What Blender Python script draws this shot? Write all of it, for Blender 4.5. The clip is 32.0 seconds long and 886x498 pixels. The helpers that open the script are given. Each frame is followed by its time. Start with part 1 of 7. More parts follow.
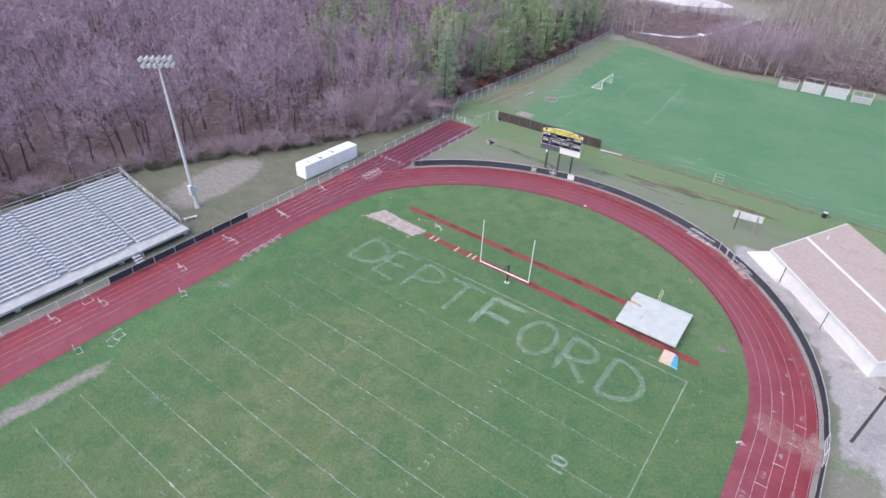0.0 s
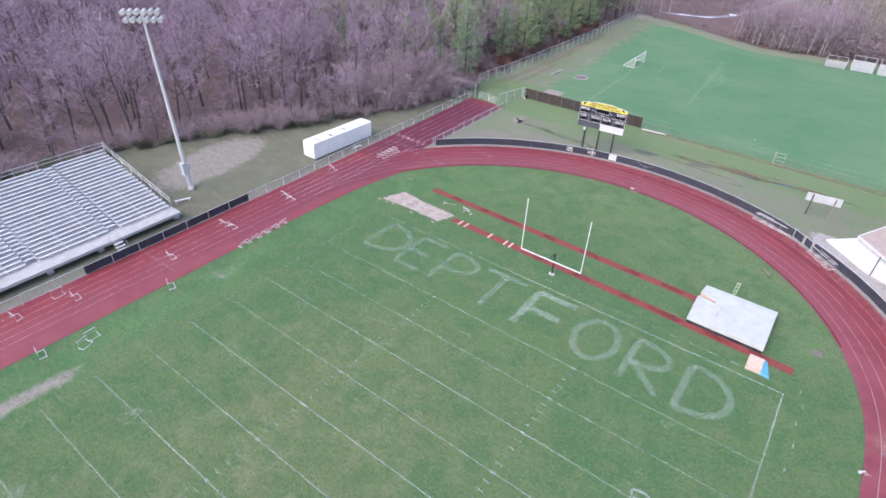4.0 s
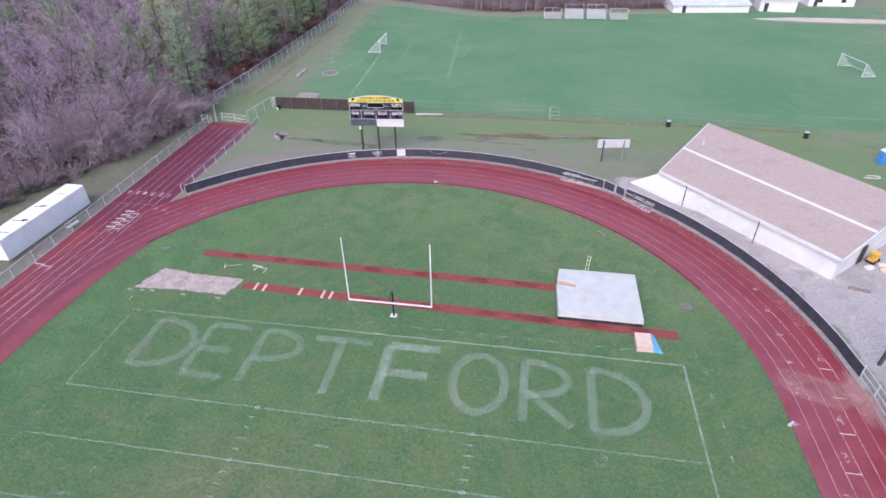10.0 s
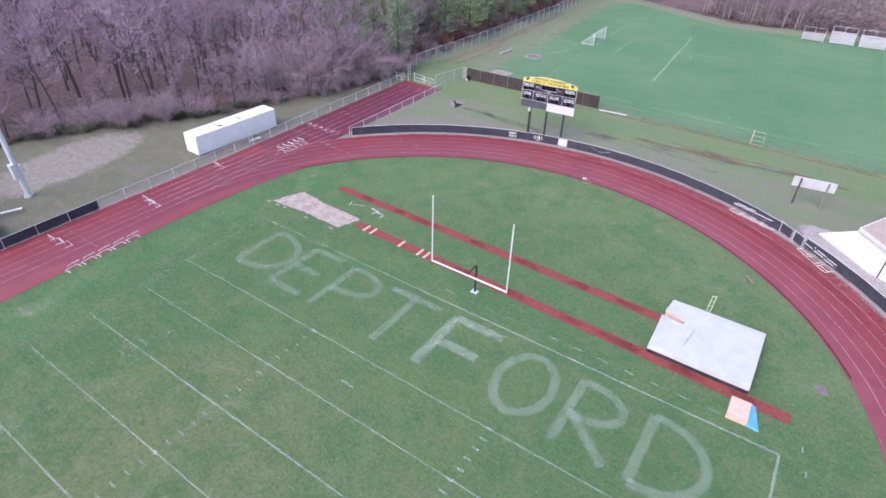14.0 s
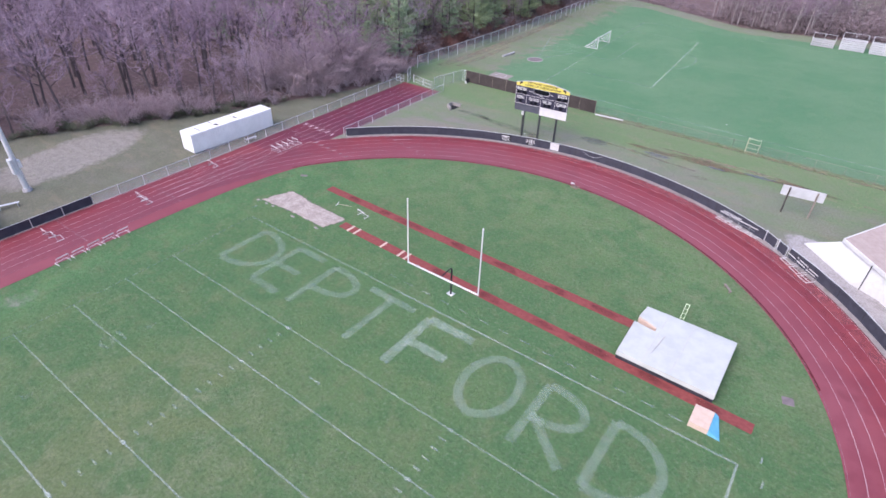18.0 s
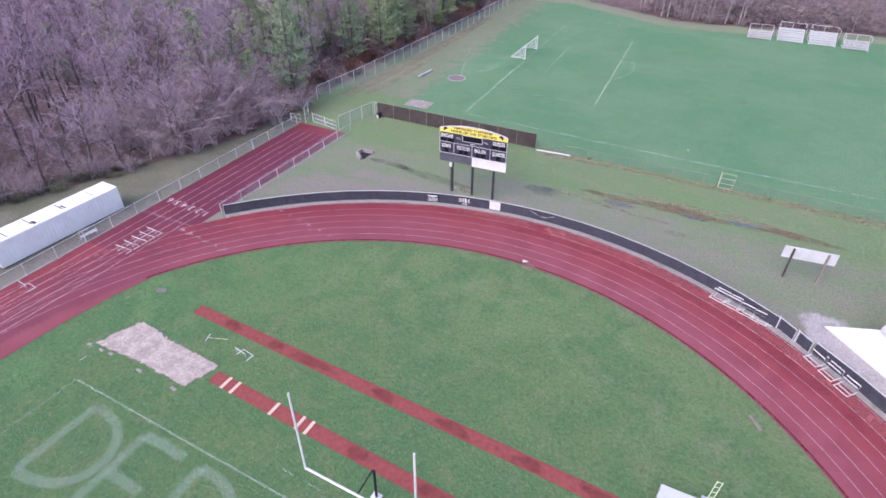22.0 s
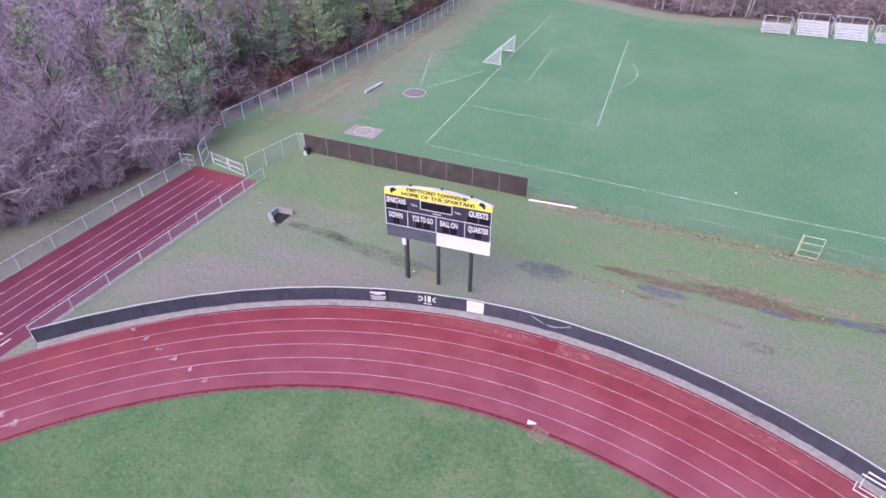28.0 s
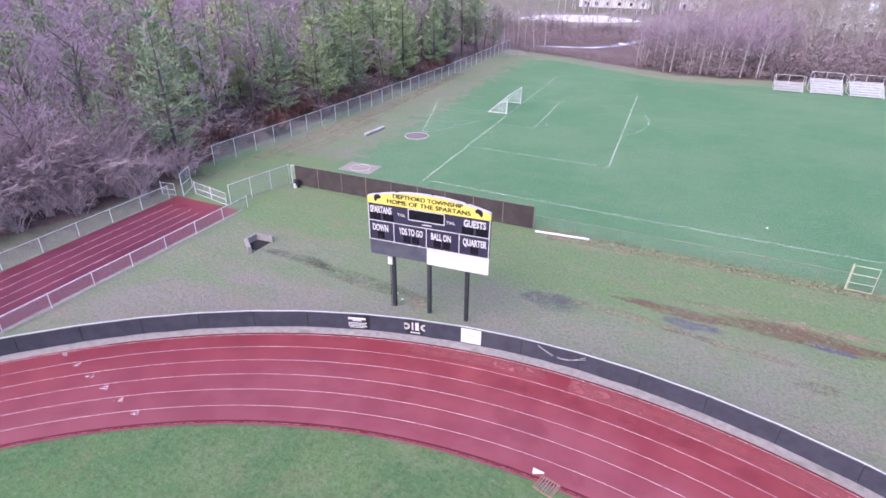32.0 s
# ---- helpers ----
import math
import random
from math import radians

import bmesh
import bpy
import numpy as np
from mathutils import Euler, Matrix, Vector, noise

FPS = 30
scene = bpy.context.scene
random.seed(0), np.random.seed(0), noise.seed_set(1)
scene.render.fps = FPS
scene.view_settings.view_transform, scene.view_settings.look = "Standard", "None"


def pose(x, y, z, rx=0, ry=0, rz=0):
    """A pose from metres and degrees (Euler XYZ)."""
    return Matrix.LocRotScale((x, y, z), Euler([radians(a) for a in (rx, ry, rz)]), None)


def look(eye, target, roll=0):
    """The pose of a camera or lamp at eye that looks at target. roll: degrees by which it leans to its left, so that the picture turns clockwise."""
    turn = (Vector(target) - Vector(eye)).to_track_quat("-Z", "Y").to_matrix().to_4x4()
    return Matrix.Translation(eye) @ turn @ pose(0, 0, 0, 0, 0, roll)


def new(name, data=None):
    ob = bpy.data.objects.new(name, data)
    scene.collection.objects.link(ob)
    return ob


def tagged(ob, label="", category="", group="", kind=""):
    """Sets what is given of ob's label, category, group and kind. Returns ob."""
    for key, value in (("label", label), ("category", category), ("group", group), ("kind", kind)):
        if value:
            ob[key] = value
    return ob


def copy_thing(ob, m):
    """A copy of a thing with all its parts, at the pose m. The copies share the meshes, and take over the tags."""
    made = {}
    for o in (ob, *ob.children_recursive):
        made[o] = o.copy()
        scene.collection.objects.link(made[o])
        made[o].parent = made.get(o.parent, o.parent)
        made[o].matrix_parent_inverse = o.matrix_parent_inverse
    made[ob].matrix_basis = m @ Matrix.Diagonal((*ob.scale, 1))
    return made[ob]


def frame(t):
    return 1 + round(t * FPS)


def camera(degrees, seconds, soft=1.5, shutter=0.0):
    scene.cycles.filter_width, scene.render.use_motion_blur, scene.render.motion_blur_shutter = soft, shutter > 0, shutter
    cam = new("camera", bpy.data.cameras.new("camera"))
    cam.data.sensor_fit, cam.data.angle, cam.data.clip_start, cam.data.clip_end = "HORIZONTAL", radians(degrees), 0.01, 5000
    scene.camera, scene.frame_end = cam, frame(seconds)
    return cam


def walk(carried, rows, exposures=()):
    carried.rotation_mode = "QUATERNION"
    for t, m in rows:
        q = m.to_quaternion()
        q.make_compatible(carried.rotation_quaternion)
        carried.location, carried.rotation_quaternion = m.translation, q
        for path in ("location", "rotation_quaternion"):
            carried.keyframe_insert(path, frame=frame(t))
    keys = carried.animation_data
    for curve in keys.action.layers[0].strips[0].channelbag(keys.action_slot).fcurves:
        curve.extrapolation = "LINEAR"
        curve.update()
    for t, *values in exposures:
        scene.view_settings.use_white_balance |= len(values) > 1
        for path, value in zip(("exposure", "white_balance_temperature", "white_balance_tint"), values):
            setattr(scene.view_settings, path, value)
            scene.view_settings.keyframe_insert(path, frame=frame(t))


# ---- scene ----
cam = camera(76.8, 32.0, soft=1.6)
PATH = [
    (0, (26.62, -51.056, 45.698), (25.674, -49.706, 44.566), 2.8),
    (0.5, (25.933, -50.559, 44.83), (24.986, -49.21, 43.696), 2.8),
    (1, (25.262, -49.795, 43.855), (24.312, -48.449, 42.72), 2.7),
    (1.5, (24.569, -49.078, 42.844), (23.615, -47.736, 41.709), 2.6),
    (2, (23.693, -48.428, 41.869), (22.737, -47.089, 40.731), 2.6),
    (2.5, (22.931, -47.666, 40.743), (21.971, -46.331, 39.604), 2.5),
    (4.5, (17.521, -45.813, 37.258), (16.567, -44.473, 36.121), 2.6),
    (5, (15.934, -45.207, 36.449), (14.994, -43.856, 35.313), 2.4),
    (5.5, (14.734, -44.287, 35.969), (14.166, -42.737, 34.839), -0.0),
    (6, (12.122, -43.511, 35.492), (11.964, -41.869, 34.361), -1.3),
    (6.5, (9.888, -42.429, 35.122), (9.504, -40.821, 33.996), 0.1),
    (7, (8.663, -41.315, 35.182), (8.066, -39.776, 34.053), 1.0),
    (7.5, (8.023, -40.694, 35.094), (7.379, -39.174, 33.964), 1.2),
    (8, (8.007, -40.024, 34.948), (7.347, -38.512, 33.818), 1.2),
    (8.5, (8.858, -38.97, 34.796), (8.296, -37.418, 33.667), 0.5),
    (9, (9.585, -37.514, 34.263), (9.305, -35.886, 33.135), -0.8),
    (9.5, (10.273, -35.903, 34.161), (10.043, -34.271, 33.029), -1.2),
    (10, (10.642, -34.598, 33.674), (10.366, -32.972, 32.542), -0.9),
    (10.5, (10.847, -33.769, 33.063), (10.48, -32.161, 31.931), -0.1),
    (11, (11.236, -33.464, 32.577), (10.778, -31.882, 31.444), 0.2),
    (11.5, (11.543, -33.374, 32.054), (10.96, -31.835, 30.92), 0.8),
    (12, (12.311, -33.036, 31.703), (11.623, -31.541, 30.567), 1.1),
    (12.5, (13.52, -32.545, 31.378), (12.758, -31.086, 30.242), 1.3),
    (13, (14.837, -32.247, 31.253), (13.995, -30.833, 30.115), 1.6),
    (13.5, (16.726, -31.656, 31.051), (15.835, -30.273, 29.914), 1.6),
    (14, (18.351, -30.877, 30.899), (17.445, -29.505, 29.761), 1.7),
    (14.5, (19.641, -30.138, 30.691), (18.723, -28.773, 29.554), 1.8),
    (16.5, (21.474, -29.525, 30.665), (20.54, -28.173, 29.526), 1.9),
    (17, (21.504, -29.601, 30.621), (20.561, -28.254, 29.483), 1.9),
    (17.5, (21.386, -29.507, 31.077), (20.442, -28.161, 29.938), 1.8),
    (18, (21.276, -29.277, 31.484), (20.326, -27.935, 30.344), 1.9),
    (18.5, (20.956, -28.77, 31.562), (20.001, -27.433, 30.419), 1.9),
    (19, (20.287, -27.842, 31.473), (19.327, -26.511, 30.331), 1.8),
    (19.5, (19.314, -26.476, 31.41), (18.337, -25.156, 30.268), 1.8),
    (20, (18.212, -24.378, 31.448), (17.265, -23.038, 30.305), 1.5),
    (20.5, (16.684, -21.749, 31.241), (15.79, -20.37, 30.1), 1.2),
    (21, (15.026, -18.588, 31.18), (14.185, -17.178, 30.039), 0.9),
    (21.5, (13.348, -15.446, 31.101), (12.538, -14.017, 29.961), 0.8),
    (22, (11.577, -11.972, 31.32), (10.827, -10.529, 30.155), 0.5),
    (22.5, (9.756, -9.042, 31.49), (9.03, -7.595, 30.316), 0.4),
    (23, (7.994, -6.419, 31.647), (7.292, -4.961, 30.473), 0.3),
    (23.5, (6.352, -3.767, 31.75), (5.647, -2.311, 30.575), 0.2),
    (24, (4.704, -1.244, 31.575), (4.003, 0.216, 30.401), 0.3),
    (24.5, (3.595, 1.351, 31.004), (2.889, 2.81, 29.832), 0.0),
    (25, (2.61, 3.479, 30.657), (1.914, 4.941, 29.483), 0.2),
    (25.5, (2.235, 5.179, 30.027), (1.55, 6.645, 28.852), 0.4),
    (27.5, (2.609, 8.429, 26.916), (1.95, 9.908, 25.742), 0.5),
    (28, (2.505, 8.73, 26.041), (1.848, 10.211, 24.869), 0.4),
    (28.5, (2.41, 8.924, 25.331), (1.75, 10.412, 24.169), 0.6),
    (29, (2.302, 9.099, 24.58), (1.637, 10.6, 23.437), 0.8),
    (29.5, (2.345, 9.33, 23.887), (1.668, 10.851, 22.779), 0.8),
    (30, (2.578, 9.563, 23.081), (1.876, 11.114, 22.032), 0.6),
    (30.5, (2.844, 10.164, 22.27), (2.117, 11.739, 21.274), 0.1),
    (31, (3.034, 10.715, 21.54), (2.287, 12.312, 20.597), -0.1),
    (31.5, (2.99, 11.164, 20.703), (2.237, 12.767, 19.773), -0.1),
    (32, (2.603, 11.414, 19.864), (1.847, 13.016, 18.935), 0.5),
]
# the clip's own camera brightens and turns more magenta toward the end
EXPOSURES = [(0, 0.98, 6300, 12), (5, 1.14, 6280, 15), (6.2, 1.12, 6270, 16), (7, 0.93, 6280, 17), (8, 1.06, 6260, 17.5), (9, 1.13, 6240, 18), (10, 0.94, 6210, 20.5), (11, 0.92, 6200, 21.5), (12, 0.98, 6200, 21.5), (13.5, 1.10, 6200, 20), (18, 1.08, 6200, 20), (22, 1.09, 6160, 23), (25, 1.16, 6070, 30.5), (28, 1.18, 6080, 30.5), (30, 1.20, 6100, 29), (32, 1.30, 6120, 28)]
walk(cam, [(t, look(eye, target, roll)) for t, eye, target, roll in PATH], EXPOSURES)

# ---- sky and light: bright overcast ----
world = bpy.data.worlds.new("overcast_sky")
scene.world = world
world.use_nodes = True
wn = world.node_tree.nodes
sky = wn.new("ShaderNodeTexSky")
sky.sky_type = "NISHITA"
sky.sun_disc = False
sky.sun_elevation = radians(48)
sky.sun_rotation = radians(200)
sky.air_density, sky.dust_density, sky.ozone_density = 1.0, 2.4, 1.2
world.node_tree.links.new(sky.outputs["Color"], wn["Background"].inputs["Color"])
wn["Background"].inputs["Strength"].default_value = 0.15
sun = new("sun", bpy.data.lights.new("sun", "SUN"))
sun.data.energy = 1.2
sun.data.angle = radians(75)
sun.data.color = (1.0, 0.97, 0.96)
sun.matrix_world = look((0, 0, 100), (30 * math.sin(radians(20)), 38, 58), 0)

# ---- materials ----
def rgb(r, g, b):
    return (r, g, b, 1.0)


class Nodes:
    """A small wrapper for building node materials."""

    def __init__(self, name):
        self.m = bpy.data.materials.new(name)
        self.m.use_nodes = True
        self.t = self.m.node_tree
        self.b = self.t.nodes["Principled BSDF"]
        self.out = self.t.nodes["Material Output"]
        self.pos = self.t.nodes.new("ShaderNodeNewGeometry").outputs["Position"]

    def link(self, a, b):
        self.t.links.new(a, b)

    def put(self, socket, value):
        if isinstance(value, (int, float, tuple, list)):
            socket.default_value = value
        else:
            self.link(value, socket)

    def noise(self, scale, detail=4.0, rough=0.6, vector=None, stretch=None, distort=0.0):
        n = self.t.nodes.new("ShaderNodeTexNoise")
        n.inputs["Scale"].default_value = scale
        n.inputs["Detail"].default_value = detail
        n.inputs["Roughness"].default_value = rough
        n.inputs["Distortion"].default_value = distort
        v = vector or self.pos
        if stretch:
            mp = self.t.nodes.new("ShaderNodeMapping")
            mp.inputs["Scale"].default_value = stretch
            self.link(v, mp.inputs["Vector"])
            v = mp.outputs["Vector"]
        self.link(v, n.inputs["Vector"])
        return n.outputs["Fac"]

    def span(self, value, lo, hi, a=0.0, b=1.0):
        n = self.t.nodes.new("ShaderNodeMapRange")
        n.interpolation_type = "SMOOTHSTEP"
        for i, v in enumerate((value, lo, hi, a, b)):
            self.put(n.inputs[i], v)
        return n.outputs[0]

    def math(self, op, a, b=0.0):
        n = self.t.nodes.new("ShaderNodeMath")
        n.operation = op
        self.put(n.inputs[0], a)
        self.put(n.inputs[1], b)
        return n.outputs[0]

    def mix(self, fac, a, b):
        n = self.t.nodes.new("ShaderNodeMix")
        n.data_type = "RGBA"
        self.put(n.inputs[0], fac)
        self.put(n.inputs[6], a)
        self.put(n.inputs[7], b)
        return n.outputs[2]

    def attr(self, name):
        n = self.t.nodes.new("ShaderNodeAttribute")
        n.attribute_name = name
        return n.outputs["Fac"]

    def own(self):
        return self.t.nodes.new("ShaderNodeObjectInfo").outputs["Random"]

    def island(self):
        return self.t.nodes.new("ShaderNodeNewGeometry").outputs["Random Per Island"]

    def bump(self, height, strength, distance=0.05):
        n = self.t.nodes.new("ShaderNodeBump")
        n.inputs["Strength"].default_value = strength
        n.inputs["Distance"].default_value = distance
        self.link(height, n.inputs["Height"])
        self.link(n.outputs["Normal"], self.b.inputs["Normal"])

    def done(self, color, rough=0.8, metal=0.0, spec=0.3):
        self.put(self.b.inputs["Base Color"], color)
        self.put(self.b.inputs["Roughness"], rough)
        self.b.inputs["Metallic"].default_value = metal
        self.b.inputs["Specular IOR Level"].default_value = spec
        return self.m

    def cover(self, fac):
        """Only a part of the surface is covered: worn paint, wire mesh."""
        tr = self.t.nodes.new("ShaderNodeBsdfTransparent")
        mx = self.t.nodes.new("ShaderNodeMixShader")
        self.put(mx.inputs[0], fac)
        self.link(tr.outputs[0], mx.inputs[1])
        self.link(self.b.outputs[0], mx.inputs[2])
        self.link(mx.outputs[0], self.out.inputs["Surface"])


def plain(name, c1, c2, scale=6.0, rough=0.6, metal=0.0, bump=0.15, vary=False, spec=0.3, stain=None):
    k = Nodes(name)
    f = k.mix(k.span(k.noise(scale, 5), 0.3, 0.7), rgb(*c1), rgb(*c2))
    if stain:
        f = k.mix(k.span(k.noise(scale * 0.18, 3), 0.55, 0.75), f, rgb(*stain))
    if vary:
        f = k.mix(k.math("MULTIPLY", k.own(), 0.5), f, rgb(*c2))
    if bump:
        k.bump(k.noise(scale * 8, 4), bump, 0.02)
    return k.done(f, rough, metal, spec)


def worn_paint(name, color, lo, hi, top=0.9, scale=2.2, fine=14.0, soft=False):
    """Patchy paint or film; soft: it thins out toward the edge of its shape."""
    k = Nodes(name)
    n = k.math("ADD", k.math("MULTIPLY", k.noise(scale, 4), 0.55), k.math("MULTIPLY", k.noise(fine, 3), 0.45))
    c = k.math("MULTIPLY", k.span(n, lo, hi), top)
    if soft:
        rim = k.math("ADD", k.attr("soft"), k.math("MULTIPLY", k.math("SUBTRACT", k.noise(fine * 0.5, 3), 0.5), 0.7))
        c = k.math("MULTIPLY", c, k.span(rim, 0.05, 0.95))
    k.cover(c)
    return k.done(rgb(*color), 0.85)


def ground_material():
    k = Nodes("ground_grass_and_earth")
    big, mid, fine = k.noise(0.05, 4), k.noise(0.35, 5), k.noise(5.0, 6, 0.75)
    tuft = k.noise(1.3, 6, 0.7)
    # rough winter grass round the track
    lawn = k.math("ADD", k.attr("lawn"), k.math("MULTIPLY", k.math("SUBTRACT", mid, 0.5), 0.9))
    base = k.mix(k.span(lawn, 0.0, 1.0), rgb(0.252, 0.225, 0.202), rgb(0.158, 0.238, 0.112))
    base = k.mix(k.span(k.noise(2.2, 5, 0.7), 0.45, 0.75, 0.0, 0.32), base, rgb(0.115, 0.145, 0.080))
    base = k.mix(k.span(k.noise(0.13, 5, 0.65), 0.44, 0.70, 0.0, 0.32), base, rgb(0.255, 0.218, 0.182))
    base = k.mix(k.span(k.noise(0.17, 5, 0.65, stretch=(0.5, 1.5, 1)), 0.44, 0.68, 0.0, 0.6), base, rgb(0.155, 0.232, 0.110))
    base = k.mix(k.span(tuft, 0.5, 0.75, 0.0, 0.36), base, rgb(0.225, 0.208, 0.168))
    base = k.mix(k.math("MULTIPLY", k.attr("dull"), k.span(mid, 0.3, 0.6, 0.55, 0.95)), base, rgb(0.158, 0.156, 0.112))
    base = k.mix(k.span(k.noise(0.33, 6, 0.7, stretch=(0.6, 1.6, 1)), 0.52, 0.68, 0.0, 0.45), base, rgb(0.275, 0.225, 0.165))
    # mown turf inside the track
    turf = k.mix(k.span(big, 0.35, 0.65), rgb(0.085, 0.169, 0.072), rgb(0.106, 0.180, 0.074))
    turf = k.mix(k.math("MULTIPLY", k.attr("olive"), k.span(mid, 0.25, 0.6, 0.5, 1.0)), turf, rgb(0.150, 0.186, 0.086))
    turf = k.mix(k.math("MULTIPLY", k.attr("fresh"), k.span(mid, 0.3, 0.65, 0.25, 1.0)), turf, rgb(0.106, 0.223, 0.091))
    turf = k.mix(k.span(mid, 0.48, 0.72, 0.0, 0.6), turf, rgb(0.126, 0.182, 0.077))
    turf = k.mix(k.span(k.noise(0.16, 5, 0.6, distort=1.2), 0.42, 0.62, 0.0, 0.6), turf, rgb(0.069, 0.155, 0.065))
    turf = k.mix(k.span(k.noise(0.27, 5, 0.6, distort=1.0), 0.52, 0.68, 0.0, 0.3), turf, rgb(0.152, 0.209, 0.101))
    turf = k.mix(k.span(k.noise(0.55, 5, 0.65, distort=0.5), 0.50, 0.66, 0.0, 0.5), turf, rgb(0.154, 0.183, 0.093))
    turf = k.mix(k.math("MULTIPLY", k.attr("olive"), k.span(k.noise(0.42, 6, 0.72, distort=0.4), 0.46, 0.68, 0.0, 0.75)), turf, rgb(0.208, 0.230, 0.130))
    turf = k.mix(k.span(tuft, 0.50, 0.72, 0.0, 0.4), turf, rgb(0.171, 0.200, 0.091))
    turf = k.mix(k.span(k.noise(2.6, 5, 0.65), 0.48, 0.68, 0.0, 0.42), turf, rgb(0.050, 0.100, 0.047))
    # lush pitch behind
    lush = k.mix(k.span(big, 0.35, 0.65), rgb(0.098, 0.218, 0.112), rgb(0.126, 0.235, 0.126))
    lush = k.mix(k.span(mid, 0.5, 0.8), lush, rgb(0.150, 0.242, 0.136))
    lush = k.mix(k.span(tuft, 0.5, 0.75, 0.0, 0.35), lush, rgb(0.070, 0.165, 0.078))
    lush = k.mix(k.span(k.noise(0.16, 6, 0.72), 0.46, 0.70, 0.0, 0.32), lush, rgb(0.085, 0.190, 0.098))
    lush = k.mix(k.span(k.noise(0.05, 6, 0.72), 0.40, 0.72, 0.0, 0.42), lush, rgb(0.160, 0.265, 0.155))
    lush = k.mix(k.span(k.noise(0.9, 5, 0.7), 0.56, 0.72, 0.0, 0.4), lush, rgb(0.16, 0.22, 0.115))
    grit = k.mix(k.span(tuft, 0.35, 0.65), rgb(0.415, 0.375, 0.370), rgb(0.455, 0.415, 0.410))
    grit = k.mix(k.span(k.noise(0.11, 4, 0.6, distort=1.5), 0.48, 0.62, 0.0, 0.8), grit, rgb(0.355, 0.325, 0.325))
    grit = k.mix(k.span(k.noise(0.3, 5, 0.6), 0.58, 0.66, 0.0, 0.55), grit, rgb(0.28, 0.26, 0.25))
    # pale blots: the white sheen of puddles painted into the gravel
    grit = k.mix(k.span(k.noise(0.22, 3, 0.5, distort=2.0), 0.62, 0.70, 0.0, 0.6), grit, rgb(0.56, 0.53, 0.53))
    leaf = k.mix(k.span(tuft, 0.35, 0.65), rgb(0.130, 0.083, 0.088), rgb(0.20, 0.132, 0.137))
    leaf = k.mix(k.span(mid, 0.5, 0.7), leaf, rgb(0.15, 0.11, 0.10))
    bare = k.mix(k.span(tuft, 0.4, 0.6), rgb(0.265, 0.238, 0.212), rgb(0.325, 0.292, 0.262))
    mud = k.mix(k.span(tuft, 0.4, 0.6), rgb(0.15, 0.105, 0.08), rgb(0.205, 0.155, 0.125))
    jag = k.math("SUBTRACT", k.math("ADD", k.math("MULTIPLY", mid, 0.6), k.math("MULTIPLY", tuft, 0.4)), 0.5)

    def zone(name, amount):
        return k.span(k.math("ADD", k.attr(name), k.math("MULTIPLY", jag, amount)), 0.35, 0.65)

    c = k.mix(zone("turf", 0.2), base, turf)
    c = k.mix(zone("pitch", 1.6), c, lush)
    c = k.mix(zone("litter", 1.2), c, leaf)
    c = k.mix(zone("grit", 1.2), c, grit)
    c = k.mix(zone("bare", 1.0), c, bare)
    c = k.mix(zone("mud", 2.0), c, mud)
    c = k.mix(k.span(fine, 0.40, 0.70, 0.0, 0.38), c, rgb(0.035, 0.05, 0.028))
    c = k.mix(k.span(k.noise(3.4, 6, 0.75), 0.50, 0.70, 0.0, 0.36), c, rgb(0.26, 0.28, 0.195))
    k.bump(k.math("ADD", fine, tuft), 0.9, 0.12)
    return k.done(c, 0.95, 0.0, 0.1)


def track_material(name="red_rubber_track", r1=(0.205, 0.031, 0.040), r2=(0.245, 0.045, 0.053), p1=(0.208, 0.047, 0.060), p2=(0.246, 0.066, 0.082)):
    k = Nodes(name)
    mid, fine, big = k.noise(0.5, 5), k.noise(30.0, 3), k.noise(0.12, 3)
    red = k.mix(k.span(mid, 0.35, 0.65), rgb(*r1), rgb(*r2))
    pale = k.mix(k.span(mid, 0.35, 0.65), rgb(*p1), rgb(*p2))
    w = k.math("ADD", k.attr("wear"), k.math("MULTIPLY", k.math("SUBTRACT", big, 0.5), 0.9))
    c = k.mix(k.span(w, 0.25, 0.85), red, pale)
    c = k.mix(k.attr("damp"), c, k.mix(k.span(mid, 0.35, 0.65), rgb(0.100, 0.016, 0.036), rgb(0.135, 0.025, 0.050)))
    c = k.mix(k.span(k.noise(0.22, 4), 0.56, 0.66, 0.0, 0.35), c, rgb(0.15, 0.025, 0.035))
    c = k.mix(k.span(fine, 0.4, 0.7, 0.0, 0.2), c, rgb(0.12, 0.02, 0.03))
    k.bump(fine, 0.3, 0.01)
    return k.done(c, k.span(mid, 0.3, 0.7, 0.45, 0.7), 0.0, 0.35)


def chain_link_material(name="galvanised_chain_link", color=(0.52, 0.53, 0.55), lo=0.14, hi=0.26):
    k = Nodes(name)
    w = k.t.nodes.new("ShaderNodeTexChecker")
    w.inputs["Scale"].default_value = 14.0
    k.link(k.pos, w.inputs["Vector"])
    k.cover(k.math("ADD", k.math("MULTIPLY", w.outputs["Fac"], 0.10), k.span(k.noise(0.8, 3), 0.3, 0.7, lo, hi)))
    return k.done(rgb(*color), 0.5, 0.4)


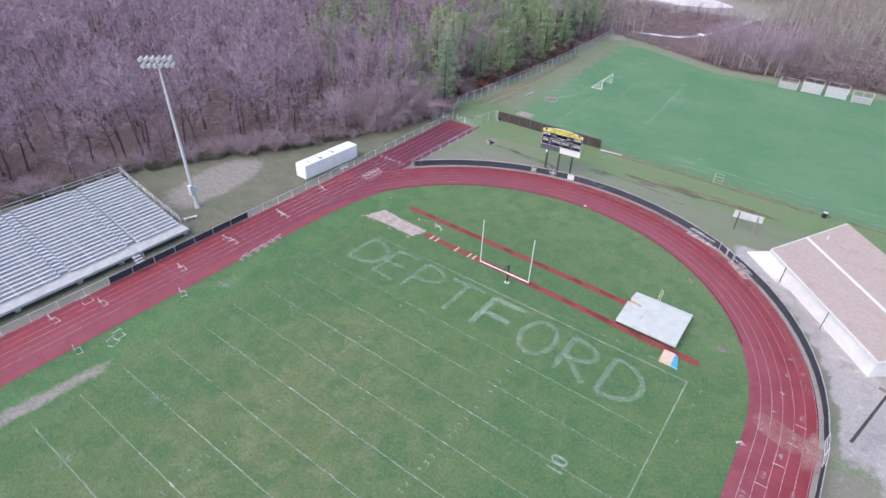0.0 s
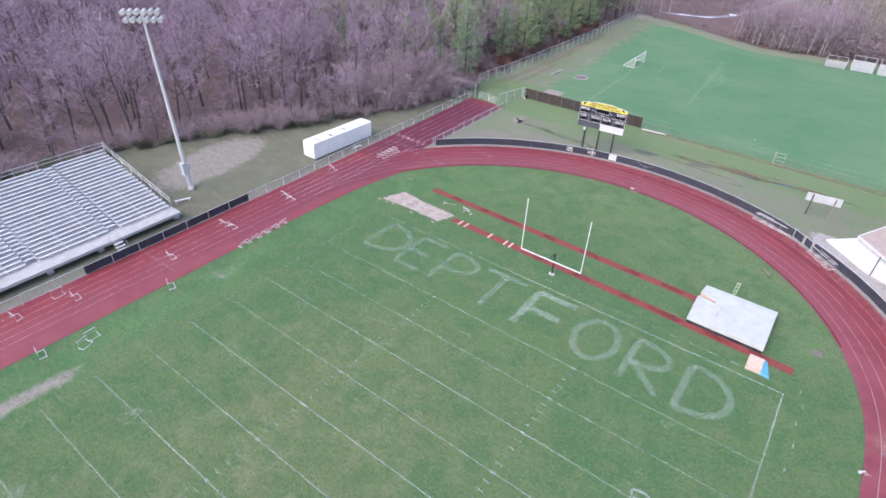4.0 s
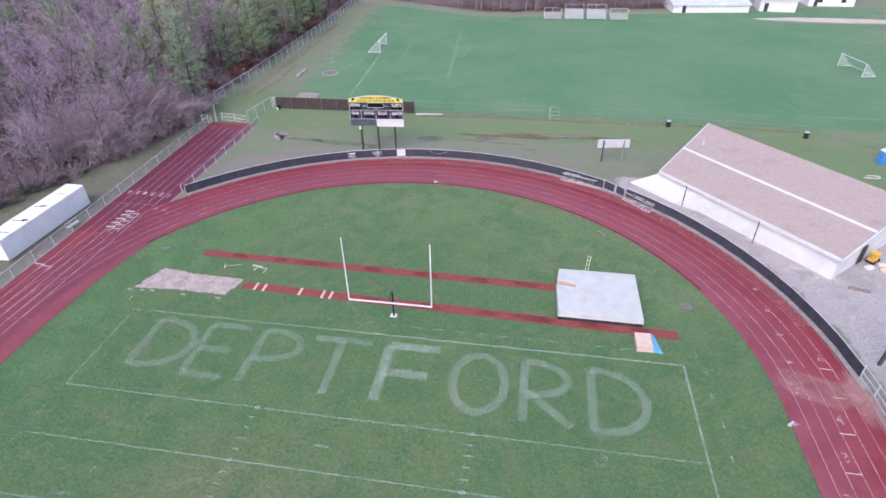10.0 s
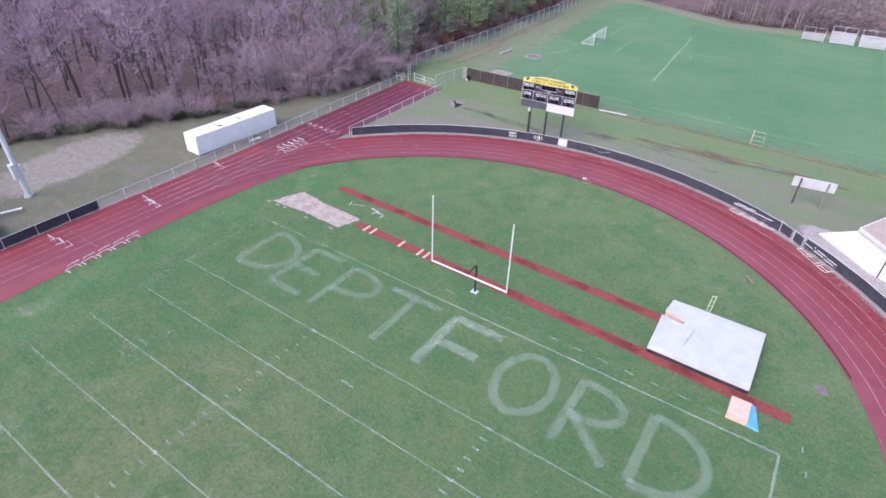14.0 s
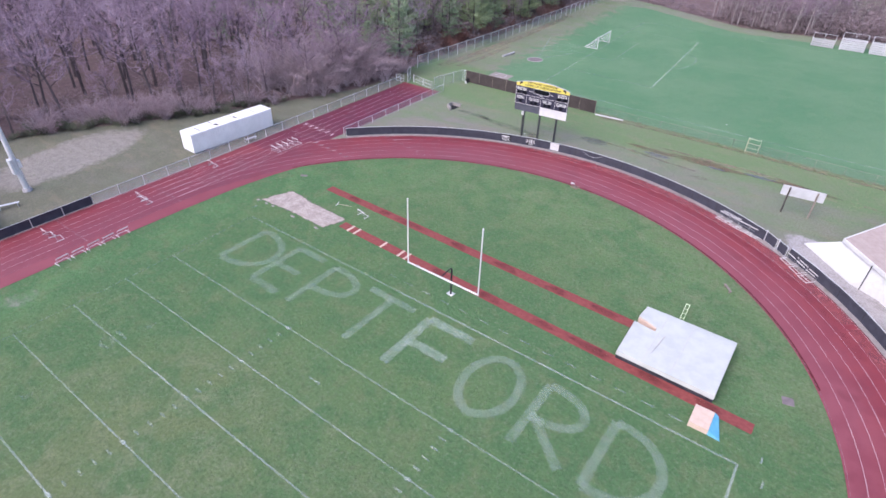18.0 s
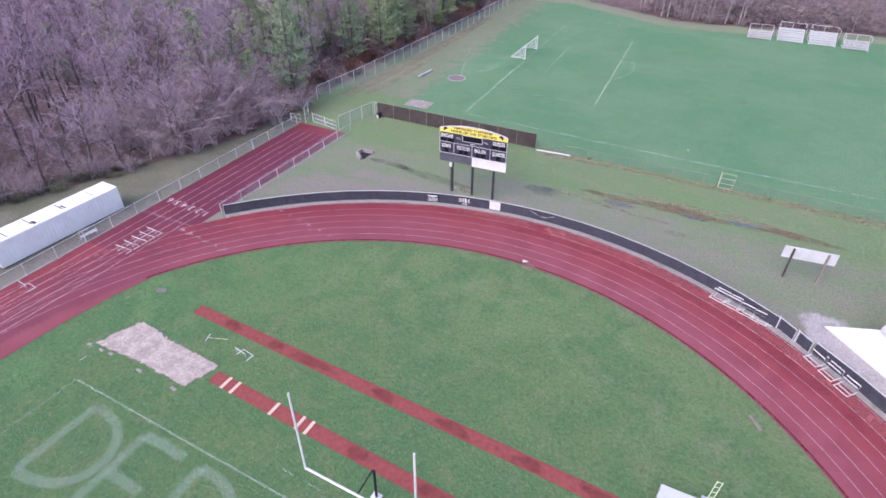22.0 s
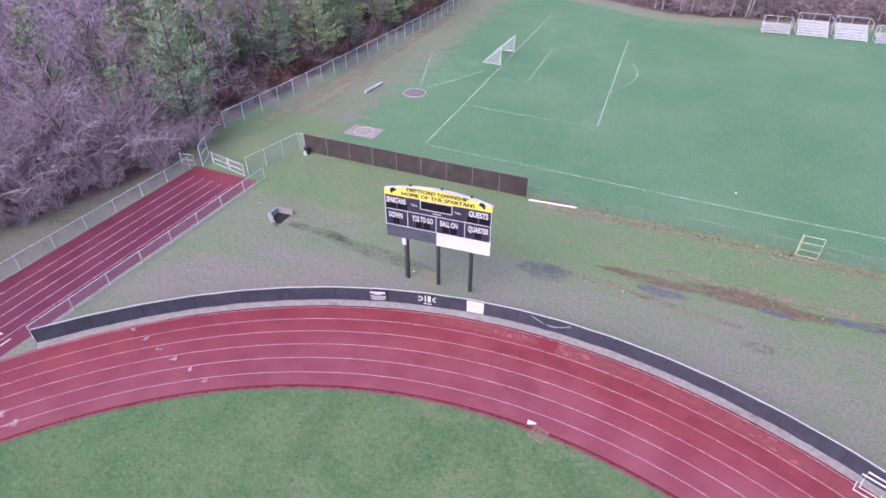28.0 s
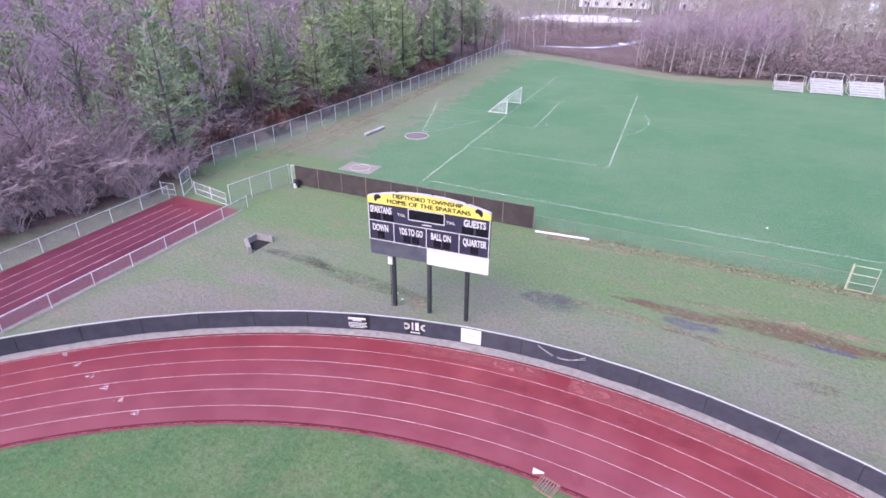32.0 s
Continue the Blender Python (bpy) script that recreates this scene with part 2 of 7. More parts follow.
def sand_material():
    k = Nodes("raked_pit_sand")
    c = k.mix(k.span(k.noise(1.1, 5, 0.7), 0.38, 0.62), rgb(0.33, 0.275, 0.245), (0.46, 0.395, 0.35, 1))
    c = k.mix(k.span(k.noise(5.0, 5, 0.7), 0.45, 0.7, 0.0, 0.7), c, rgb(0.22, 0.175, 0.165))
    rim = k.math("ADD", k.attr("soft"), k.math("MULTIPLY", k.math("SUBTRACT", k.noise(1.3, 5, 0.75), 0.5), 1.9))
    k.cover(k.span(rim, 0.15, 0.55))
    k.bump(k.noise(4.0, 5, 0.7), 0.8, 0.1)
    return k.done(c, 0.95, 0.0, 0.1)


def bark_material(name, c1, c2, c3):
    k = Nodes(name)
    c = k.mix(k.span(k.noise(1.2, 4), 0.35, 0.65), rgb(*c1), rgb(*c2))
    c = k.mix(k.math("MULTIPLY", k.own(), 0.8), c, rgb(*c3))
    return k.done(c, 0.9, 0.0, 0.1)


def stuff_material(name, c1, c2, c3, bump=0.0):
    k = Nodes(name)
    n = k.noise(0.12, 3)
    c = k.mix(k.span(n, 0.38, 0.62), rgb(*c1), rgb(*c2))
    c = k.mix(k.math("MULTIPLY", k.island(), 0.7), c, rgb(*c3))
    return k.done(c, 0.92, 0.0, 0.08)


MAT = dict(
    ground=ground_material(),
    track=track_material(),
    link=chain_link_material(),
    lane=worn_paint("worn_lane_paint", (0.74, 0.60, 0.62), 0.24, 0.50, 0.9),
    zone_mark=worn_paint("pinkish_track_marking", (0.66, 0.50, 0.52), 0.35, 0.62, 0.85, 2.2, 8.0),
    lane_faint=worn_paint("faded_track_marking", (0.56, 0.40, 0.42), 0.30, 0.60, 0.6, 2.2, 8.0),
    turf_line=worn_paint("faded_turf_paint", (0.52, 0.60, 0.50), 0.07, 0.55, 0.255, 0.45, 7.0, True),
    turf_line_bright=worn_paint("chalky_turf_paint", (0.62, 0.68, 0.62), 0.18, 0.60, 0.29, 0.35, 6.0, True),
    turf_letter=worn_paint("faded_letter_paint", (0.37, 0.46, 0.36), 0.18, 0.68, 0.36, 0.8, 6.0, True),
    turf_letter_bright=worn_paint("chalky_letter_paint", (0.40, 0.49, 0.39), 0.24, 0.66, 0.50, 0.8, 6.0, True),
    turf_letter_dim=worn_paint("nearly_gone_letter_paint", (0.36, 0.46, 0.355), 0.12, 0.66, 0.28, 0.8, 6.0, True),
    tuft=stuff_material("winter_grass_tufts", (0.165, 0.215, 0.110), (0.20, 0.210, 0.130), (0.235, 0.21, 0.150)),
    pitch_line=worn_paint("chalky_pitch_paint", (0.62, 0.72, 0.58), 0.06, 0.60, 0.38, 0.4, 6.0, True),
    dusty=worn_paint("dry_salmon_dust_on_track", (0.34, 0.100, 0.11), 0.22, 0.72, 0.75, 0.45, 1.4, True),
    damp_red=worn_paint("damp_stain_on_track", (0.165, 0.026, 0.030), 0.34, 0.60, 0.10, 0.4, 1.4, True),
    edge_red=worn_paint("deep_red_edge_band", (0.13, 0.018, 0.024), 0.20, 0.45, 0.85, 0.8, 5.0, False),
    turf_mark=worn_paint("faint_turf_numeral", (0.44, 0.52, 0.44), 0.36, 0.72, 0.34, 1.2, 7.0),
    turf_mark_bright=worn_paint("chalky_turf_numeral", (0.50, 0.58, 0.54), 0.28, 0.62, 0.55, 1.2, 7.0),
    sand=sand_material(),
    board=plain("weathered_white_board", (0.44, 0.44, 0.45), (0.52, 0.52, 0.53), 1.5, 0.6, stain=(0.40, 0.39, 0.39)),
    walkway=plain("dull_walkway_deck", (0.34, 0.33, 0.335), (0.43, 0.42, 0.425), 1.2, 0.7, vary=True, stain=(0.29, 0.28, 0.28)),
    runway=plain("red_runway_rubber", (0.20, 0.046, 0.042), (0.25, 0.062, 0.056), 3.0, 0.75, stain=(0.12, 0.03, 0.03)),
    spill=worn_paint("sandy_wash_on_track", (0.44, 0.24, 0.22), 0.28, 0.66, 0.6, 0.5, 3.0, True),
    black_screen=plain("black_windscreen_mesh", (0.036, 0.036, 0.050), (0.050, 0.050, 0.068), 1.5, 0.8, bump=0.3, stain=(0.06, 0.058, 0.07)),
    brown_screen=plain("dark_brown_windscreen_mesh", (0.045, 0.036, 0.034), (0.065, 0.052, 0.05), 1.2, 0.85, stain=(0.08, 0.065, 0.06)),
    galv=plain("galvanised_steel", (0.54, 0.54, 0.56), (0.68, 0.68, 0.70), 9.0, 0.45, 0.35, 0.05),
    alu=plain("weathered_aluminium", (0.56, 0.56, 0.58), (0.68, 0.68, 0.70), 3.0, 0.45, 0.2, 0.05, vary=True),
    # darker aluminium; on the seating its tone stands in for shade between planks
    alu_dark=plain("darker_aluminium", (0.31, 0.31, 0.33), (0.41, 0.41, 0.43), 3.0, 0.5, 0.35, 0.05, vary=True),
    white=plain("white_painted_metal", (0.54, 0.53, 0.53), (0.62, 0.61, 0.60), 2.0, 0.5, stain=(0.54, 0.52, 0.52)),
    white_wall=plain("white_painted_block", (0.62, 0.60, 0.605), (0.70, 0.68, 0.685), 0.8, 0.7, stain=(0.55, 0.53, 0.52)),
    rust=plain("brown_rust", (0.20, 0.12, 0.08), (0.30, 0.19, 0.13), 6.0, 0.9),
    mat_cover=plain("pale_grey_vinyl_cover", (0.44, 0.45, 0.425), (0.51, 0.52, 0.495), 0.9, 0.5, stain=(0.39, 0.395, 0.37)),
    mat_side=plain("dark_vinyl_with_shade", (0.02, 0.022, 0.03), (0.045, 0.045, 0.055), 2.0, 0.5),
    tan=plain("tan_vinyl", (0.54, 0.40, 0.32), (0.62, 0.47, 0.385), 2.0, 0.6),
    pale_green=plain("pale_green_enamel", (0.52, 0.62, 0.42), (0.62, 0.70, 0.50), 4.0, 0.5),
    gate_paint=plain("weathered_olive_paint", (0.40, 0.40, 0.27), (0.50, 0.50, 0.36), 4.0, 0.7),
    cyan=plain("light_blue_vinyl", (0.10, 0.36, 0.52), (0.16, 0.44, 0.60), 2.0, 0.6),
    yellow=plain("yellow_sign_panel", (0.66, 0.56, 0.10), (0.72, 0.62, 0.14), 2.0, 0.5, bump=0.02),
    navy=plain("navy_scoreboard_panel", (0.022, 0.022, 0.045), (0.035, 0.034, 0.06), 1.5, 0.45, bump=0.03),
    charcoal=plain("charcoal_panel", (0.06, 0.065, 0.085), (0.085, 0.09, 0.11), 1.5, 0.5, bump=0.03),
    display=plain("black_display_window", (0.006, 0.006, 0.010), (0.012, 0.012, 0.018), 3.0, 0.2, bump=0.0),
    black=plain("black_paint", (0.012, 0.012, 0.014), (0.028, 0.028, 0.03), 4.0, 0.6),
    post=plain("dark_painted_steel", (0.025, 0.026, 0.030), (0.05, 0.05, 0.055), 4.0, 0.55),
    wood=plain("weathered_timber", (0.16, 0.13, 0.11), (0.25, 0.21, 0.18), 4.0, 0.85, vary=True),
    pole_wood=plain("dark_creosoted_timber", (0.045, 0.038, 0.035), (0.08, 0.068, 0.06), 5.0, 0.85),
    concrete=plain("pale_concrete", (0.42, 0.39, 0.39), (0.55, 0.51, 0.51), 1.3, 0.9, stain=(0.33, 0.30, 0.30)),
    kerb=plain("stained_kerb_concrete", (0.225, 0.205, 0.195), (0.32, 0.285, 0.27), 3.0, 0.9, stain=(0.16, 0.155, 0.13)),
    pad=plain("pinkish_throwing_pad", (0.25, 0.21, 0.19), (0.32, 0.27, 0.245), 1.2, 0.9),
    link_faint=chain_link_material("dull_green_grey_mesh", (0.26, 0.29, 0.26), 0.05, 0.14),
    roof=plain("brown_asphalt_shingle", (0.345, 0.275, 0.25), (0.39, 0.315, 0.29), 2.2, 0.9, stain=(0.315, 0.245, 0.22)),
    bin_blue=plain("blue_plastic", (0.05, 0.20, 0.50), (0.08, 0.26, 0.58), 4.0, 0.5),
    rubber=plain("black_rubber", (0.015, 0.015, 0.016), (0.03, 0.03, 0.03), 6.0, 0.8),
    glass=plain("dark_window_glass", (0.03, 0.035, 0.045), (0.05, 0.055, 0.065), 1.0, 0.08, bump=0.0, spec=0.6),
    red=plain("faded_red_paint", (0.30, 0.05, 0.05), (0.40, 0.09, 0.08), 3.0, 0.5),
    orange=plain("orange_yellow_paint", (0.60, 0.36, 0.06), (0.70, 0.44, 0.10), 3.0, 0.5),
    brick=plain("terracotta_cover", (0.24, 0.15, 0.13), (0.32, 0.21, 0.18), 3.0, 0.9),
    siding=plain("pale_siding", (0.62, 0.61, 0.62), (0.74, 0.73, 0.74), 1.5, 0.7),
    ring=plain("dull_purple_grey_surface", (0.15, 0.12, 0.125), (0.21, 0.17, 0.175), 2.0, 0.9),
    white_siding=plain("bright_white_siding", (0.72, 0.70, 0.70), (0.80, 0.78, 0.78), 0.8, 0.7, stain=(0.66, 0.64, 0.63)),
    net=None,
    bark=bark_material("grey_winter_bark", (0.10, 0.082, 0.086), (0.165, 0.138, 0.142), (0.075, 0.060, 0.064)),
    twig=bark_material("mauve_grey_winter_twigs", (0.325, 0.245, 0.308), (0.405, 0.314, 0.385), (0.272, 0.184, 0.238)),
    twig_pale=bark_material("pale_grey_winter_twigs", (0.33, 0.25, 0.275), (0.40, 0.32, 0.345), (0.27, 0.19, 0.215)),
    stem_pale=bark_material("pale_arching_stems", (0.40, 0.33, 0.35), (0.50, 0.42, 0.44), (0.33, 0.26, 0.28)),
    back_woods=stuff_material("olive_winter_woods", (0.27, 0.225, 0.225), (0.34, 0.30, 0.26), (0.235, 0.235, 0.185)),
    woods=stuff_material("winter_woods", (0.325, 0.242, 0.305), (0.405, 0.312, 0.38), (0.272, 0.182, 0.235)),
    brush=stuff_material("winter_brush_twigs", (0.285, 0.222, 0.24), (0.355, 0.285, 0.30), (0.235, 0.17, 0.178)),
    pale_trunks=stuff_material("pale_thin_trunks", (0.42, 0.37, 0.37), (0.52, 0.47, 0.46), (0.34, 0.29, 0.29)),
    trunks=stuff_material("winter_trunks", (0.11, 0.09, 0.095), (0.18, 0.15, 0.155), (0.08, 0.064, 0.068)),
    # needles paler than real foliage: distance haze mixed into their green
    needle=bark_material("haze_lightened_pine_needles", (0.200, 0.268, 0.180), (0.255, 0.322, 0.200), (0.325, 0.378, 0.188)),
    briar=stuff_material("evergreen_briar_leaves", (0.085, 0.105, 0.070), (0.12, 0.14, 0.09), (0.14, 0.125, 0.095)),
    dry_leaf=stuff_material("dry_russet_leaves", (0.20, 0.10, 0.085), (0.26, 0.15, 0.13), (0.15, 0.08, 0.07)),
)
k = Nodes("white_goal_net")
k.cover(0.22)
MAT["net"] = k.done(rgb(0.8, 0.8, 0.82), 0.7)


# ---- mesh helpers ----
class Geo:
    """Vertices and faces that become one mesh."""

    def __init__(self):
        self.v, self.f = [], []

    def face(self, *pts):
        n = len(self.v)
        self.v += [tuple(p) for p in pts]
        self.f.append(tuple(range(n, n + len(pts))))

    def box(self, x0, y0, z0, x1, y1, z1, c=0.0):
        """A box; c: width of the cut along its upright and top edges."""
        n = len(self.v)
        if c <= 0:
            self.v += [(x0, y0, z0), (x1, y0, z0), (x1, y1, z0), (x0, y1, z0), (x0, y0, z1), (x1, y0, z1), (x1, y1, z1), (x0, y1, z1)]
            self.f += [tuple(n + i for i in q) for q in ((0, 3, 2, 1), (4, 5, 6, 7), (0, 1, 5, 4), (1, 2, 6, 5), (2, 3, 7, 6), (3, 0, 4, 7))]
            return self
        def ring(d, z):
            a, b, e, g = x0 + d, x1 - d, y0 + d, y1 - d
            return [(a + c, e, z), (b - c, e, z), (b, e + c, z), (b, g - c, z), (b - c, g, z), (a + c, g, z), (a, g - c, z), (a, e + c, z)]
        rings = [ring(0, z0), ring(0, z1 - c), ring(c, z1)]
        for r in rings:
            self.v += r
        for k in range(2):
            for i in range(8):
                j = (i + 1) % 8
                self.f.append((n + 8 * k + i, n + 8 * k + j, n + 8 * k + 8 + j, n + 8 * k + 8 + i))
        self.f += [tuple(n + i for i in range(7, -1, -1)), tuple(n + 16 + i for i in range(8))]
        return self

    def tube(self, p, q, r0, r1=None, n=6, caps=True):
        r1 = r0 if r1 is None else r1
        p, q = Vector(p), Vector(q)
        d = (q - p).normalized()
        a = d.orthogonal().normalized()
        b = d.cross(a)
        s = len(self.v)
        for c, r in ((p, r0), (q, r1)):
            for i in range(n):
                w = 2 * math.pi * i / n
                self.v.append(tuple(c + r * (math.cos(w) * a + math.sin(w) * b)))
        for i in range(n):
            j = (i + 1) % n
            self.f.append((s + i, s + j, s + n + j, s + n + i))
        if caps:
            self.f += [tuple(s + i for i in range(n - 1, -1, -1)), tuple(s + n + i for i in range(n))]
        return self

    def pipe(self, pts, r, n=6):
        """One bent tube through the points; a closed line joins its ends."""
        P = [Vector(p) for p in pts]
        closed = len(P) > 3 and (P[0] - P[-1]).length < 1e-4
        if closed:
            P = P[:-1]
        m, s = len(P), len(self.v)
        last = None
        for i, p in enumerate(P):
            a = P[i - 1] if i or closed else p
            b = P[(i + 1) % m] if i < m - 1 or closed else p
            u, w = (p - a), (b - p)
            d = (u.normalized() if u.length > 0 else w.normalized()) + (w.normalized() if w.length > 0 else u.normalized())
            d = d.normalized() if d.length > 1e-3 else w.normalized()
            e = (last - d * last.dot(d)) if last else d.orthogonal()
            e = e.normalized() if e.length > 1e-3 else d.orthogonal().normalized()
            last = e
            g = d.cross(e)
            for k in range(n):
                t = 2 * math.pi * k / n
                self.v.append(tuple(p + r * (math.cos(t) * e + math.sin(t) * g)))
        for i in range(m if closed else m - 1):
            a, b = s + i * n, s + ((i + 1) % m) * n
            for k in range(n):
                j = (k + 1) % n
                self.f.append((a + k, a + j, b + j, b + k))
        if not closed:
            self.f += [tuple(s + k for k in range(n - 1, -1, -1)), tuple(s + (m - 1) * n + k for k in range(n))]
        return self

    def beam(self, p, q, w, h):
        """A square bar from p to q, w across and h high."""
        p, q = Vector(p), Vector(q)
        d = (q - p).normalized()
        side = d.cross(Vector((0, 0, 1)))
        side = side.normalized() if side.length > 1e-4 else Vector((1, 0, 0))
        up = side.cross(d)
        s = len(self.v)
        for c in (p, q):
            for i, j in ((-1, -1), (1, -1), (1, 1), (-1, 1)):
                self.v.append(tuple(c + side * (i * w / 2) + up * (j * h / 2)))
        self.f += [tuple(s + i for i in f) for f in ((0, 1, 2, 3), (7, 6, 5, 4), (0, 4, 5, 1), (1, 5, 6, 2), (2, 6, 7, 3), (3, 7, 4, 0))]
        return self

    def ribbon(self, pts, w, z):
        """A flat band of width w along a line on the ground."""
        P = [Vector((p[0], p[1])) for p in pts]
        s = len(self.v)
        for i, p in enumerate(P):
            d = (P[min(i + 1, len(P) - 1)] - P[max(i - 1, 0)]).normalized()
            n = Vector((-d.y, d.x)) * (w / 2)
            self.v += [(p.x + n.x, p.y + n.y, z), (p.x - n.x, p.y - n.y, z)]
        for i in range(len(P) - 1):
            a = s + 2 * i
            self.f.append((a, a + 1, a + 3, a + 2))
        return self

    def wall(self, pts, z0, z1, t=0.0):
        """An upright sheet along a line on the ground; t: its thickness."""
        P = [Vector((p[0], p[1])) for p in pts]
        offs = [0.0] if t <= 0 else [-t / 2, t / 2]
        cols = []
        for o in offs:
            s = len(self.v)
            cols.append(s)
            for i, p in enumerate(P):
                d = (P[min(i + 1, len(P) - 1)] - P[max(i - 1, 0)]).normalized()
                n = Vector((-d.y, d.x)) * o
                self.v += [(p.x + n.x, p.y + n.y, z0), (p.x + n.x, p.y + n.y, z1)]
            for i in range(len(P) - 1):
                a = s + 2 * i
                self.f.append((a, a + 2, a + 3, a + 1) if o <= 0 else (a + 1, a + 3, a + 2, a))
        if t > 0:
            s, u = cols
            for i in range(len(P) - 1):
                a, b = s + 2 * i + 1, u + 2 * i + 1
                self.f.append((a, a + 2, b + 2, b))
            for i in (0, len(P) - 1):
                self.f.append((s + 2 * i, s + 2 * i + 1, u + 2 * i + 1, u + 2 * i))
        return self

    def disc(self, x, y, z, rx, ry=None, n=24, wob=0.0, seed=0, turn=0.0):
        ry = ry or rx
        r = random.Random(seed)
        ph = [r.uniform(0, 6.28) for _ in range(4)]
        pts = []
        for i in range(n):
            w = 2 * math.pi * i / n
            k = 1 + wob * (math.sin(2 * w + ph[0]) * 0.5 + math.sin(3 * w + ph[1]) * 0.4 + math.sin(5 * w + ph[2]) * 0.3 + math.sin(9 * w + ph[3]) * 0.15)
            a, b = rx * k * math.cos(w), ry * k * math.sin(w)
            pts.append((x + a * math.cos(turn) - b * math.sin(turn), y + a * math.sin(turn) + b * math.cos(turn), z))
        self.face(*pts)
        return self

    def mesh(self, name, smooth=False):
        me = bpy.data.meshes.new(name)
        me.from_pydata(self.v, [], self.f)
        if smooth:
            me.polygons.foreach_set("use_smooth", [True] * len(me.polygons))
        return me


def put(name, geo, material, parent=None, label="", smooth=False, matrix=None):
    me = geo if isinstance(geo, bpy.types.Mesh) else geo.mesh(name, smooth)
    if material and not me.materials:
        me.materials.append(material)
    ob = new(name, me)
    if parent is not None:
        ob.parent = parent
    if matrix is not None:
        ob.matrix_basis = matrix
    if label:
        ob["label"] = label
    return ob


def part(name, geo, material, parent, label="", smooth=False, matrix=None):
    return put(name, geo, material, parent, label, smooth, matrix)


def thing(name, m, label, category, group=""):
    ob = new(name)
    ob.matrix_basis = m
    return tagged(ob, label, category, group)


def structure(name, geo, material, label):
    return tagged(put(name, geo, material), label, kind="structure")


def lettering(text, size, align="CENTER", depth=0.0, bold=0.004):
    """A mesh of words in the built-in font, in the xy plane."""
    cu = bpy.data.curves.new("lettering", "FONT")
    cu.body, cu.size, cu.align_x, cu.align_y, cu.extrude = text, size, align, "CENTER", depth
    cu.resolution_u, cu.offset = 3, bold * size
    ob = bpy.data.objects.new("lettering", cu)
    me = bpy.data.meshes.new_from_object(ob)
    bpy.data.objects.remove(ob)
    bpy.data.curves.remove(cu)
    return me


def soft_shape(name, *bands):
    """A flat mesh whose attribute "soft" falls to nothing at its rim. A band is (points, width, z); a blot is (centre, radii, z, seed, turn)."""
    v, f, soft = [], [], []
    for band in bands:
        s = len(v)
        if len(band) == 3:
            pts, w, z = band
            P = [Vector((p[0], p[1])) for p in pts]
            closed = (P[0] - P[-1]).length < 1e-4 and len(P) > 3
            cols = ((-0.68, 0.0), (-0.3, 1.0), (0.3, 1.0), (0.68, 0.0))
            for i, p in enumerate(P):
                a, b = P[max(i - 1, 0)], P[min(i + 1, len(P) - 1)]
                if closed and i in (0, len(P) - 1):
                    a, b = P[-2], P[1]
                d = (b - a).normalized()
                n = Vector((-d.y, d.x)) * w
                for c, k in cols:
                    v.append((p.x + n.x * c, p.y + n.y * c, z))
                    soft.append(k)
            for i in range(len(P) - 1):
                for j in range(3):
                    a = s + 4 * i + j
                    f.append((a, a + 1, a + 5, a + 4))
        else:
            (x, y), (rx, ry), z, seed, turn = band
            r = random.Random(seed)
            ph = [r.uniform(0, 6.28) for _ in range(4)]
            n = 32
            v.append((x, y, z))
            soft.append(1.0)
            for q, k in ((0.6, 1.0), (1.0, 0.0)):
                for i in range(n):
                    w = 2 * math.pi * i / n
                    g = q * (1 + 0.12 * math.sin(2 * w + ph[0]) + 0.1 * math.sin(3 * w + ph[1]) + 0.07 * math.sin(5 * w + ph[2]) + 0.05 * math.sin(8 * w + ph[3]))
                    a, b = rx * g * math.cos(w), ry * g * math.sin(w)
                    v.append((x + a * math.cos(turn) - b * math.sin(turn), y + a * math.sin(turn) + b * math.cos(turn), z))
                    soft.append(k)
            for i in range(n):
                j = (i + 1) % n
                f.append((s, s + 1 + i, s + 1 + j))
                f.append((s + 1 + i, s + 1 + n + i, s + 1 + n + j, s + 1 + j))
    me = bpy.data.meshes.new(name)
    me.from_pydata(v, [], f)
    at = me.attributes.new("soft", "FLOAT", "POINT")
    at.data.foreach_set("value", np.asarray(soft, dtype=np.float32))
    return me


def soft_poly(name, pts, z, rim=0.7, gap=0.6):
    """A flat convex patch whose attribute "soft" falls to nothing over the rim."""
    P = [Vector(p) for p in resample_line(list(pts) + [pts[0]], gap)[:-1]]
    c = sum(P, Vector((0, 0))) / len(P)
    n = len(P)
    inner = [p + (c - p).normalized() * min(rim, (c - p).length * 0.5) for p in P]
    v = [(p.x, p.y, z) for p in P] + [(p.x, p.y, z) for p in inner] + [(c.x, c.y, z)]
    f = []
    for i in range(n):
        j = (i + 1) % n
        f += [(i, j, n + j, n + i), (n + i, n + j, 2 * n)]
    me = bpy.data.meshes.new(name)
    me.from_pydata(v, [], f)
    at = me.attributes.new("soft", "FLOAT", "POINT")
    at.data.foreach_set("value", np.asarray([0.0] * n + [1.0] * (n + 1), dtype=np.float32))
    return me


def resample_line(pts, gap):
    out = [pts[0]]
    for (a, b), (c, d) in zip(pts, pts[1:]):
        n = max(1, int(math.hypot(c - a, d - b) / gap))
        out += [(a + (c - a) * i / n, b + (d - b) * i / n) for i in range(1, n + 1)]
    return out


# ---- plan ----
CX, CY = -1.0, -3.86         # centre of the bend
R_IN = 32.03
FX, FY, R_FENCE = -1.05, -2.8, 39.0
Y_END = -85.0
HALF = 24.384                # half the width of the football field
YARD5 = 4.572


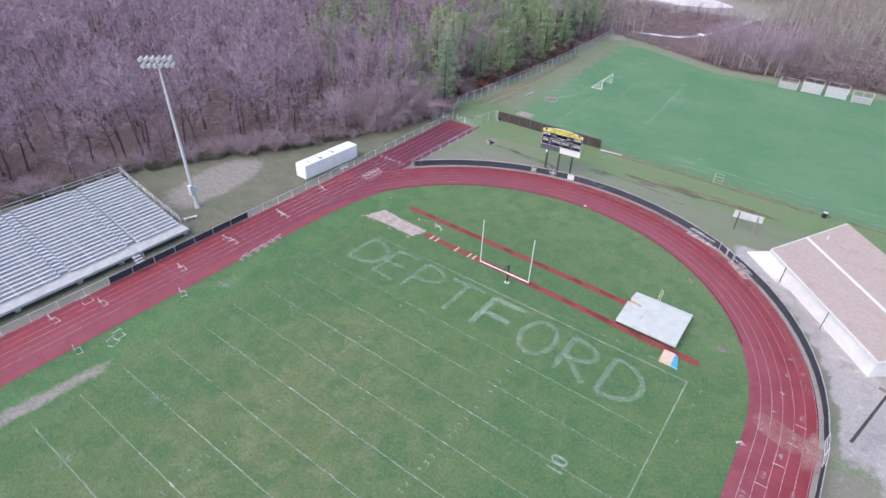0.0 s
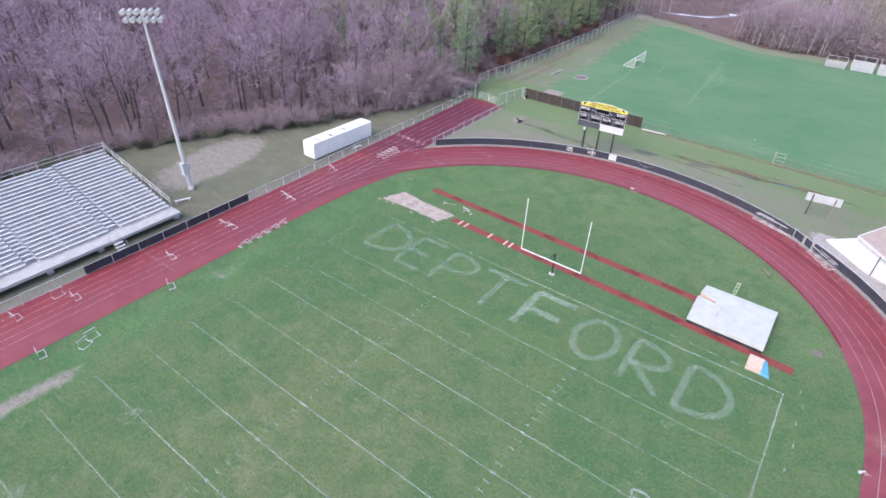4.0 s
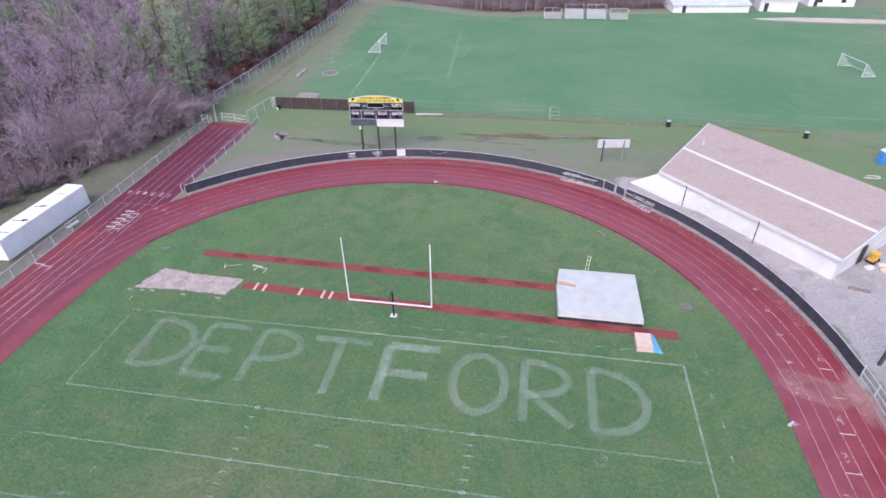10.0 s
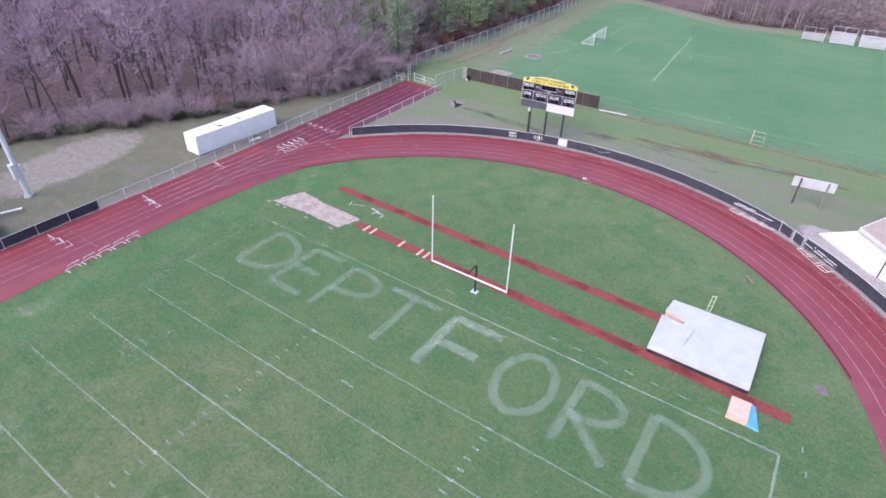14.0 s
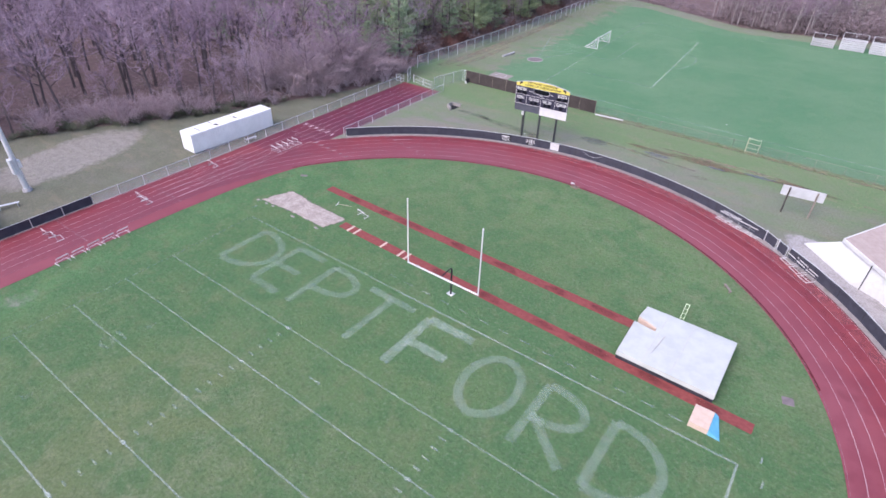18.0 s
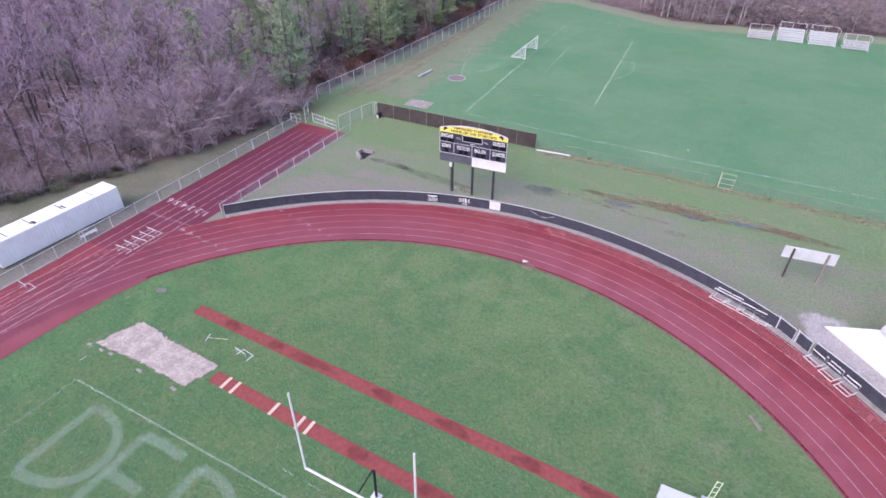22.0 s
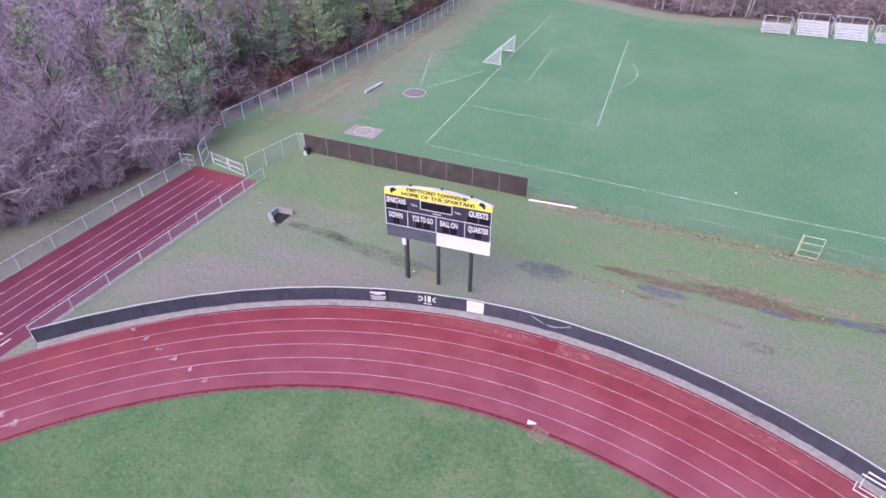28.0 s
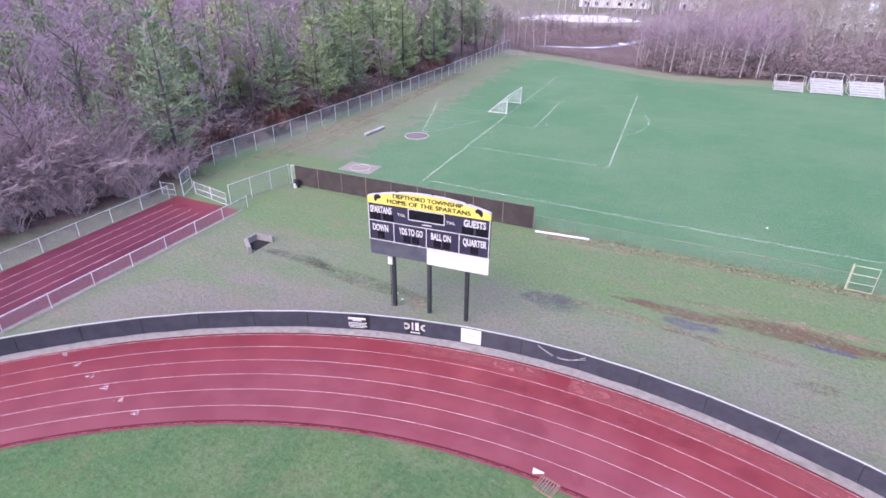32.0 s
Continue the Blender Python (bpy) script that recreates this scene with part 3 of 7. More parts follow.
def arc(cx, cy, r, a0, a1, n):
    return [(cx + r * math.cos(radians(a0 + (a1 - a0) * i / n)), cy + r * math.sin(radians(a0 + (a1 - a0) * i / n))) for i in range(n + 1)]


def oval(lanes, n=72, grow=0.0):
    """From the left straight over the bend to the right straight, so many lanes out from the inner edge."""
    f = lanes / 6
    r, cy = R_IN + 6.2 * f + grow, CY + 0.95 * f
    return [(CX - r, Y_END), (CX - r, -40), (CX - r, -20)] + arc(CX, cy, r, 180, 0, n) + [(CX + r, -20), (CX + r, -40), (CX + r, Y_END)]


# ---- ground: one sheet to the horizon ----
def step(v, lo, hi):
    t = np.clip((v - lo) / (hi - lo), 0, 1)
    return t * t * (3 - 2 * t)


EDGE_Y = (-90, -32, -24, -11, -2, 10, 20, 30, 37, 45, 52, 300)
EDGE_X = (-70, -69, -68, -66, -62, -55, -50, -46, -43.5, -43, -44.5, -45)


def wood_edge(y):
    """x at which the wood behind the home straight begins."""
    return float(np.interp(y, EDGE_Y, EDGE_X))


def far_edge(x):
    """y at which the brush behind the soccer pitch begins."""
    return float(np.interp(x, (-60, -44, -29, -15, -4, 16, 30, 48, 80, 140), (150, 147, 142, 135, 130, 133, 137, 139, 150, 160)))


def build_ground():
    near_x = np.arange(-130, 131, 1.5)
    near_y = np.arange(-90, 201, 1.5)
    far = np.array([15, 40, 90, 180, 350, 700, 1400, 2600.0])
    xs = np.concatenate([near_x[0] - far[::-1], near_x, near_x[-1] + far])
    ys = np.concatenate([near_y[0] - far[::-1], near_y, near_y[-1] + far])
    X, Y = np.meshgrid(xs, ys)
    X, Y = X.ravel(), Y.ravel()
    n, m = len(xs), len(ys)
    i = np.arange((m - 1) * (n - 1))
    a = (i // (n - 1)) * n + i % (n - 1)
    F = np.stack([a, a + 1, a + n + 1, a + n], 1)
    Z = np.zeros_like(X)
    me = bpy.data.meshes.new("ground")
    me.from_pydata(np.stack([X, Y, Z], 1).tolist(), [], F.tolist())
    r = np.hypot(X - CX, Y - CY)
    inside = np.where(Y > CY, r, np.abs(X - CX))
    we = np.interp(Y, EDGE_Y, EDGE_X)
    fe = np.interp(X, (-60, -44, -29, -15, -4, 16, 30, 48, 80, 140), (150, 147, 142, 135, 130, 133, 137, 139, 150, 160))
    rf = np.where(Y > FY, np.hypot(X - FX, Y - FY), np.abs(X - FX))
    zones = {}
    zones["turf"] = 1 - step(inside, 33.0, 35.0)
    zones["pitch"] = step(Y, 51.5, 54.5) * step(X + 0.05 * (Y - 58), -43, -20) * (1 - step(Y - fe, -9, -4)) * (1 - 0.5 * step(X - 0.3 * (Y - 84), 54, 84))
    zones["litter"] = np.maximum(step(we - X, -1.0, 1.5), step(Y - fe, -1.5, 1.5) * (1 - 0.6 * step(X, 45, 60))) * (1 - 0.5 * step(Y, 196, 206) * (X < 0))
    lot = step(rf, 39.6, 41.0) * (X > 0) * step(35.0 - 0.35 * (X - 20) - Y, -1.0, 1.5) * step(X, 20, 24)
    shoulder = step(X, 38, 40) * (1 - step(X - 0.25 * (-Y), 42.0, 45.0)) * step(-Y, -4, 2)
    zones["grit"] = lot * (1 - 0.62 * shoulder) * (1 - 0.7 * step(X, 52, 57))
    bare = 1.15 * np.exp(-(((X + 53.3) / 4.7) ** 2 + ((Y + 5) / 10.2) ** 2 + 0.8 * (X + 53.5) * (Y + 5) / 60))
    edge = 0.42 * np.exp(-((X - we - 3.5) / 2.2) ** 2) * (Y > 50)
    worn = np.exp(-((X + 26.5 - 0.09 * (Y + 42)) / 1.4) ** 2) * (0.44 * step(-Y, 26, 32) + 0.3 * step(-Y, 35, 42)) + 0.6 * np.exp(-(((X + 28.6) / 1.5) ** 2 + ((Y + 21) / 3.0) ** 2))
    brim = 0.42 * np.exp(-((Y - fe + 4) / 3.0) ** 2)
    rail = 0.42 * np.exp(-((Y - 52.0) / 0.9) ** 2) * step(X, -8, -4)
    lots = 0.9 * np.exp(-(((X - 85) / 22) ** 2 + ((Y - 128) / 4) ** 2))
    clearing = 0.62 * step(Y, 196, 206) * (1 - step(Y, 262, 275)) * (1 - step(X + 0.12 * (150 - Y), -20, -10)) * step(X, -92, -80)
    zones["bare"] = np.clip(clearing + bare + edge + worn + brim + rail + lots, 0, 1)
    zones["mud"] = 0.40 * np.exp(-((Y - 44.3 - 0.02 * X) / 1.0) ** 2) * step(X, 3, 8) + 0.2 * shoulder * step(X, 39, 41) + 0.55 * np.exp(-(((X + 24) / 3.5) ** 2 + ((Y - 40.0) / 0.7) ** 2))
    zones["lawn"] = np.clip(0.48 + 0.72 * step(Y, 41.5, 46.5) * (Y < 60) - 0.25 * np.exp(-((rf - 40.5) / 2.5) ** 2) - 0.3 * step(-X, 14, 22) * (rf < 45) + 0.5 * step(X, 44, 52) * (Y < 44) - 0.3 * (X < -40) * (Y < 50), 0, 1)
    zones["dull"] = step(-X, 39.6, 41.0) * (1 - step(Y, 46, 54))
    zones["olive"] = np.clip(np.exp(-((X + 5) / 14) ** 2) * step(-Y, 8, 22) + 0.9 * np.exp(-(((X + 8) / 2.5) ** 2)) * step(-Y, 10, 16) * 0.8 + 0.75 * np.exp(-((inside - 28.0) / 8.0) ** 2) * step(Y, 2, 9) * step(X, -22, -10), 0, 1)
    zones["fresh"] = np.clip(np.exp(-((X + 28.3) / 2.2) ** 2) * (Y < 12) + 0.7 * np.exp(-((inside - 27) / 6) ** 2) * (Y > 5), 0, 1)
    for name, vals in zones.items():
        at = me.attributes.new(name, "FLOAT", "POINT")
        at.data.foreach_set("value", np.asarray(vals, dtype=np.float32))
    return structure("ground", me, MAT["ground"], "flat ground of mown green turf, rough winter grass, gravel and leaf litter")


build_ground()


# ---- running track ----
def track_strip(pts_in, pts_out, z, wear_in, wear_out, cuts=6, damp=None):
    g, wear, wet = Geo(), [], []
    n = len(pts_in)
    for j in range(cuts + 1):
        f = j / cuts
        for (a, b), (c, d) in zip(pts_in, pts_out):
            g.v.append((a + (c - a) * f, b + (d - b) * f, z))
            wear.append(wear_in + (wear_out - wear_in) * f)
            wet.append(damp(a + (c - a) * f, b + (d - b) * f) if damp else 0.0)
    for j in range(cuts):
        for i in range(n - 1):
            a = j * n + i
            g.f.append((a, a + 1, a + n + 1, a + n))
    me = g.mesh("track")
    at = me.attributes.new("wear", "FLOAT", "POINT")
    at.data.foreach_set("value", np.asarray(wear, dtype=np.float32))
    at = me.attributes.new("damp", "FLOAT", "POINT")
    at.data.foreach_set("value", np.asarray(wet, dtype=np.float32))
    return me


CHUTE_Y = (9.0, 12, 15, 18, 21, 24, 28, 32, 36, 39, 41, 42.5, 44.3)
structure("running_track", track_strip(oval(0, 96, -0.1), oval(6, 96, 0.14), 0.034, 0.95, 0.1, 6, lambda x, y: 0.55 * math.exp(-((x + 34) / 5.5) ** 2 - (max(0, y - 12) / 8.5) ** 2 - (max(0, 12 - y) / 30) ** 2) + 0.22 * math.exp(-((x + 22) / 12) ** 2 - ((y - 27) / 9) ** 2)), MAT["track"], "red rubber six-lane running track, paler and worn on the inner lanes")
structure("track_straight", track_strip([(-31.3, Y_END), (-31.35, -12), (-31.2, -4), (-30.8, 3), (-30.15, 7.5), (-29.2, 11.5)], [(-39.35, y) for y in (Y_END, -12, -4, 3, 7.5, 11.5)], 0.029, 0.85, 0.3), MAT["track"], "red rubber apron of the home straight, faded")
structure("track_chute", track_strip([(-32.4 - 0.009 * max(0, y - 11), y) for y in CHUTE_Y], [(-39.45 - 0.02 * max(0, y - 11), y) for y in CHUTE_Y], 0.024, 0.6, 0.2, 6, lambda x, y: float(np.interp(y, (8, 16, 24, 40, 42.5, 44.5), (0.3, 0.75, 0.95, 0.95, 0.5, 0.2)))), MAT["track"], "dark red rubber sprint chute running past the bend to a gate")

# pale kerb strip between the track and the black fence
rim = Geo()
bend_a, bend_b = 141.5, 0.0
rim.ribbon(arc(FX, FY, R_FENCE - 0.45, bend_a, bend_b, 90) + [(FX + R_FENCE - 0.45, -20), (FX + R_FENCE - 0.45, Y_END)], 1.1, 0.012)
structure("kerb_strip", rim, MAT["kerb"], "stained pale concrete strip under the black fence")
edge = Geo()
edge.ribbon([(-39.45, Y_END), (-39.5, 0), (-39.9, 43.5)], 0.22, 0.010)
edge.ribbon([(-32.35, 22.0), (-32.55, 44.6)], 0.3, 0.010)
structure("fence_strip", edge, MAT["kerb"], "narrow concrete strip under the chain-link fence")


# stains along the bend
for seed, (a0, a1, r, w) in enumerate(((38, 66, 37.75, 1.2), (66, 90, 37.75, 1.1), (92, 104, 37.85, 0.7), (14, 37, 37.75, 0.9))):
    structure("dusty_band", soft_shape("dusty_band", (arc(CX, CY + 0.85, r, a0, a1, 16), w, 0.0375)), MAT["dusty"], "pale dry dust along the outer lane of the track")
for k in range(16):
    a = radians(34 + 4.1 * k)
    structure("damp_stain", soft_shape("damp_stain", ((CX + 36.55 * math.cos(a), CY + 0.8 + 36.55 * math.sin(a)), (2.0, 0.75), 0.0365, 60 + k, a + 1.57)), MAT["damp_red"], "damp dark red stain on the track")
structure("edge_band", Geo().ribbon([p for p in oval(0.0, 96, 0.10) if p[1] > 10], 0.2, 0.0362), MAT["edge_red"], "deep red band along the inner edge of the track")
structure("edge_band", Geo().ribbon(arc(CX, CY + 0.95, R_IN + 6.30, 130, 5, 60), 0.12, 0.0362), MAT["edge_red"], "deep red band along the outer edge of the track")


def lane_lines():
    for n in range(0, 7):
        structure("lane_line", Geo().ribbon(oval(n, 120, 0.05 if n == 0 else 0.0), 0.021, 0.042), MAT["lane_faint" if n == 0 else "lane"], "thin worn white lane line painted on red rubber")
    for n in range(1, 6):
        x0, x1 = -32.75 - n * 1.11, -33.1 - n * 1.13
        structure("lane_line", Geo().ribbon([(-33.03 - 1.033 * n, CY), (x0, 22), (x1, 42.6)], 0.036, 0.040), MAT["lane"], "thin worn white lane line painted on red rubber")
    structure("start_line", Geo().ribbon([(-40.0, 17.9), (-32.8, 18.2)], 0.06, 0.046), MAT["zone_mark"], "worn white start line across the chute")
    for y in (-2.9, -13.0, -24.0):
        structure("start_line", Geo().ribbon([(-39.2, y), (-32.9, y + 0.1)], 0.06, 0.046), MAT["lane_faint"], "worn white start line across the straight")
    # exchange-zone triangles and stagger marks
    def tri(x, y, a, s=0.42, paint="lane_faint"):
        c, w = math.cos(a), math.sin(a)
        g = Geo()
        g.face(*[(x + c * u - w * v, y + w * u + c * v, 0.046) for u, v in ((-s, -s), (s, -s), (0, s * 1.2))])
        structure("zone_triangle", g, MAT[paint], "faded white exchange-zone triangle on the track")
    for n in range(6):
        tri(-33.2 + 1.24 * n, 17.25 - 0.12 * n, radians(140), 0.30)
        tri(-27.0 + 1.48 * n, 24.8 - 0.28 * n, radians(130), 0.2, "zone_mark")
    for rows in (((31.3, -4.8), (32.3, -1.7), (32.9, 1.6), (33.2, 4.9), (33.2, 8.1), (33.0, 11.2)), ((36.3, -7.8), (35.6, -11.2), (34.6, -14.5), (33.7, -17.9), (32.8, -21.2))):
        for x, y in rows:
            tri(x, y, radians(-90), 0.26)
    for n, (x, y) in enumerate(((31.6, -14.0), (32.5, -10.6), (33.6, -7.3), (34.5, -4.0), (35.2, -0.6), (35.5, 2.4))):
        me = lettering(str(n + 1), 1.15)
        structure("lane_number", me, MAT["lane_faint"], "faded white painted lane number").matrix_basis = pose(x, y, 0.046, 0, 0, 0)
        structure("start_line", Geo().ribbon([(x - 0.5, y - 1.2), (x + 0.55, y - 1.2)], 0.06, 0.046), MAT["lane"], "short white stagger mark on one lane")
    for n, (x, y) in enumerate(((-33.4, 20.6), (-34.5, 20.7), (-35.6, 20.7), (-36.7, 20.8), (-37.8, 20.8), (-38.9, 20.8))):
        structure("lane_number", lettering(str(n + 1), 1.15), MAT["lane"], "faded white painted lane number").matrix_basis = pose(x, y, 0.046, 0, 0, 180)
    structure("relay_line", Geo().ribbon([(-36.4, -2), (-33.6, 9), (-31.2, 15.5)], 0.05, 0.048), MAT["lane_faint"], "thin white break line crossing the lanes")
    structure("sandy_wash", soft_shape("sandy_wash", ((34.8, -1.2), (4.0, 2.1), 0.05, 4, -0.2)), MAT["spill"], "sandy orange wash over the track by the gate")
    structure("sandy_wash", soft_shape("sandy_wash", ((37.0, -2.0), (1.1, 3.4), 0.052, 9, 0.0)), MAT["spill"], "pale sandy wash on the outer lane by the gate")


lane_lines()


# ---- football field markings ----
def field_markings():
    def line(pts, w=0.12, mat="turf_line", name="field_line", label="faded white line painted on turf", z=0.012):
        structure(name, soft_shape(name, (pts, w, z)), MAT[mat], label)
    line([(-HALF, 0), (-4, 0)], 0.14, "turf_line", "end_line", "faded white end line painted on turf")
    line([(-3.98, 0), (HALF, 0)], 0.17, "turf_line_bright", "end_line", "chalky white end line painted on turf")
    for s in (-1, 1):
        x = s * HALF
        line([(x, 0), (x, -9.14)], 0.17 if s > 0 else 0.10, "turf_line_bright" if s > 0 else "turf_line", "side_line", "chalky white side line painted on turf")
        line([(x, -9.14), (x, Y_END)], 0.16 if s > 0 else 0.07, "turf_line", "side_line", "faded white side line painted on turf")
    for n in range(0, 13):
        y = -9.144 - n * YARD5
        w = 0.11 if n % 2 else 0.13
        bright = n >= 4
        for xa, xb in ((-HALF, -13.0), (-12.98, -1.0), (-0.98, 12.0), (12.02, HALF)):
            strong = (bright and -20 < xa < 0) or (n in (1, 2, 3) and -13 < xa < 0)
            line([(xa, y), ((xa + xb) / 2, y), (xb, y)], w, "turf_line_bright" if strong else "turf_line", "yard_line", "thin broken white yard line painted on turf", 0.013)
        for sx in (-1, 1):
            for j in range(1, 5):
                if n < 10:
                    yy = y - j * 0.9144
                    line([(sx * 8.13 - 0.3, yy), (sx * 8.13 + 0.3, yy)], 0.15, "turf_line_bright" if sx > 0 else "turf_line", "hash_mark", "short faded hash mark on turf", 0.013)
            structure("hash_spot", soft_shape("hash_spot", ((sx * 8.13, y), (0.30, 0.20), 0.016, n, 0.0)), MAT["turf_line_bright"], "chalky spot where hash and yard line meet")
    for n in range(-3, 12):
        line([(n * 2.0 - 0.45, 1.35 - 0.01 * n), (n * 2.0 + 0.45, 1.34 - 0.01 * n)], 0.12, "turf_line_bright" if n > -2 else "turf_line", "coach_mark", "short dashed restraining mark behind the end line", 0.013)
    for x, y in ((25.6, 1.3), (26.0, -0.6), (25.9, -3.0), (26.1, -5.6), (26.0, -8.5), (-25.8, 1.5), (-26.4, 2.6)):
        line([(x, y - 0.3), (x, y + 0.3)], 0.14, "turf_line_bright", "coach_mark", "short dashed restraining mark beside the field", 0.013)
    line([(-2.8, -11.7), (-1.6, -11.7)], 0.12, "turf_line_bright", "try_mark", "short white mark before the goal line")
    # yard numbers, read from the side lines
    for n, txt in ((1, "10"), (3, "20"), (5, "30"), (7, "40"), (9, "50")):
        y = -9.144 - (n + 1) * YARD5
        for sx in (-1, 1):
            me = lettering(txt, 2.3)
            structure("yard_number", me, MAT["turf_mark_bright" if sx > 0 else "turf_mark"], "faded white yard number painted on turf").matrix_basis = pose(sx * 17.9, y, 0.014, 0, 0, 90 * sx)
            g = Geo()
            g.face((sx * 17.0 - 0.35, y + 2.2, 0.014), (sx * 17.0 + 0.35, y + 2.2, 0.014), (sx * 17.0, y + 3.1, 0.014))
            structure("yard_arrow", g, MAT["turf_mark"], "faded white arrow painted on turf")
    structure("yard_number", lettering("G", 1.5), MAT["turf_mark"], "faded white goal-line letter on turf").matrix_basis = pose(17.2, -9.9, 0.014, 0, 0, 90)


def stroke_letter(ch, x0, x1, yt, yb, mat, w=0.72, lean=0.0):
    """A hand-sprayed letter of broad bands between x0 and x1, from the top line yt to the bottom line yb."""
    X = lambda u: x0 + (x1 - x0) * u  # noqa: E731
    Y = lambda v: yb + (yt - yb) * v  # noqa: E731
    S = lambda pts: [(X(u) + lean * (0.5 - v), Y(v)) for u, v in pts]  # noqa: E731
    bowl = lambda cv, rv, ru=1.0, u0=0.0: [(u0 + (ru - u0) * math.sin(radians(a)) ** 0.8, cv + rv * math.cos(radians(a))) for a in range(0, 181, 12)]  # noqa: E731
    ring = [(0.5 + 0.5 * math.sin(radians(a)), 0.5 + 0.5 * math.cos(radians(a))) for a in range(0, 361, 10)]
    strokes = {
        "D": [[(0, 0), (0, 1)], bowl(0.5, 0.5)],
        "E": [[(0, 0), (0, 1)], [(0, 1), (1, 1)], [(0, 0.5), (0.85, 0.5)], [(0, 0), (1, 0)]],
        "P": [[(0, 0), (0, 1)], bowl(0.72, 0.28)],
        "T": [[(0.5, 0), (0.5, 1)], [(0, 1), (1, 1)]],
        "F": [[(0, 0), (0, 1)], [(0, 1), (1, 1)], [(0, 0.5), (0.85, 0.5)]],
        "O": [ring],
        "R": [[(0, 0), (0, 1)], bowl(0.72, 0.28), [(0.15, 0.44), (1.05, 0)]],
    }[ch]
    me = soft_shape("turf_letter", *[(S(s), w, 0.018 + 0.0045 * i) for i, s in enumerate(strokes)])
    structure("turf_letter_" + ch.lower(), me, MAT[mat], "broad white letter " + ch + " sprayed on the end-zone turf")


field_markings()
for ch, a, b, yt, yb, mt, ln in (
    ("D", -20.9, -16.6, -0.9, -6.4, "turf_letter_dim", 0.0), ("E", -15.9, -12.4, -0.9, -6.7, "turf_letter_dim", 0.0),
    ("P", -10.9, -7.2, -0.9, -6.9, "turf_letter_dim", 0.0), ("T", -6.3, -1.3, -1.2, -7.2, "turf_letter", 0.0),
    ("F", 0.35, 4.7, -1.2, -7.2, "turf_letter_bright", 0.0), ("O", 6.1, 10.2, -1.3, -7.1, "turf_letter", 0.0),
    ("R", 11.7, 15.1, -1.4, -7.5, "turf_letter", 0.0), ("D", 16.9, 20.9, -1.6, -7.6, "turf_letter", 0.0),
):
    stroke_letter(ch, a, b, yt, yb, mt, 0.85 if ch == "F" else 0.7, ln)


# ---- soccer pitch markings ----
def pitch_lines():
    def line(pts, w=0.13, label="faded white pitch line on lush turf"):
        structure("pitch_line", soft_shape("pitch_line", (resample_line(pts, 4.0), w + 0.06, 0.012)), MAT["pitch_line"], label)
    gx = lambda y: -21.7 - 0.045 * (y - 58.3)  # noqa: E731
    line([(gx(58.3), 58.3), (gx(119), 119)])
    line([(gx(58.3), 58.3), (10, 58.0), (40, 58.2), (78, 58.8)])
    line([(gx(119), 119), (-18, 119), (30, 119.5)], 0.1)
    line([(gx(70.5), 70.5), (-5.8, 70.5)])
    line([(-5.8, 70.5), (-8.3, 108)], 0.13)
    line([(gx(108), 108), (-8.3, 108)], 0.08)
    line([(gx(81.5), 81.5), (-17.5, 81.4), (-18.4, 98), (gx(98), 98)], 0.12)
    line([(-6.5, 83.2), (-5.0, 86), (-4.2, 89.5), (-4.5, 93), (-5.6, 95.5), (-7.3, 96.5)], 0.12)
    structure("penalty_spot", soft_shape("penalty_spot", ((-12.8, 90.1), (0.3, 0.3), 0.014, 2, 0.0)), MAT["turf_line_bright"], "white penalty spot on turf")
    # landing sector beside the throwing circle
    for k in range(7):
        f = k / 6
        line([(-29.6 - 5.2 * f, 73.5 + 14 * f), (-26.0 - 0.4 * f, 79.0 + 8.0 * f)], 0.09, "faded white throwing-sector arc on turf")
    line([(-29.6, 73.0), (-35.0, 88.6)], 0.14)
    line([(-28.9, 73.8), (-24.3, 84.0)], 0.12)


pitch_lines()


# ---- fences ----
def resample(pts, gap):
    P = [Vector((p[0], p[1])) for p in pts]
    lens = [0.0]
    for a, b in zip(P, P[1:]):
        lens.append(lens[-1] + (b - a).length)
    n = max(1, round(lens[-1] / gap))
    out = []
    for i in range(n + 1):
        s = lens[-1] * i / n
        j = min(max(k for k in range(len(lens)) if lens[k] <= s + 1e-6), len(P) - 2)
        f = (s - lens[j]) / max(1e-6, lens[j + 1] - lens[j])
        p = P[j].lerp(P[j + 1], f)
        out.append((p.x, p.y))
    return out


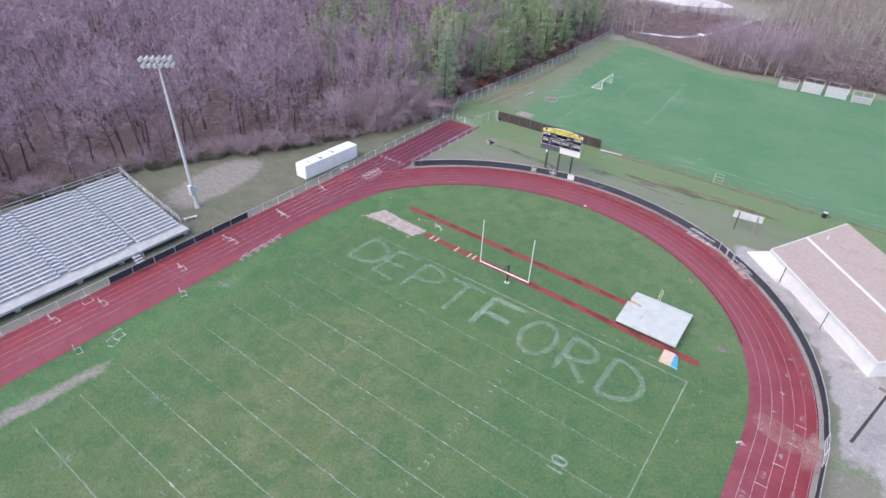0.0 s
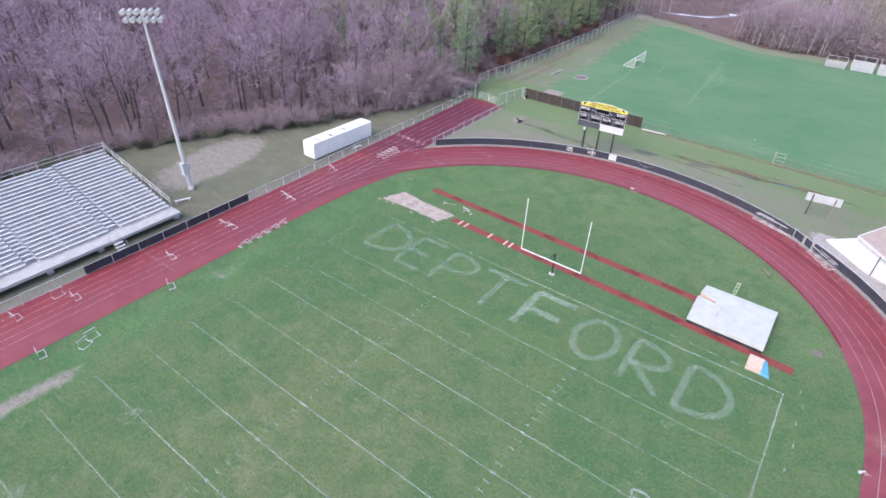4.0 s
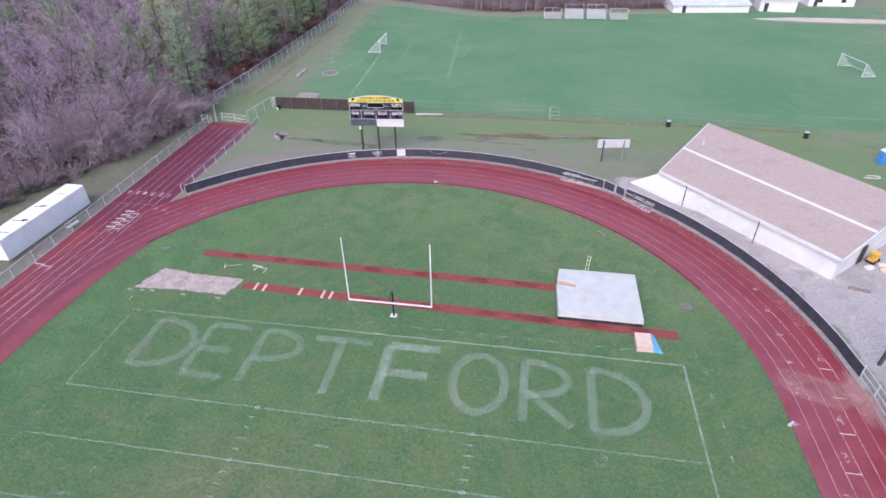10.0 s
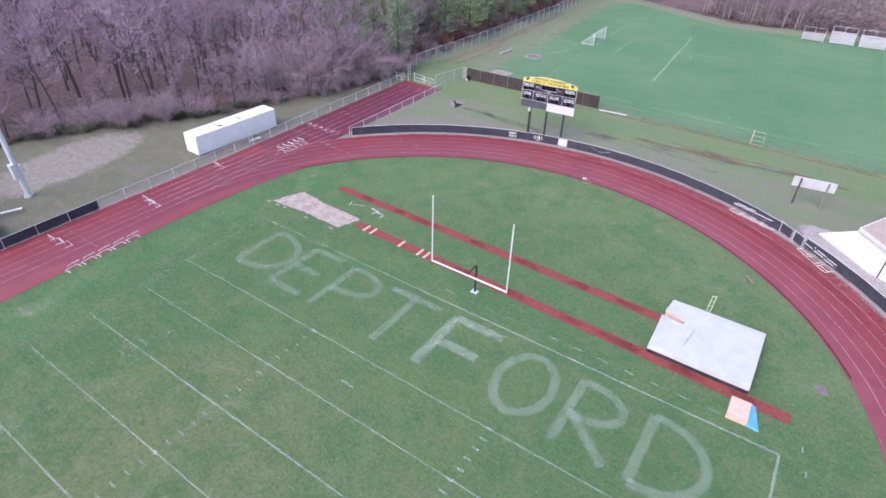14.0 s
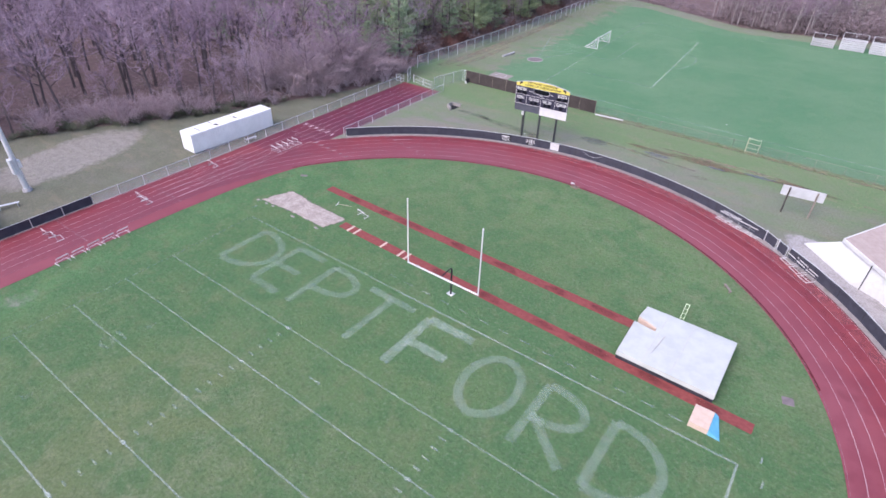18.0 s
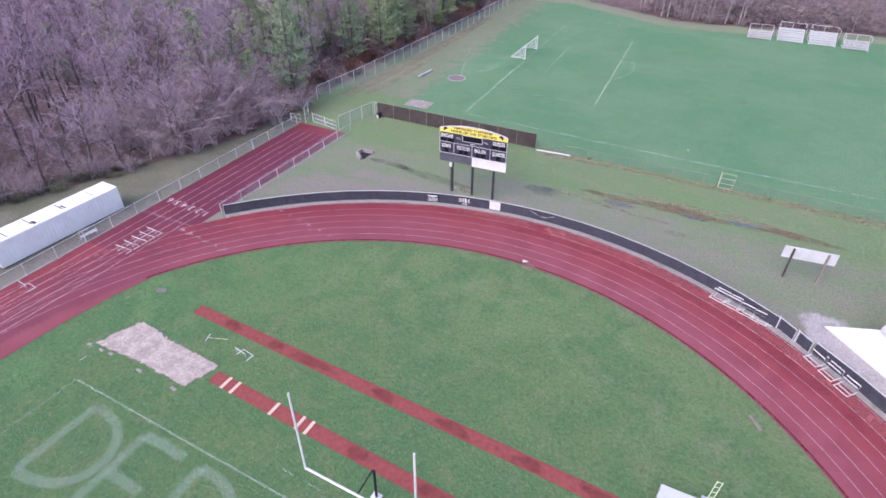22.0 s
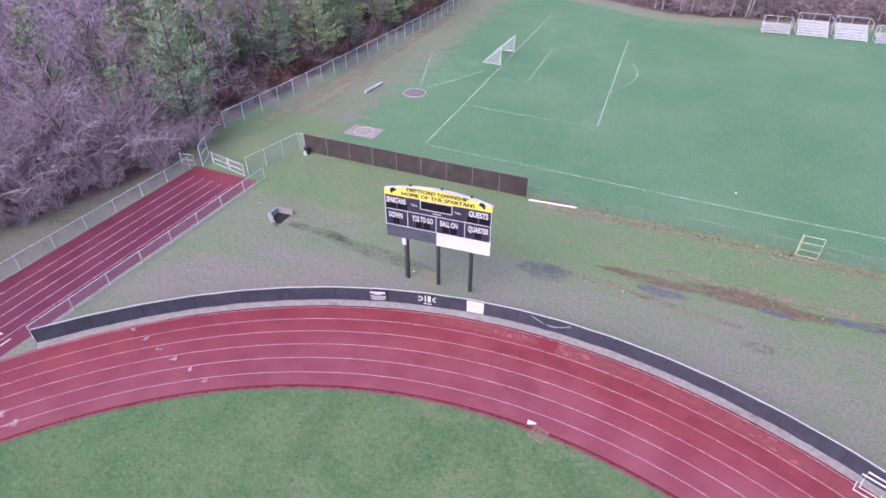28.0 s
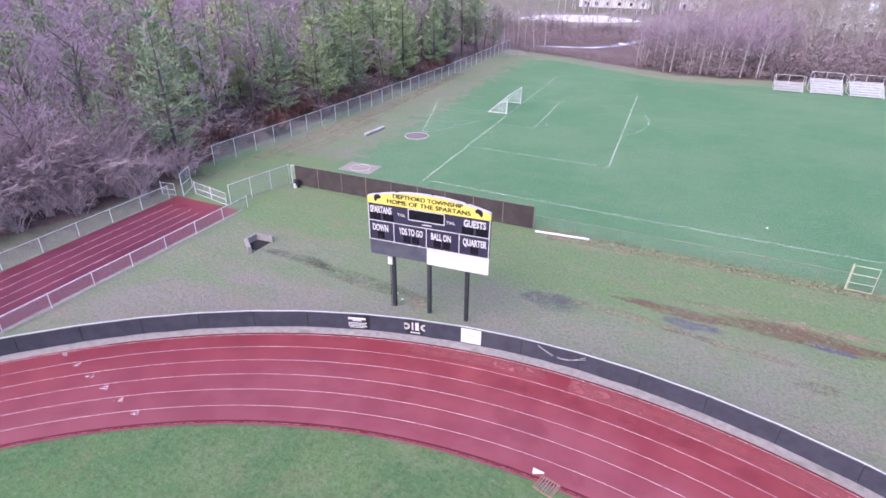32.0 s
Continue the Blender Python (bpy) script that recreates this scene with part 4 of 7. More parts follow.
def fence(pts, high, fill, label, gap=3.0, bottom=0.05, name="chain_link_fence", fill_mat="link", rail="galv", r=0.03, group="", panels=False, midrail=False):
    P = resample(pts, gap)
    f = thing(name, Matrix(), label, "fence", group)
    for (x, y) in P:
        part("post", Geo().tube((x, y, 0), (x, y, high + 0.04 if fill == "link" else high - 0.04), r * 1.15, n=6), MAT[rail], f)
    part("top_rail", Geo().pipe([(x, y, high) for x, y in P], r, 5), MAT[rail], f)
    if midrail:
        part("middle_rail", Geo().pipe([(x, y, high * 0.5) for x, y in P], r * 0.8, 5), MAT[rail], f)
    if fill == "screen":
        for i in range(len(P) - 1):
            (ax, ay), (bx, by) = P[i], P[i + 1]
            d = Vector((bx - ax, by - ay)).normalized() * 0.004
            g = Geo()
            rr = random.Random(i * 7 + len(P))
            cols = 5
            rows = [(ax + d.x + (bx - ax - 2 * d.x) * k / cols, ay + d.y + (by - ay - 2 * d.y) * k / cols) for k in range(cols + 1)]
            n = Vector((-d.y, d.x)).normalized()
            bow = [rr.uniform(-0.03, 0.03) * math.sin(math.pi * k / cols) for k in range(cols + 1)]
            rows = [(x + n.x * (b - 0.085), y + n.y * (b - 0.085)) for (x, y), b in zip(rows, bow)]
            g.wall(rows, bottom, high - 0.01 - rr.uniform(0, 0.02), 0.012)
            panel = part("windscreen_panel", g, MAT[fill_mat], f)
            (ux, uy), (vx, vy) = rows[0], rows[1]
            w = 0.045
            e = Vector((vx - ux, vy - uy)).normalized() * w
            q = n * -0.012
            part("seam_strip", Geo().wall([(ux + q.x, uy + q.y), (ux + e.x + q.x, uy + e.y + q.y)], bottom, high - 0.04, 0.008), MAT["rubber" if fill_mat == "black_screen" else "wood"], panel)
    elif fill == "link":
        part("wire_mesh", Geo().wall(P, bottom, high - 0.01), MAT["link" if fill_mat == "link" else fill_mat], f)
    return f


def build_fences():
    screen = "low track fence covered with black mesh windscreen under a rail"
    fence(arc(FX, FY, R_FENCE, 141.5, 57.0, 60), 1.12, "screen", screen, 3.2, name="windscreen_fence", fill_mat="black_screen", group="black track fence")
    fence(arc(FX, FY, R_FENCE, 52.3, 5.2, 40), 1.12, "screen", screen, 3.2, name="windscreen_fence", fill_mat="black_screen", group="black track fence")
    fence([(FX + R_FENCE, -3.2), (FX + R_FENCE, -12), (FX + R_FENCE, -60)], 1.12, "screen", screen, 3.2, name="windscreen_fence", fill_mat="black_screen", group="black track fence")
    fence([(-39.45, -9.0), (-39.3, -30.2)], 1.12, "screen", screen, 3.0, name="windscreen_fence", fill_mat="black_screen", group="black track fence")
    low = "galvanised low chain-link fence beside the running track"
    fence([(-40.35, 43.6), (-39.85, 20), (-39.5, 0), (-39.45, -9.0)], 1.2, "link", low, 3.0, group="track chain-link fence")
    fence([(-39.3, -30.2), (-39.2, -70)], 1.2, "link", low, 3.0, group="track chain-link fence")
    fence([(-32.15, 21.6), (-32.3, 34), (-32.5, 45.2)], 1.05, "link", "low galvanised rail fence along the sprint chute", 2.9, group="track chain-link fence")
    fence([(-34.15, 44.9), (-33.0, 51.6)], 1.9, "link", "tall galvanised chain-link fence between chute gate and pitch", 2.3, group="pitch fence")
    fence([(-32.7, 51.6), (-32.2, 51.6)], 1.9, "link", "short tall chain-link return at the end of the brown screen", 0.5, group="pitch fence")
    fence([(-32.2, 51.6), (-20, 51.9), (-8.5, 52.2)], 2.0, "screen", "tall fence covered with dark brown mesh behind the scoreboard", 2.6, name="windscreen_fence", fill_mat="brown_screen", rail="wood", r=0.025)
    fence([(-8.4, 52.2), (10, 52.6), (30, 52.4), (52, 51.0), (60, 45.0)], 1.25, "link", "low dull chain-link fence along the soccer pitch", 3.4, r=0.014, rail="wood", fill_mat="link_faint", group="pitch fence")
    fence([(60, 45), (58.3, 36), (56, 28), (55, 23)], 1.9, "link", "chain-link fence round the equipment yard", 2.6, group="pitch fence")
    edge = [(-43.6, 52.3), (-43.0, 62), (-42.6, 75), (-42.4, 90), (-42.4, 110), (-43.2, 130), (-44.0, 147)]
    fence(edge, 2.1, "link", "tall chain-link boundary fence before the wood", 3.0, r=0.035, group="boundary fence", midrail=False)
    # gate frames in the gap of the bend fence
    def gate(m, w, h, label, bars=1, mesh=True, screen=False, steel="galv"):
        g = thing("gate", m, label, "gate", "track gates")
        part("gate_frame", Geo().pipe([(0, 0, 0.08), (0, 0, h), (w, 0, h), (w, 0, 0.08), (0, 0, 0.08)], 0.03), MAT[steel], g)
        for k in range(bars):
            z = h * (k + 1) / (bars + 1)
            part("cross_bar", Geo().tube((0, 0, z), (w, 0, z), 0.025), MAT[steel], g)
        if mesh:
            part("wire_mesh", Geo().wall([(0.03, 0), (w - 0.03, 0)], 0.1, h - 0.03), MAT["link"], g)
        if screen:
            part("windscreen_panel", Geo().wall([(0.06, -0.05), (w - 0.06, -0.05)], 0.12, h - 0.06, 0.012), MAT["black_screen"], g)
        part("hinge_post", Geo().tube((-0.08, 0, 0), (-0.08, 0, h + 0.1), 0.045), MAT[steel], g)
    gate(pose(20.25, 29.9, 0, 0, 0, -42), 1.55, 1.15, "galvanised gate leaf with black screen in the track fence", 1, False, True)
    gate(pose(21.6, 28.8, 0, 0, 0, -44), 1.25, 1.15, "galvanised gate leaf with black screen in the track fence", 1, False, True)
    gate(pose(37.8, 0.7, 0, 0, 0, -86), 1.9, 1.2, "galvanised gate leaf standing in the track fence")
    gate(pose(37.95, -1.3, 0, 0, 0, -90), 1.9, 1.2, "galvanised gate leaf standing in the track fence")
    gate(pose(-38.9, 45.4, 0, 0, 0, -9), 2.3, 1.2, "low galvanised gate leaf across the end of the chute")
    gate(pose(-36.5, 45.0, 0, 0, 0, -10), 2.2, 1.2, "low galvanised gate leaf across the end of the chute")
    gate(pose(-39.6, 44.6, 0, 0, 0, 118), 2.2, 2.1, "tall galvanised gate leaf swung open toward the wood")
    gate(pose(-41.6, 44.0, 0, 0, 0, 10), 1.4, 1.2, "small galvanised gate leaf beside the chute fence")
    gate(pose(13.5, 52.4, 0, 0, 0, 0), 1.45, 1.9, "open weathered pale gate frame in the pitch fence", 2, False, False, "gate_paint")


build_fences()


# ---- adverts on the black fence ----
def on_fence(deg, w, h, z=0.1):
    a = radians(deg)
    x, y = FX + (R_FENCE - 0.1) * math.cos(a), FY + (R_FENCE - 0.1) * math.sin(a)
    return pose(x, y, z, 90, 0, deg - 90)


def banners():
    b = thing("banner", on_fence(108.9, 0, 0), "black vinyl banner with unreadable white lettering on the track fence", "banner", "fence banners")
    part("sheet", Geo().box(-0.75, 0, 0.0, 0.75, 0.95, 0.02), MAT["black"], b)
    for y, w, h in ((0.72, 1.05, 0.16), (0.58, 0.55, 0.07), (0.42, 1.2, 0.05), (0.31, 1.1, 0.05), (0.2, 1.2, 0.05), (0.1, 0.9, 0.04)):
        part("text_bar", Geo().box(-w / 2, y - h / 2, 0.02, w / 2, y + h / 2, 0.026), MAT["white"], b)
    b = thing("banner", on_fence(103.7, 0, 0), "black vinyl banner with two pale round badges", "banner", "fence banners")
    part("sheet", Geo().box(-0.85, 0, 0.0, 0.85, 0.95, 0.02), MAT["black"], b)
    for s in (-1, 1):
        part("badge", Geo().disc(s * 0.55, 0.55, 0.027, 0.24), MAT["concrete"], b)
        part("badge_core", Geo().disc(s * 0.55, 0.55, 0.032, 0.1), MAT["black"], b)
    for x, w in ((-0.17, 0.1), (0.1, 0.22)):
        part("pale_mark", Geo().box(x - w / 2, 0.3, 0.02, x + w / 2, 0.85, 0.027), MAT["white"], b)
    part("text_bar", Geo().box(-0.3, 0.1, 0.02, 0.3, 0.18, 0.027), MAT["white"], b)
    b = thing("banner", on_fence(98.5, 0, 0), "white vinyl banner with faint grey lettering on the track fence", "banner", "fence banners")
    part("sheet", Geo().box(-0.8, 0, 0.0, 0.8, 0.98, 0.02), MAT["white"], b)
    part("text_bar", Geo().box(-0.35, 0.5, 0.02, 0.35, 0.56, 0.026), MAT["concrete"], b)


banners()


# ---- scoreboard ----
def scoreboard():
    s = thing("scoreboard", pose(-10.6, 37.35, 0, 0, 0, 5.4), "navy football scoreboard with yellow arched header on dark posts", "scoreboard")
    W, Z0, Z1, Z2, ARCH = 3.72, 3.72, 4.74, 7.10, 0.52
    for x in (-2.35, 0.0, 2.4):
        part("post", Geo().box(x - 0.11, 0.06, 0, x + 0.11, 0.30, 5.2, 0.01), MAT["post"], s)
    part("junction_box", Geo().box(-2.62, -0.1, 3.12, -2.33, 0.06, 3.6, 0.02), MAT["white"], s, "small white electrical box")
    part("conduit", Geo().tube((-2.5, 0.02, 0.0), (-2.5, 0.02, 3.13), 0.025), MAT["post"], s)
    part("lower_panel", Geo().box(-W, -0.10, Z0, -0.06, 0.05, Z1 - 0.02), MAT["charcoal"], s, "charcoal lower panel")
    part("lower_panel", Geo().box(-0.05, -0.10, Z0 - 0.1, W, 0.05, Z1 - 0.02), MAT["white"], s, "blank white lower panel")
    body = part("body", Geo().box(-W, -0.16, Z1, W, 0.06, Z2), MAT["navy"], s, "navy scoreboard face")
    # arched header
    g = Geo()
    n = 24
    top = [(-W + 2 * W * i / n, Z2 + 0.38 + ARCH * (1 - (2 * i / n - 1) ** 2)) for i in range(n + 1)]
    for y, flip in ((-0.18, False), (0.06, True)):
        pts = [(-W, y, Z2), (W, y, Z2)] + [(x, y, z) for x, z in reversed(top)]
        g.face(*(reversed(pts) if flip else pts))
    for (x, z), (u, v) in zip(top, top[1:]):
        g.face((x, -0.18, z), (u, -0.18, v), (u, 0.06, v), (x, 0.06, z))
    for x in (-W, W):
        g.face((x, -0.18, Z2), (x, 0.06, Z2), (x, 0.06, Z2 + 0.38), (x, -0.18, Z2 + 0.38))
    head = part("header", g, MAT["yellow"], s, "yellow arched header")
    rim = Geo()
    for (x, z), (u, v) in zip(top, top[1:]):
        rim.beam((x, -0.06, z + 0.015), (u, -0.06, v + 0.015), 0.27, 0.03)
    part("header_rim", rim, MAT["concrete"], s, "pale edging")

    def words(text, x, z, size, mat, wide=1.0, parent=s, y=-0.2):
        me = lettering(text, size, bold=0.0 if mat == "black" else 0.034)
        o = part("lettering", me, MAT[mat], parent)
        o.matrix_basis = Matrix.Translation((x, y, z)) @ Matrix.Rotation(radians(90), 4, "X") @ Matrix.Diagonal((wide, 1, 1, 1))
        return o
    words("DEPTFORD TOWNSHIP", 0.0, Z2 + 0.60, 0.36, "black", 1.12, head)
    words("DEPTFORD TOWNSHIP", 0.03, Z2 + 0.61, 0.36, "black", 1.12, head, -0.203)
    words("HOME OF THE SPARTANS", 0.05, Z2 + 0.24, 0.38, "black", 1.16, head)
    words("HOME OF THE SPARTANS", 0.08, Z2 + 0.25, 0.38, "black", 1.16, head, -0.203)
    for x, f in ((-3.05, 1), (3.05, -1)):
        crest = [(0.24 * math.cos(radians(k)) * f, 0.27 * math.sin(radians(k))) for k in range(20, 231, 15)]
        crest += [(0.13 * math.cos(radians(k)) * f, 0.15 * math.sin(radians(k)) - 0.02) for k in range(230, 9, -20)]
        e = Geo()
        for k in range(len(crest)):
            (p, q), (u, v) = crest[k], crest[(k + 1) % len(crest)]
            e.face((x + p, -0.196, Z2 + 0.33 + q), (x + u, -0.196, Z2 + 0.33 + v), (x + 0.02 * f, -0.196, Z2 + 0.33))
        part("emblem", e, MAT["black"], head, "plain dark crested emblem")

    def rule(x0, z0, x1, z1, w=0.045):
        part("divider", Geo().beam((x0, -0.165, z0), (x1, -0.165, z1), 0.02, w) if abs(z1 - z0) < 1e-6 else Geo().box(x0 - w / 2, -0.175, z0, x0 + w / 2, -0.16, z1), MAT["white"], s)
    zm = 6.0
    rule(-W, zm, -1.62, zm), rule(1.62, zm, W, zm), rule(-1.62, zm, 1.62, zm)
    rule(-W, Z1, W, Z1), rule(-W + 0.02, Z1, -W + 0.02, Z2), rule(W - 0.02, Z1, W - 0.02, Z2)
    for x in (-2.1, -0.05, 1.95):
        rule(x, Z1, x, zm)
    rule(-1.15, 6.38, 1.05, 6.38), rule(-1.15, 7.05, 1.05, 7.05), rule(-1.15, 6.38, -1.15, 7.05), rule(1.05, 6.38, 1.05, 7.05)
    part("display", Geo().box(-1.08, -0.172, 6.45, 0.98, -0.158, 6.98), MAT["display"], s, "unlit clock display")
    for x, w, z in ((-2.85, 0.8, 6.3), (2.85, 0.8, 6.3)):
        for k in (-0.42, 0.42):
            part("display", Geo().box(x + k - 0.34, -0.172, z - 0.24, x + k + 0.34, -0.158, z + 0.2), MAT["display"], s, "unlit score digit")
    for x, n in ((-2.95, 1), (-1.0, 2), (0.9, 2), (2.87, 1)):
        for k in range(n):
            u = x + (k - (n - 1) / 2) * 0.55
            part("display", Geo().box(u - 0.23, -0.172, 4.86, u + 0.23, -0.158, 5.3), MAT["display"], s, "unlit digit")
    words("SPARTANS", -2.88, 6.72, 0.58, "white", 0.50), words("GUESTS", 2.85, 6.72, 0.58, "white", 0.64)
    words("DOWN", -2.95, 5.56, 0.58, "white", 0.52), words("YDS TO GO", -1.0, 5.56, 0.58, "white", 0.48)
    words("BALL ON", 0.86, 5.56, 0.58, "white", 0.52), words("QUARTER", 2.87, 5.56, 0.58, "white", 0.53)
    words("T.O.L.", -1.56, 6.6, 0.22, "white", 0.9), words("T.O.L.", 1.45, 6.6, 0.22, "white", 0.9)
    part("maker_mark", Geo().box(-0.28, -0.17, 6.16, 0.28, -0.16, 6.22), MAT["white"], s, "small white maker bar")
    for x in (-1.9, 0.3, 2.3):
        part("top_lug", Geo().box(x - 0.08, -0.02, 7.4, x + 0.08, 0.1, Z2 + 0.5 + ARCH * (1 - (x / W) ** 2)), MAT["black"], s)


scoreboard()


def notice_board():
    s = thing("notice_board", pose(21.8, 37.9, 0, 0, 0, 7), "blank weathered white board on two dark timber posts", "sign")
    part("panel", Geo().box(-2.1, -0.05, 2.05, 2.1, 0.05, 3.2), MAT["board"], s)
    for x, mt in ((-1.35, "pole_wood"), (1.35, "wood")):
        part("post", Geo().box(x - 0.08, -0.2, 0, x + 0.08, -0.05, 3.1), MAT[mt], s)


notice_board()


# ---- goal posts ----
def goal_post():
    s = thing("goal_post", pose(0, 0, 0), "white football goal post with tall uprights on a dark curved stem", "goal post")
    H, W, T = 3.05, 3.6, 9.35
    part("stem", Geo().pipe([(-0.3, 2.6, 0), (-0.25, 2.55, 2.75), (-0.22, 2.4, 2.95)], 0.085, 8), MAT["black"], s, "black padded stem")
    part("gooseneck", Geo().pipe([(-0.22, 2.4, 2.95), (-0.2, 2.1, 3.05), (-0.12, 0.75, 3.06)], 0.05, 8), MAT["black"], s, "black neck arm")
    part("base_plate", Geo().box(-0.6, 2.35, 0, 0.0, 2.85, 0.03), MAT["white"], s)
    part("crossbar", Geo().tube((-W, 0.75, H), (W, 0.75, H), 0.075, n=8), MAT["white"], s)
    for x in (-W, W):
        part("upright", Geo().tube((x, 0.75, H - 0.08), (x, 0.75, T), 0.06, n=8), MAT["white"], s)


goal_post()


# ---- jumping pits ----
def athletics():
    structure("sand_pit", soft_poly("sand_pit", [(-26.8, 2.9), (-16.7, 3.1), (-16.0, 5.8), (-25.6, 6.5)], 0.02, 0.8), MAT["sand"], "ragged long-jump pit of pale sand in the turf")
    for (xa, ya), (xb, yb) in (((-22.6, 9.55), (14.6, 8.75)), ((-15.9, 4.85), (24.6, 3.55))):
        n = 12
        pts = [(xa + (xb - xa) * i / n, ya + (yb - ya) * i / n) for i in range(n + 1)]
        structure("runway", Geo().ribbon(pts, 1.05, 0.024), MAT["runway"], "narrow red rubber run-up strip across the turf")
    stain = worn_paint("dark_runway_stain", (0.10, 0.022, 0.022), 0.30, 0.66, 0.42, 0.9, 3.0, True)
    for k, (x, lane, rx) in enumerate(((-18.5, 0, 1.1), (-14.0, 0, 0.8), (-10.5, 0, 2.2), (-4.0, 0, 1.2), (1.5, 0, 1.6), (7.0, 0, 1.0), (11.5, 0, 1.4), (-3.0, 1, 1.0), (2.6, 1, 1.5), (8.0, 1, 1.1), (12.5, 1, 2.0), (17.5, 1, 1.5), (21.5, 1, 1.2))):
        y = 9.55 - 0.0215 * (x + 22.6) if lane == 0 else 4.85 - 0.0321 * (x + 15.9)
        structure("runway_stain", soft_shape("runway_stain", ((x, y), (rx, 0.5), 0.028, 30 + k, -0.03)), stain, "dark damp stain on the red runway")
    for x in (-14.6, -13.7, -10.0, -7.7, -6.9):
        y = 4.85 - 0.0321 * (x + 15.9)
        structure("takeoff_board", Geo().box(x - 0.12, y - 0.55, 0.02, x + 0.12, y + 0.55, 0.05), MAT["tan"], "pale wooden take-off board set in the runway")
    # pole-vault landing mat with a planting box cut into its front
    m = thing("landing_mat", pose(18.02, 7.5, 0), "large pale grey pole-vault landing mat with dark sides", "landing mat")
    x0, x1, y0, y1, h = -3.75, 3.65, -3.35, 3.35, 0.82
    nt = [(x0 + 0.1, y0 + 0.05), (x1, y0), (x1 - 0.05, y1), (x0 + 0.2, y1 - 0.05), (x0 + 0.05, 1.75), (x0 + 1.75, 1.15), (x0 + 1.75, 0.6), (x0 - 0.05, 0.85)]
    side, top = Geo(), Geo()
    ring = [(p[0], p[1]) for p in nt]
    for e, ((a, b), (c, d)) in enumerate(zip(ring, ring[1:] + ring[:1])):
        if e in (4, 5, 6):
            top.face((a, b, 0.04), (c, d, 0.04), (c, d, h), (a, b, h))
            continue
        side.face((a, b, 0.04), (c, d, 0.04), (c, d, h - 0.1), (a, b, h - 0.1))
    # sides coloured near black, which includes the shade low on the mat
    part("foam_side", side, MAT["mat_side"], m, "dark vinyl side with shade put into its near-black colour")
    for (a, b), (c, d) in zip(ring, ring[1:] + ring[:1]):
        top.face((a * 1.01, b * 1.01, h - 0.42), (c * 1.01, d * 1.01, h - 0.42), (c * 1.005, d * 1.005, h), (a * 1.005, b * 1.005, h))
    cells = 8
    cx = [x0 + 1.75 + (x1 - x0 - 1.75) * i / cells for i in range(cells + 1)]
    rr = random.Random(3)
    n0 = len(top.v)
    ny = 9
    for i in range(cells + 1):
        for j in range(ny + 1):
            y = y0 + (y1 - y0) * j / ny
            edge = i in (0, cells) or j in (0, ny)
            top.v.append((cx[i] * 1.004, y * 1.004, h + (0.0 if edge else 0.05 + rr.uniform(-0.025, 0.03))))
    for i in range(cells):
        for j in range(ny):
            a = n0 + i * (ny + 1) + j
            top.f.append((a, a + ny + 1, a + ny + 2, a + 1))
    top.face((x0 + 0.1, y0 + 0.05, h), (x0 + 1.75, y0, h), (x0 + 1.75, 0.6, h), (x0 - 0.05, 0.85, h))
    top.face((x0 + 0.05, 1.75, h), (x0 + 1.75, 1.15, h), (x0 + 1.75, y1, h), (x0 + 0.2, y1 - 0.05, h))
    top.face((x0 + 1.75, 0.6, h - 0.3), (x0 + 1.75, 1.15, h - 0.3), (x0 + 1.75, 1.15, h), (x0 + 1.75, 0.6, h))
    part("cover", top, MAT["mat_cover"], m, "creased pale grey cover", True)
    for x in (-1.7, 0.4):
        part("seam", Geo().ribbon([(x, y0 + 0.1), (x + 0.05, 0), (x, y1 - 0.1)], 0.03, h + 0.075), MAT["concrete"], m)
    part("planting_box", Geo().beam((x0 + 0.1, 1.62, 0.5), (x0 + 1.65, 1.12, 0.5), 0.12, 0.5).box(x0 + 1.5, 0.7, 0.04, x0 + 1.7, 1.05, 0.5), MAT["tan"], m, "tan planting box")
    v = thing("vault_standard", pose(17.2, 11.5, 0), "thin pale green metal pole-vault standard beside the landing mat", "standard")
    for x in (-0.14, 0.14):
        part("upright", Geo().tube((x, 0, 0.05), (x + 0.10, 0.05, 2.1), 0.022), MAT["pale_green"], v)
    for k in range(4):
        z = 0.5 + 0.5 * k
        part("rung", Geo().tube((-0.14 + 0.05 * z, 0.02 * z, z), (0.14 + 0.05 * z, 0.02 * z, z + 0.08), 0.02), MAT["pale_green"], v)
    part("base", Geo().box(-0.4, -0.25, 0, 0.4, 0.25, 0.08), MAT["galv"], v)
    v = thing("vault_crossbar", pose(16.6, 6.6, 0.94), "thin pale crossbar lying on the landing mat", "crossbar")
    part("bar", Geo().tube((0, -1.2, 0), (0.25, 1.3, 0), 0.03), MAT["concrete"], v)
    # wedge mat
    w = thing("wedge_mat", pose(21.87, 2.05, 0, 0, 0, 1), "small tan and light blue folding wedge mat on the grass", "mat")
    g = Geo()
    g.face((-1.05, -0.9, 0.45), (0.25, -0.9, 0.45), (0.25, 0.9, 0.5), (-1.05, 0.9, 0.5))
    g.face((-1.05, -0.9, 0), (0.25, -0.9, 0), (0.25, -0.9, 0.45), (-1.05, -0.9, 0.45))
    g.face((-1.05, 0.9, 0), (-1.05, -0.9, 0), (-1.05, -0.9, 0.45), (-1.05, 0.9, 0.5))
    g.face((0.25, 0.9, 0), (-1.05, 0.9, 0), (-1.05, 0.9, 0.5), (0.25, 0.9, 0.5))
    part("tan_block", g, MAT["tan"], w, "tan vinyl block")
    g = Geo()
    g.face((0.26, -0.9, 0.45), (1.1, -0.95, 0.02), (0.55, 0.9, 0.3), (0.26, 0.9, 0.5))
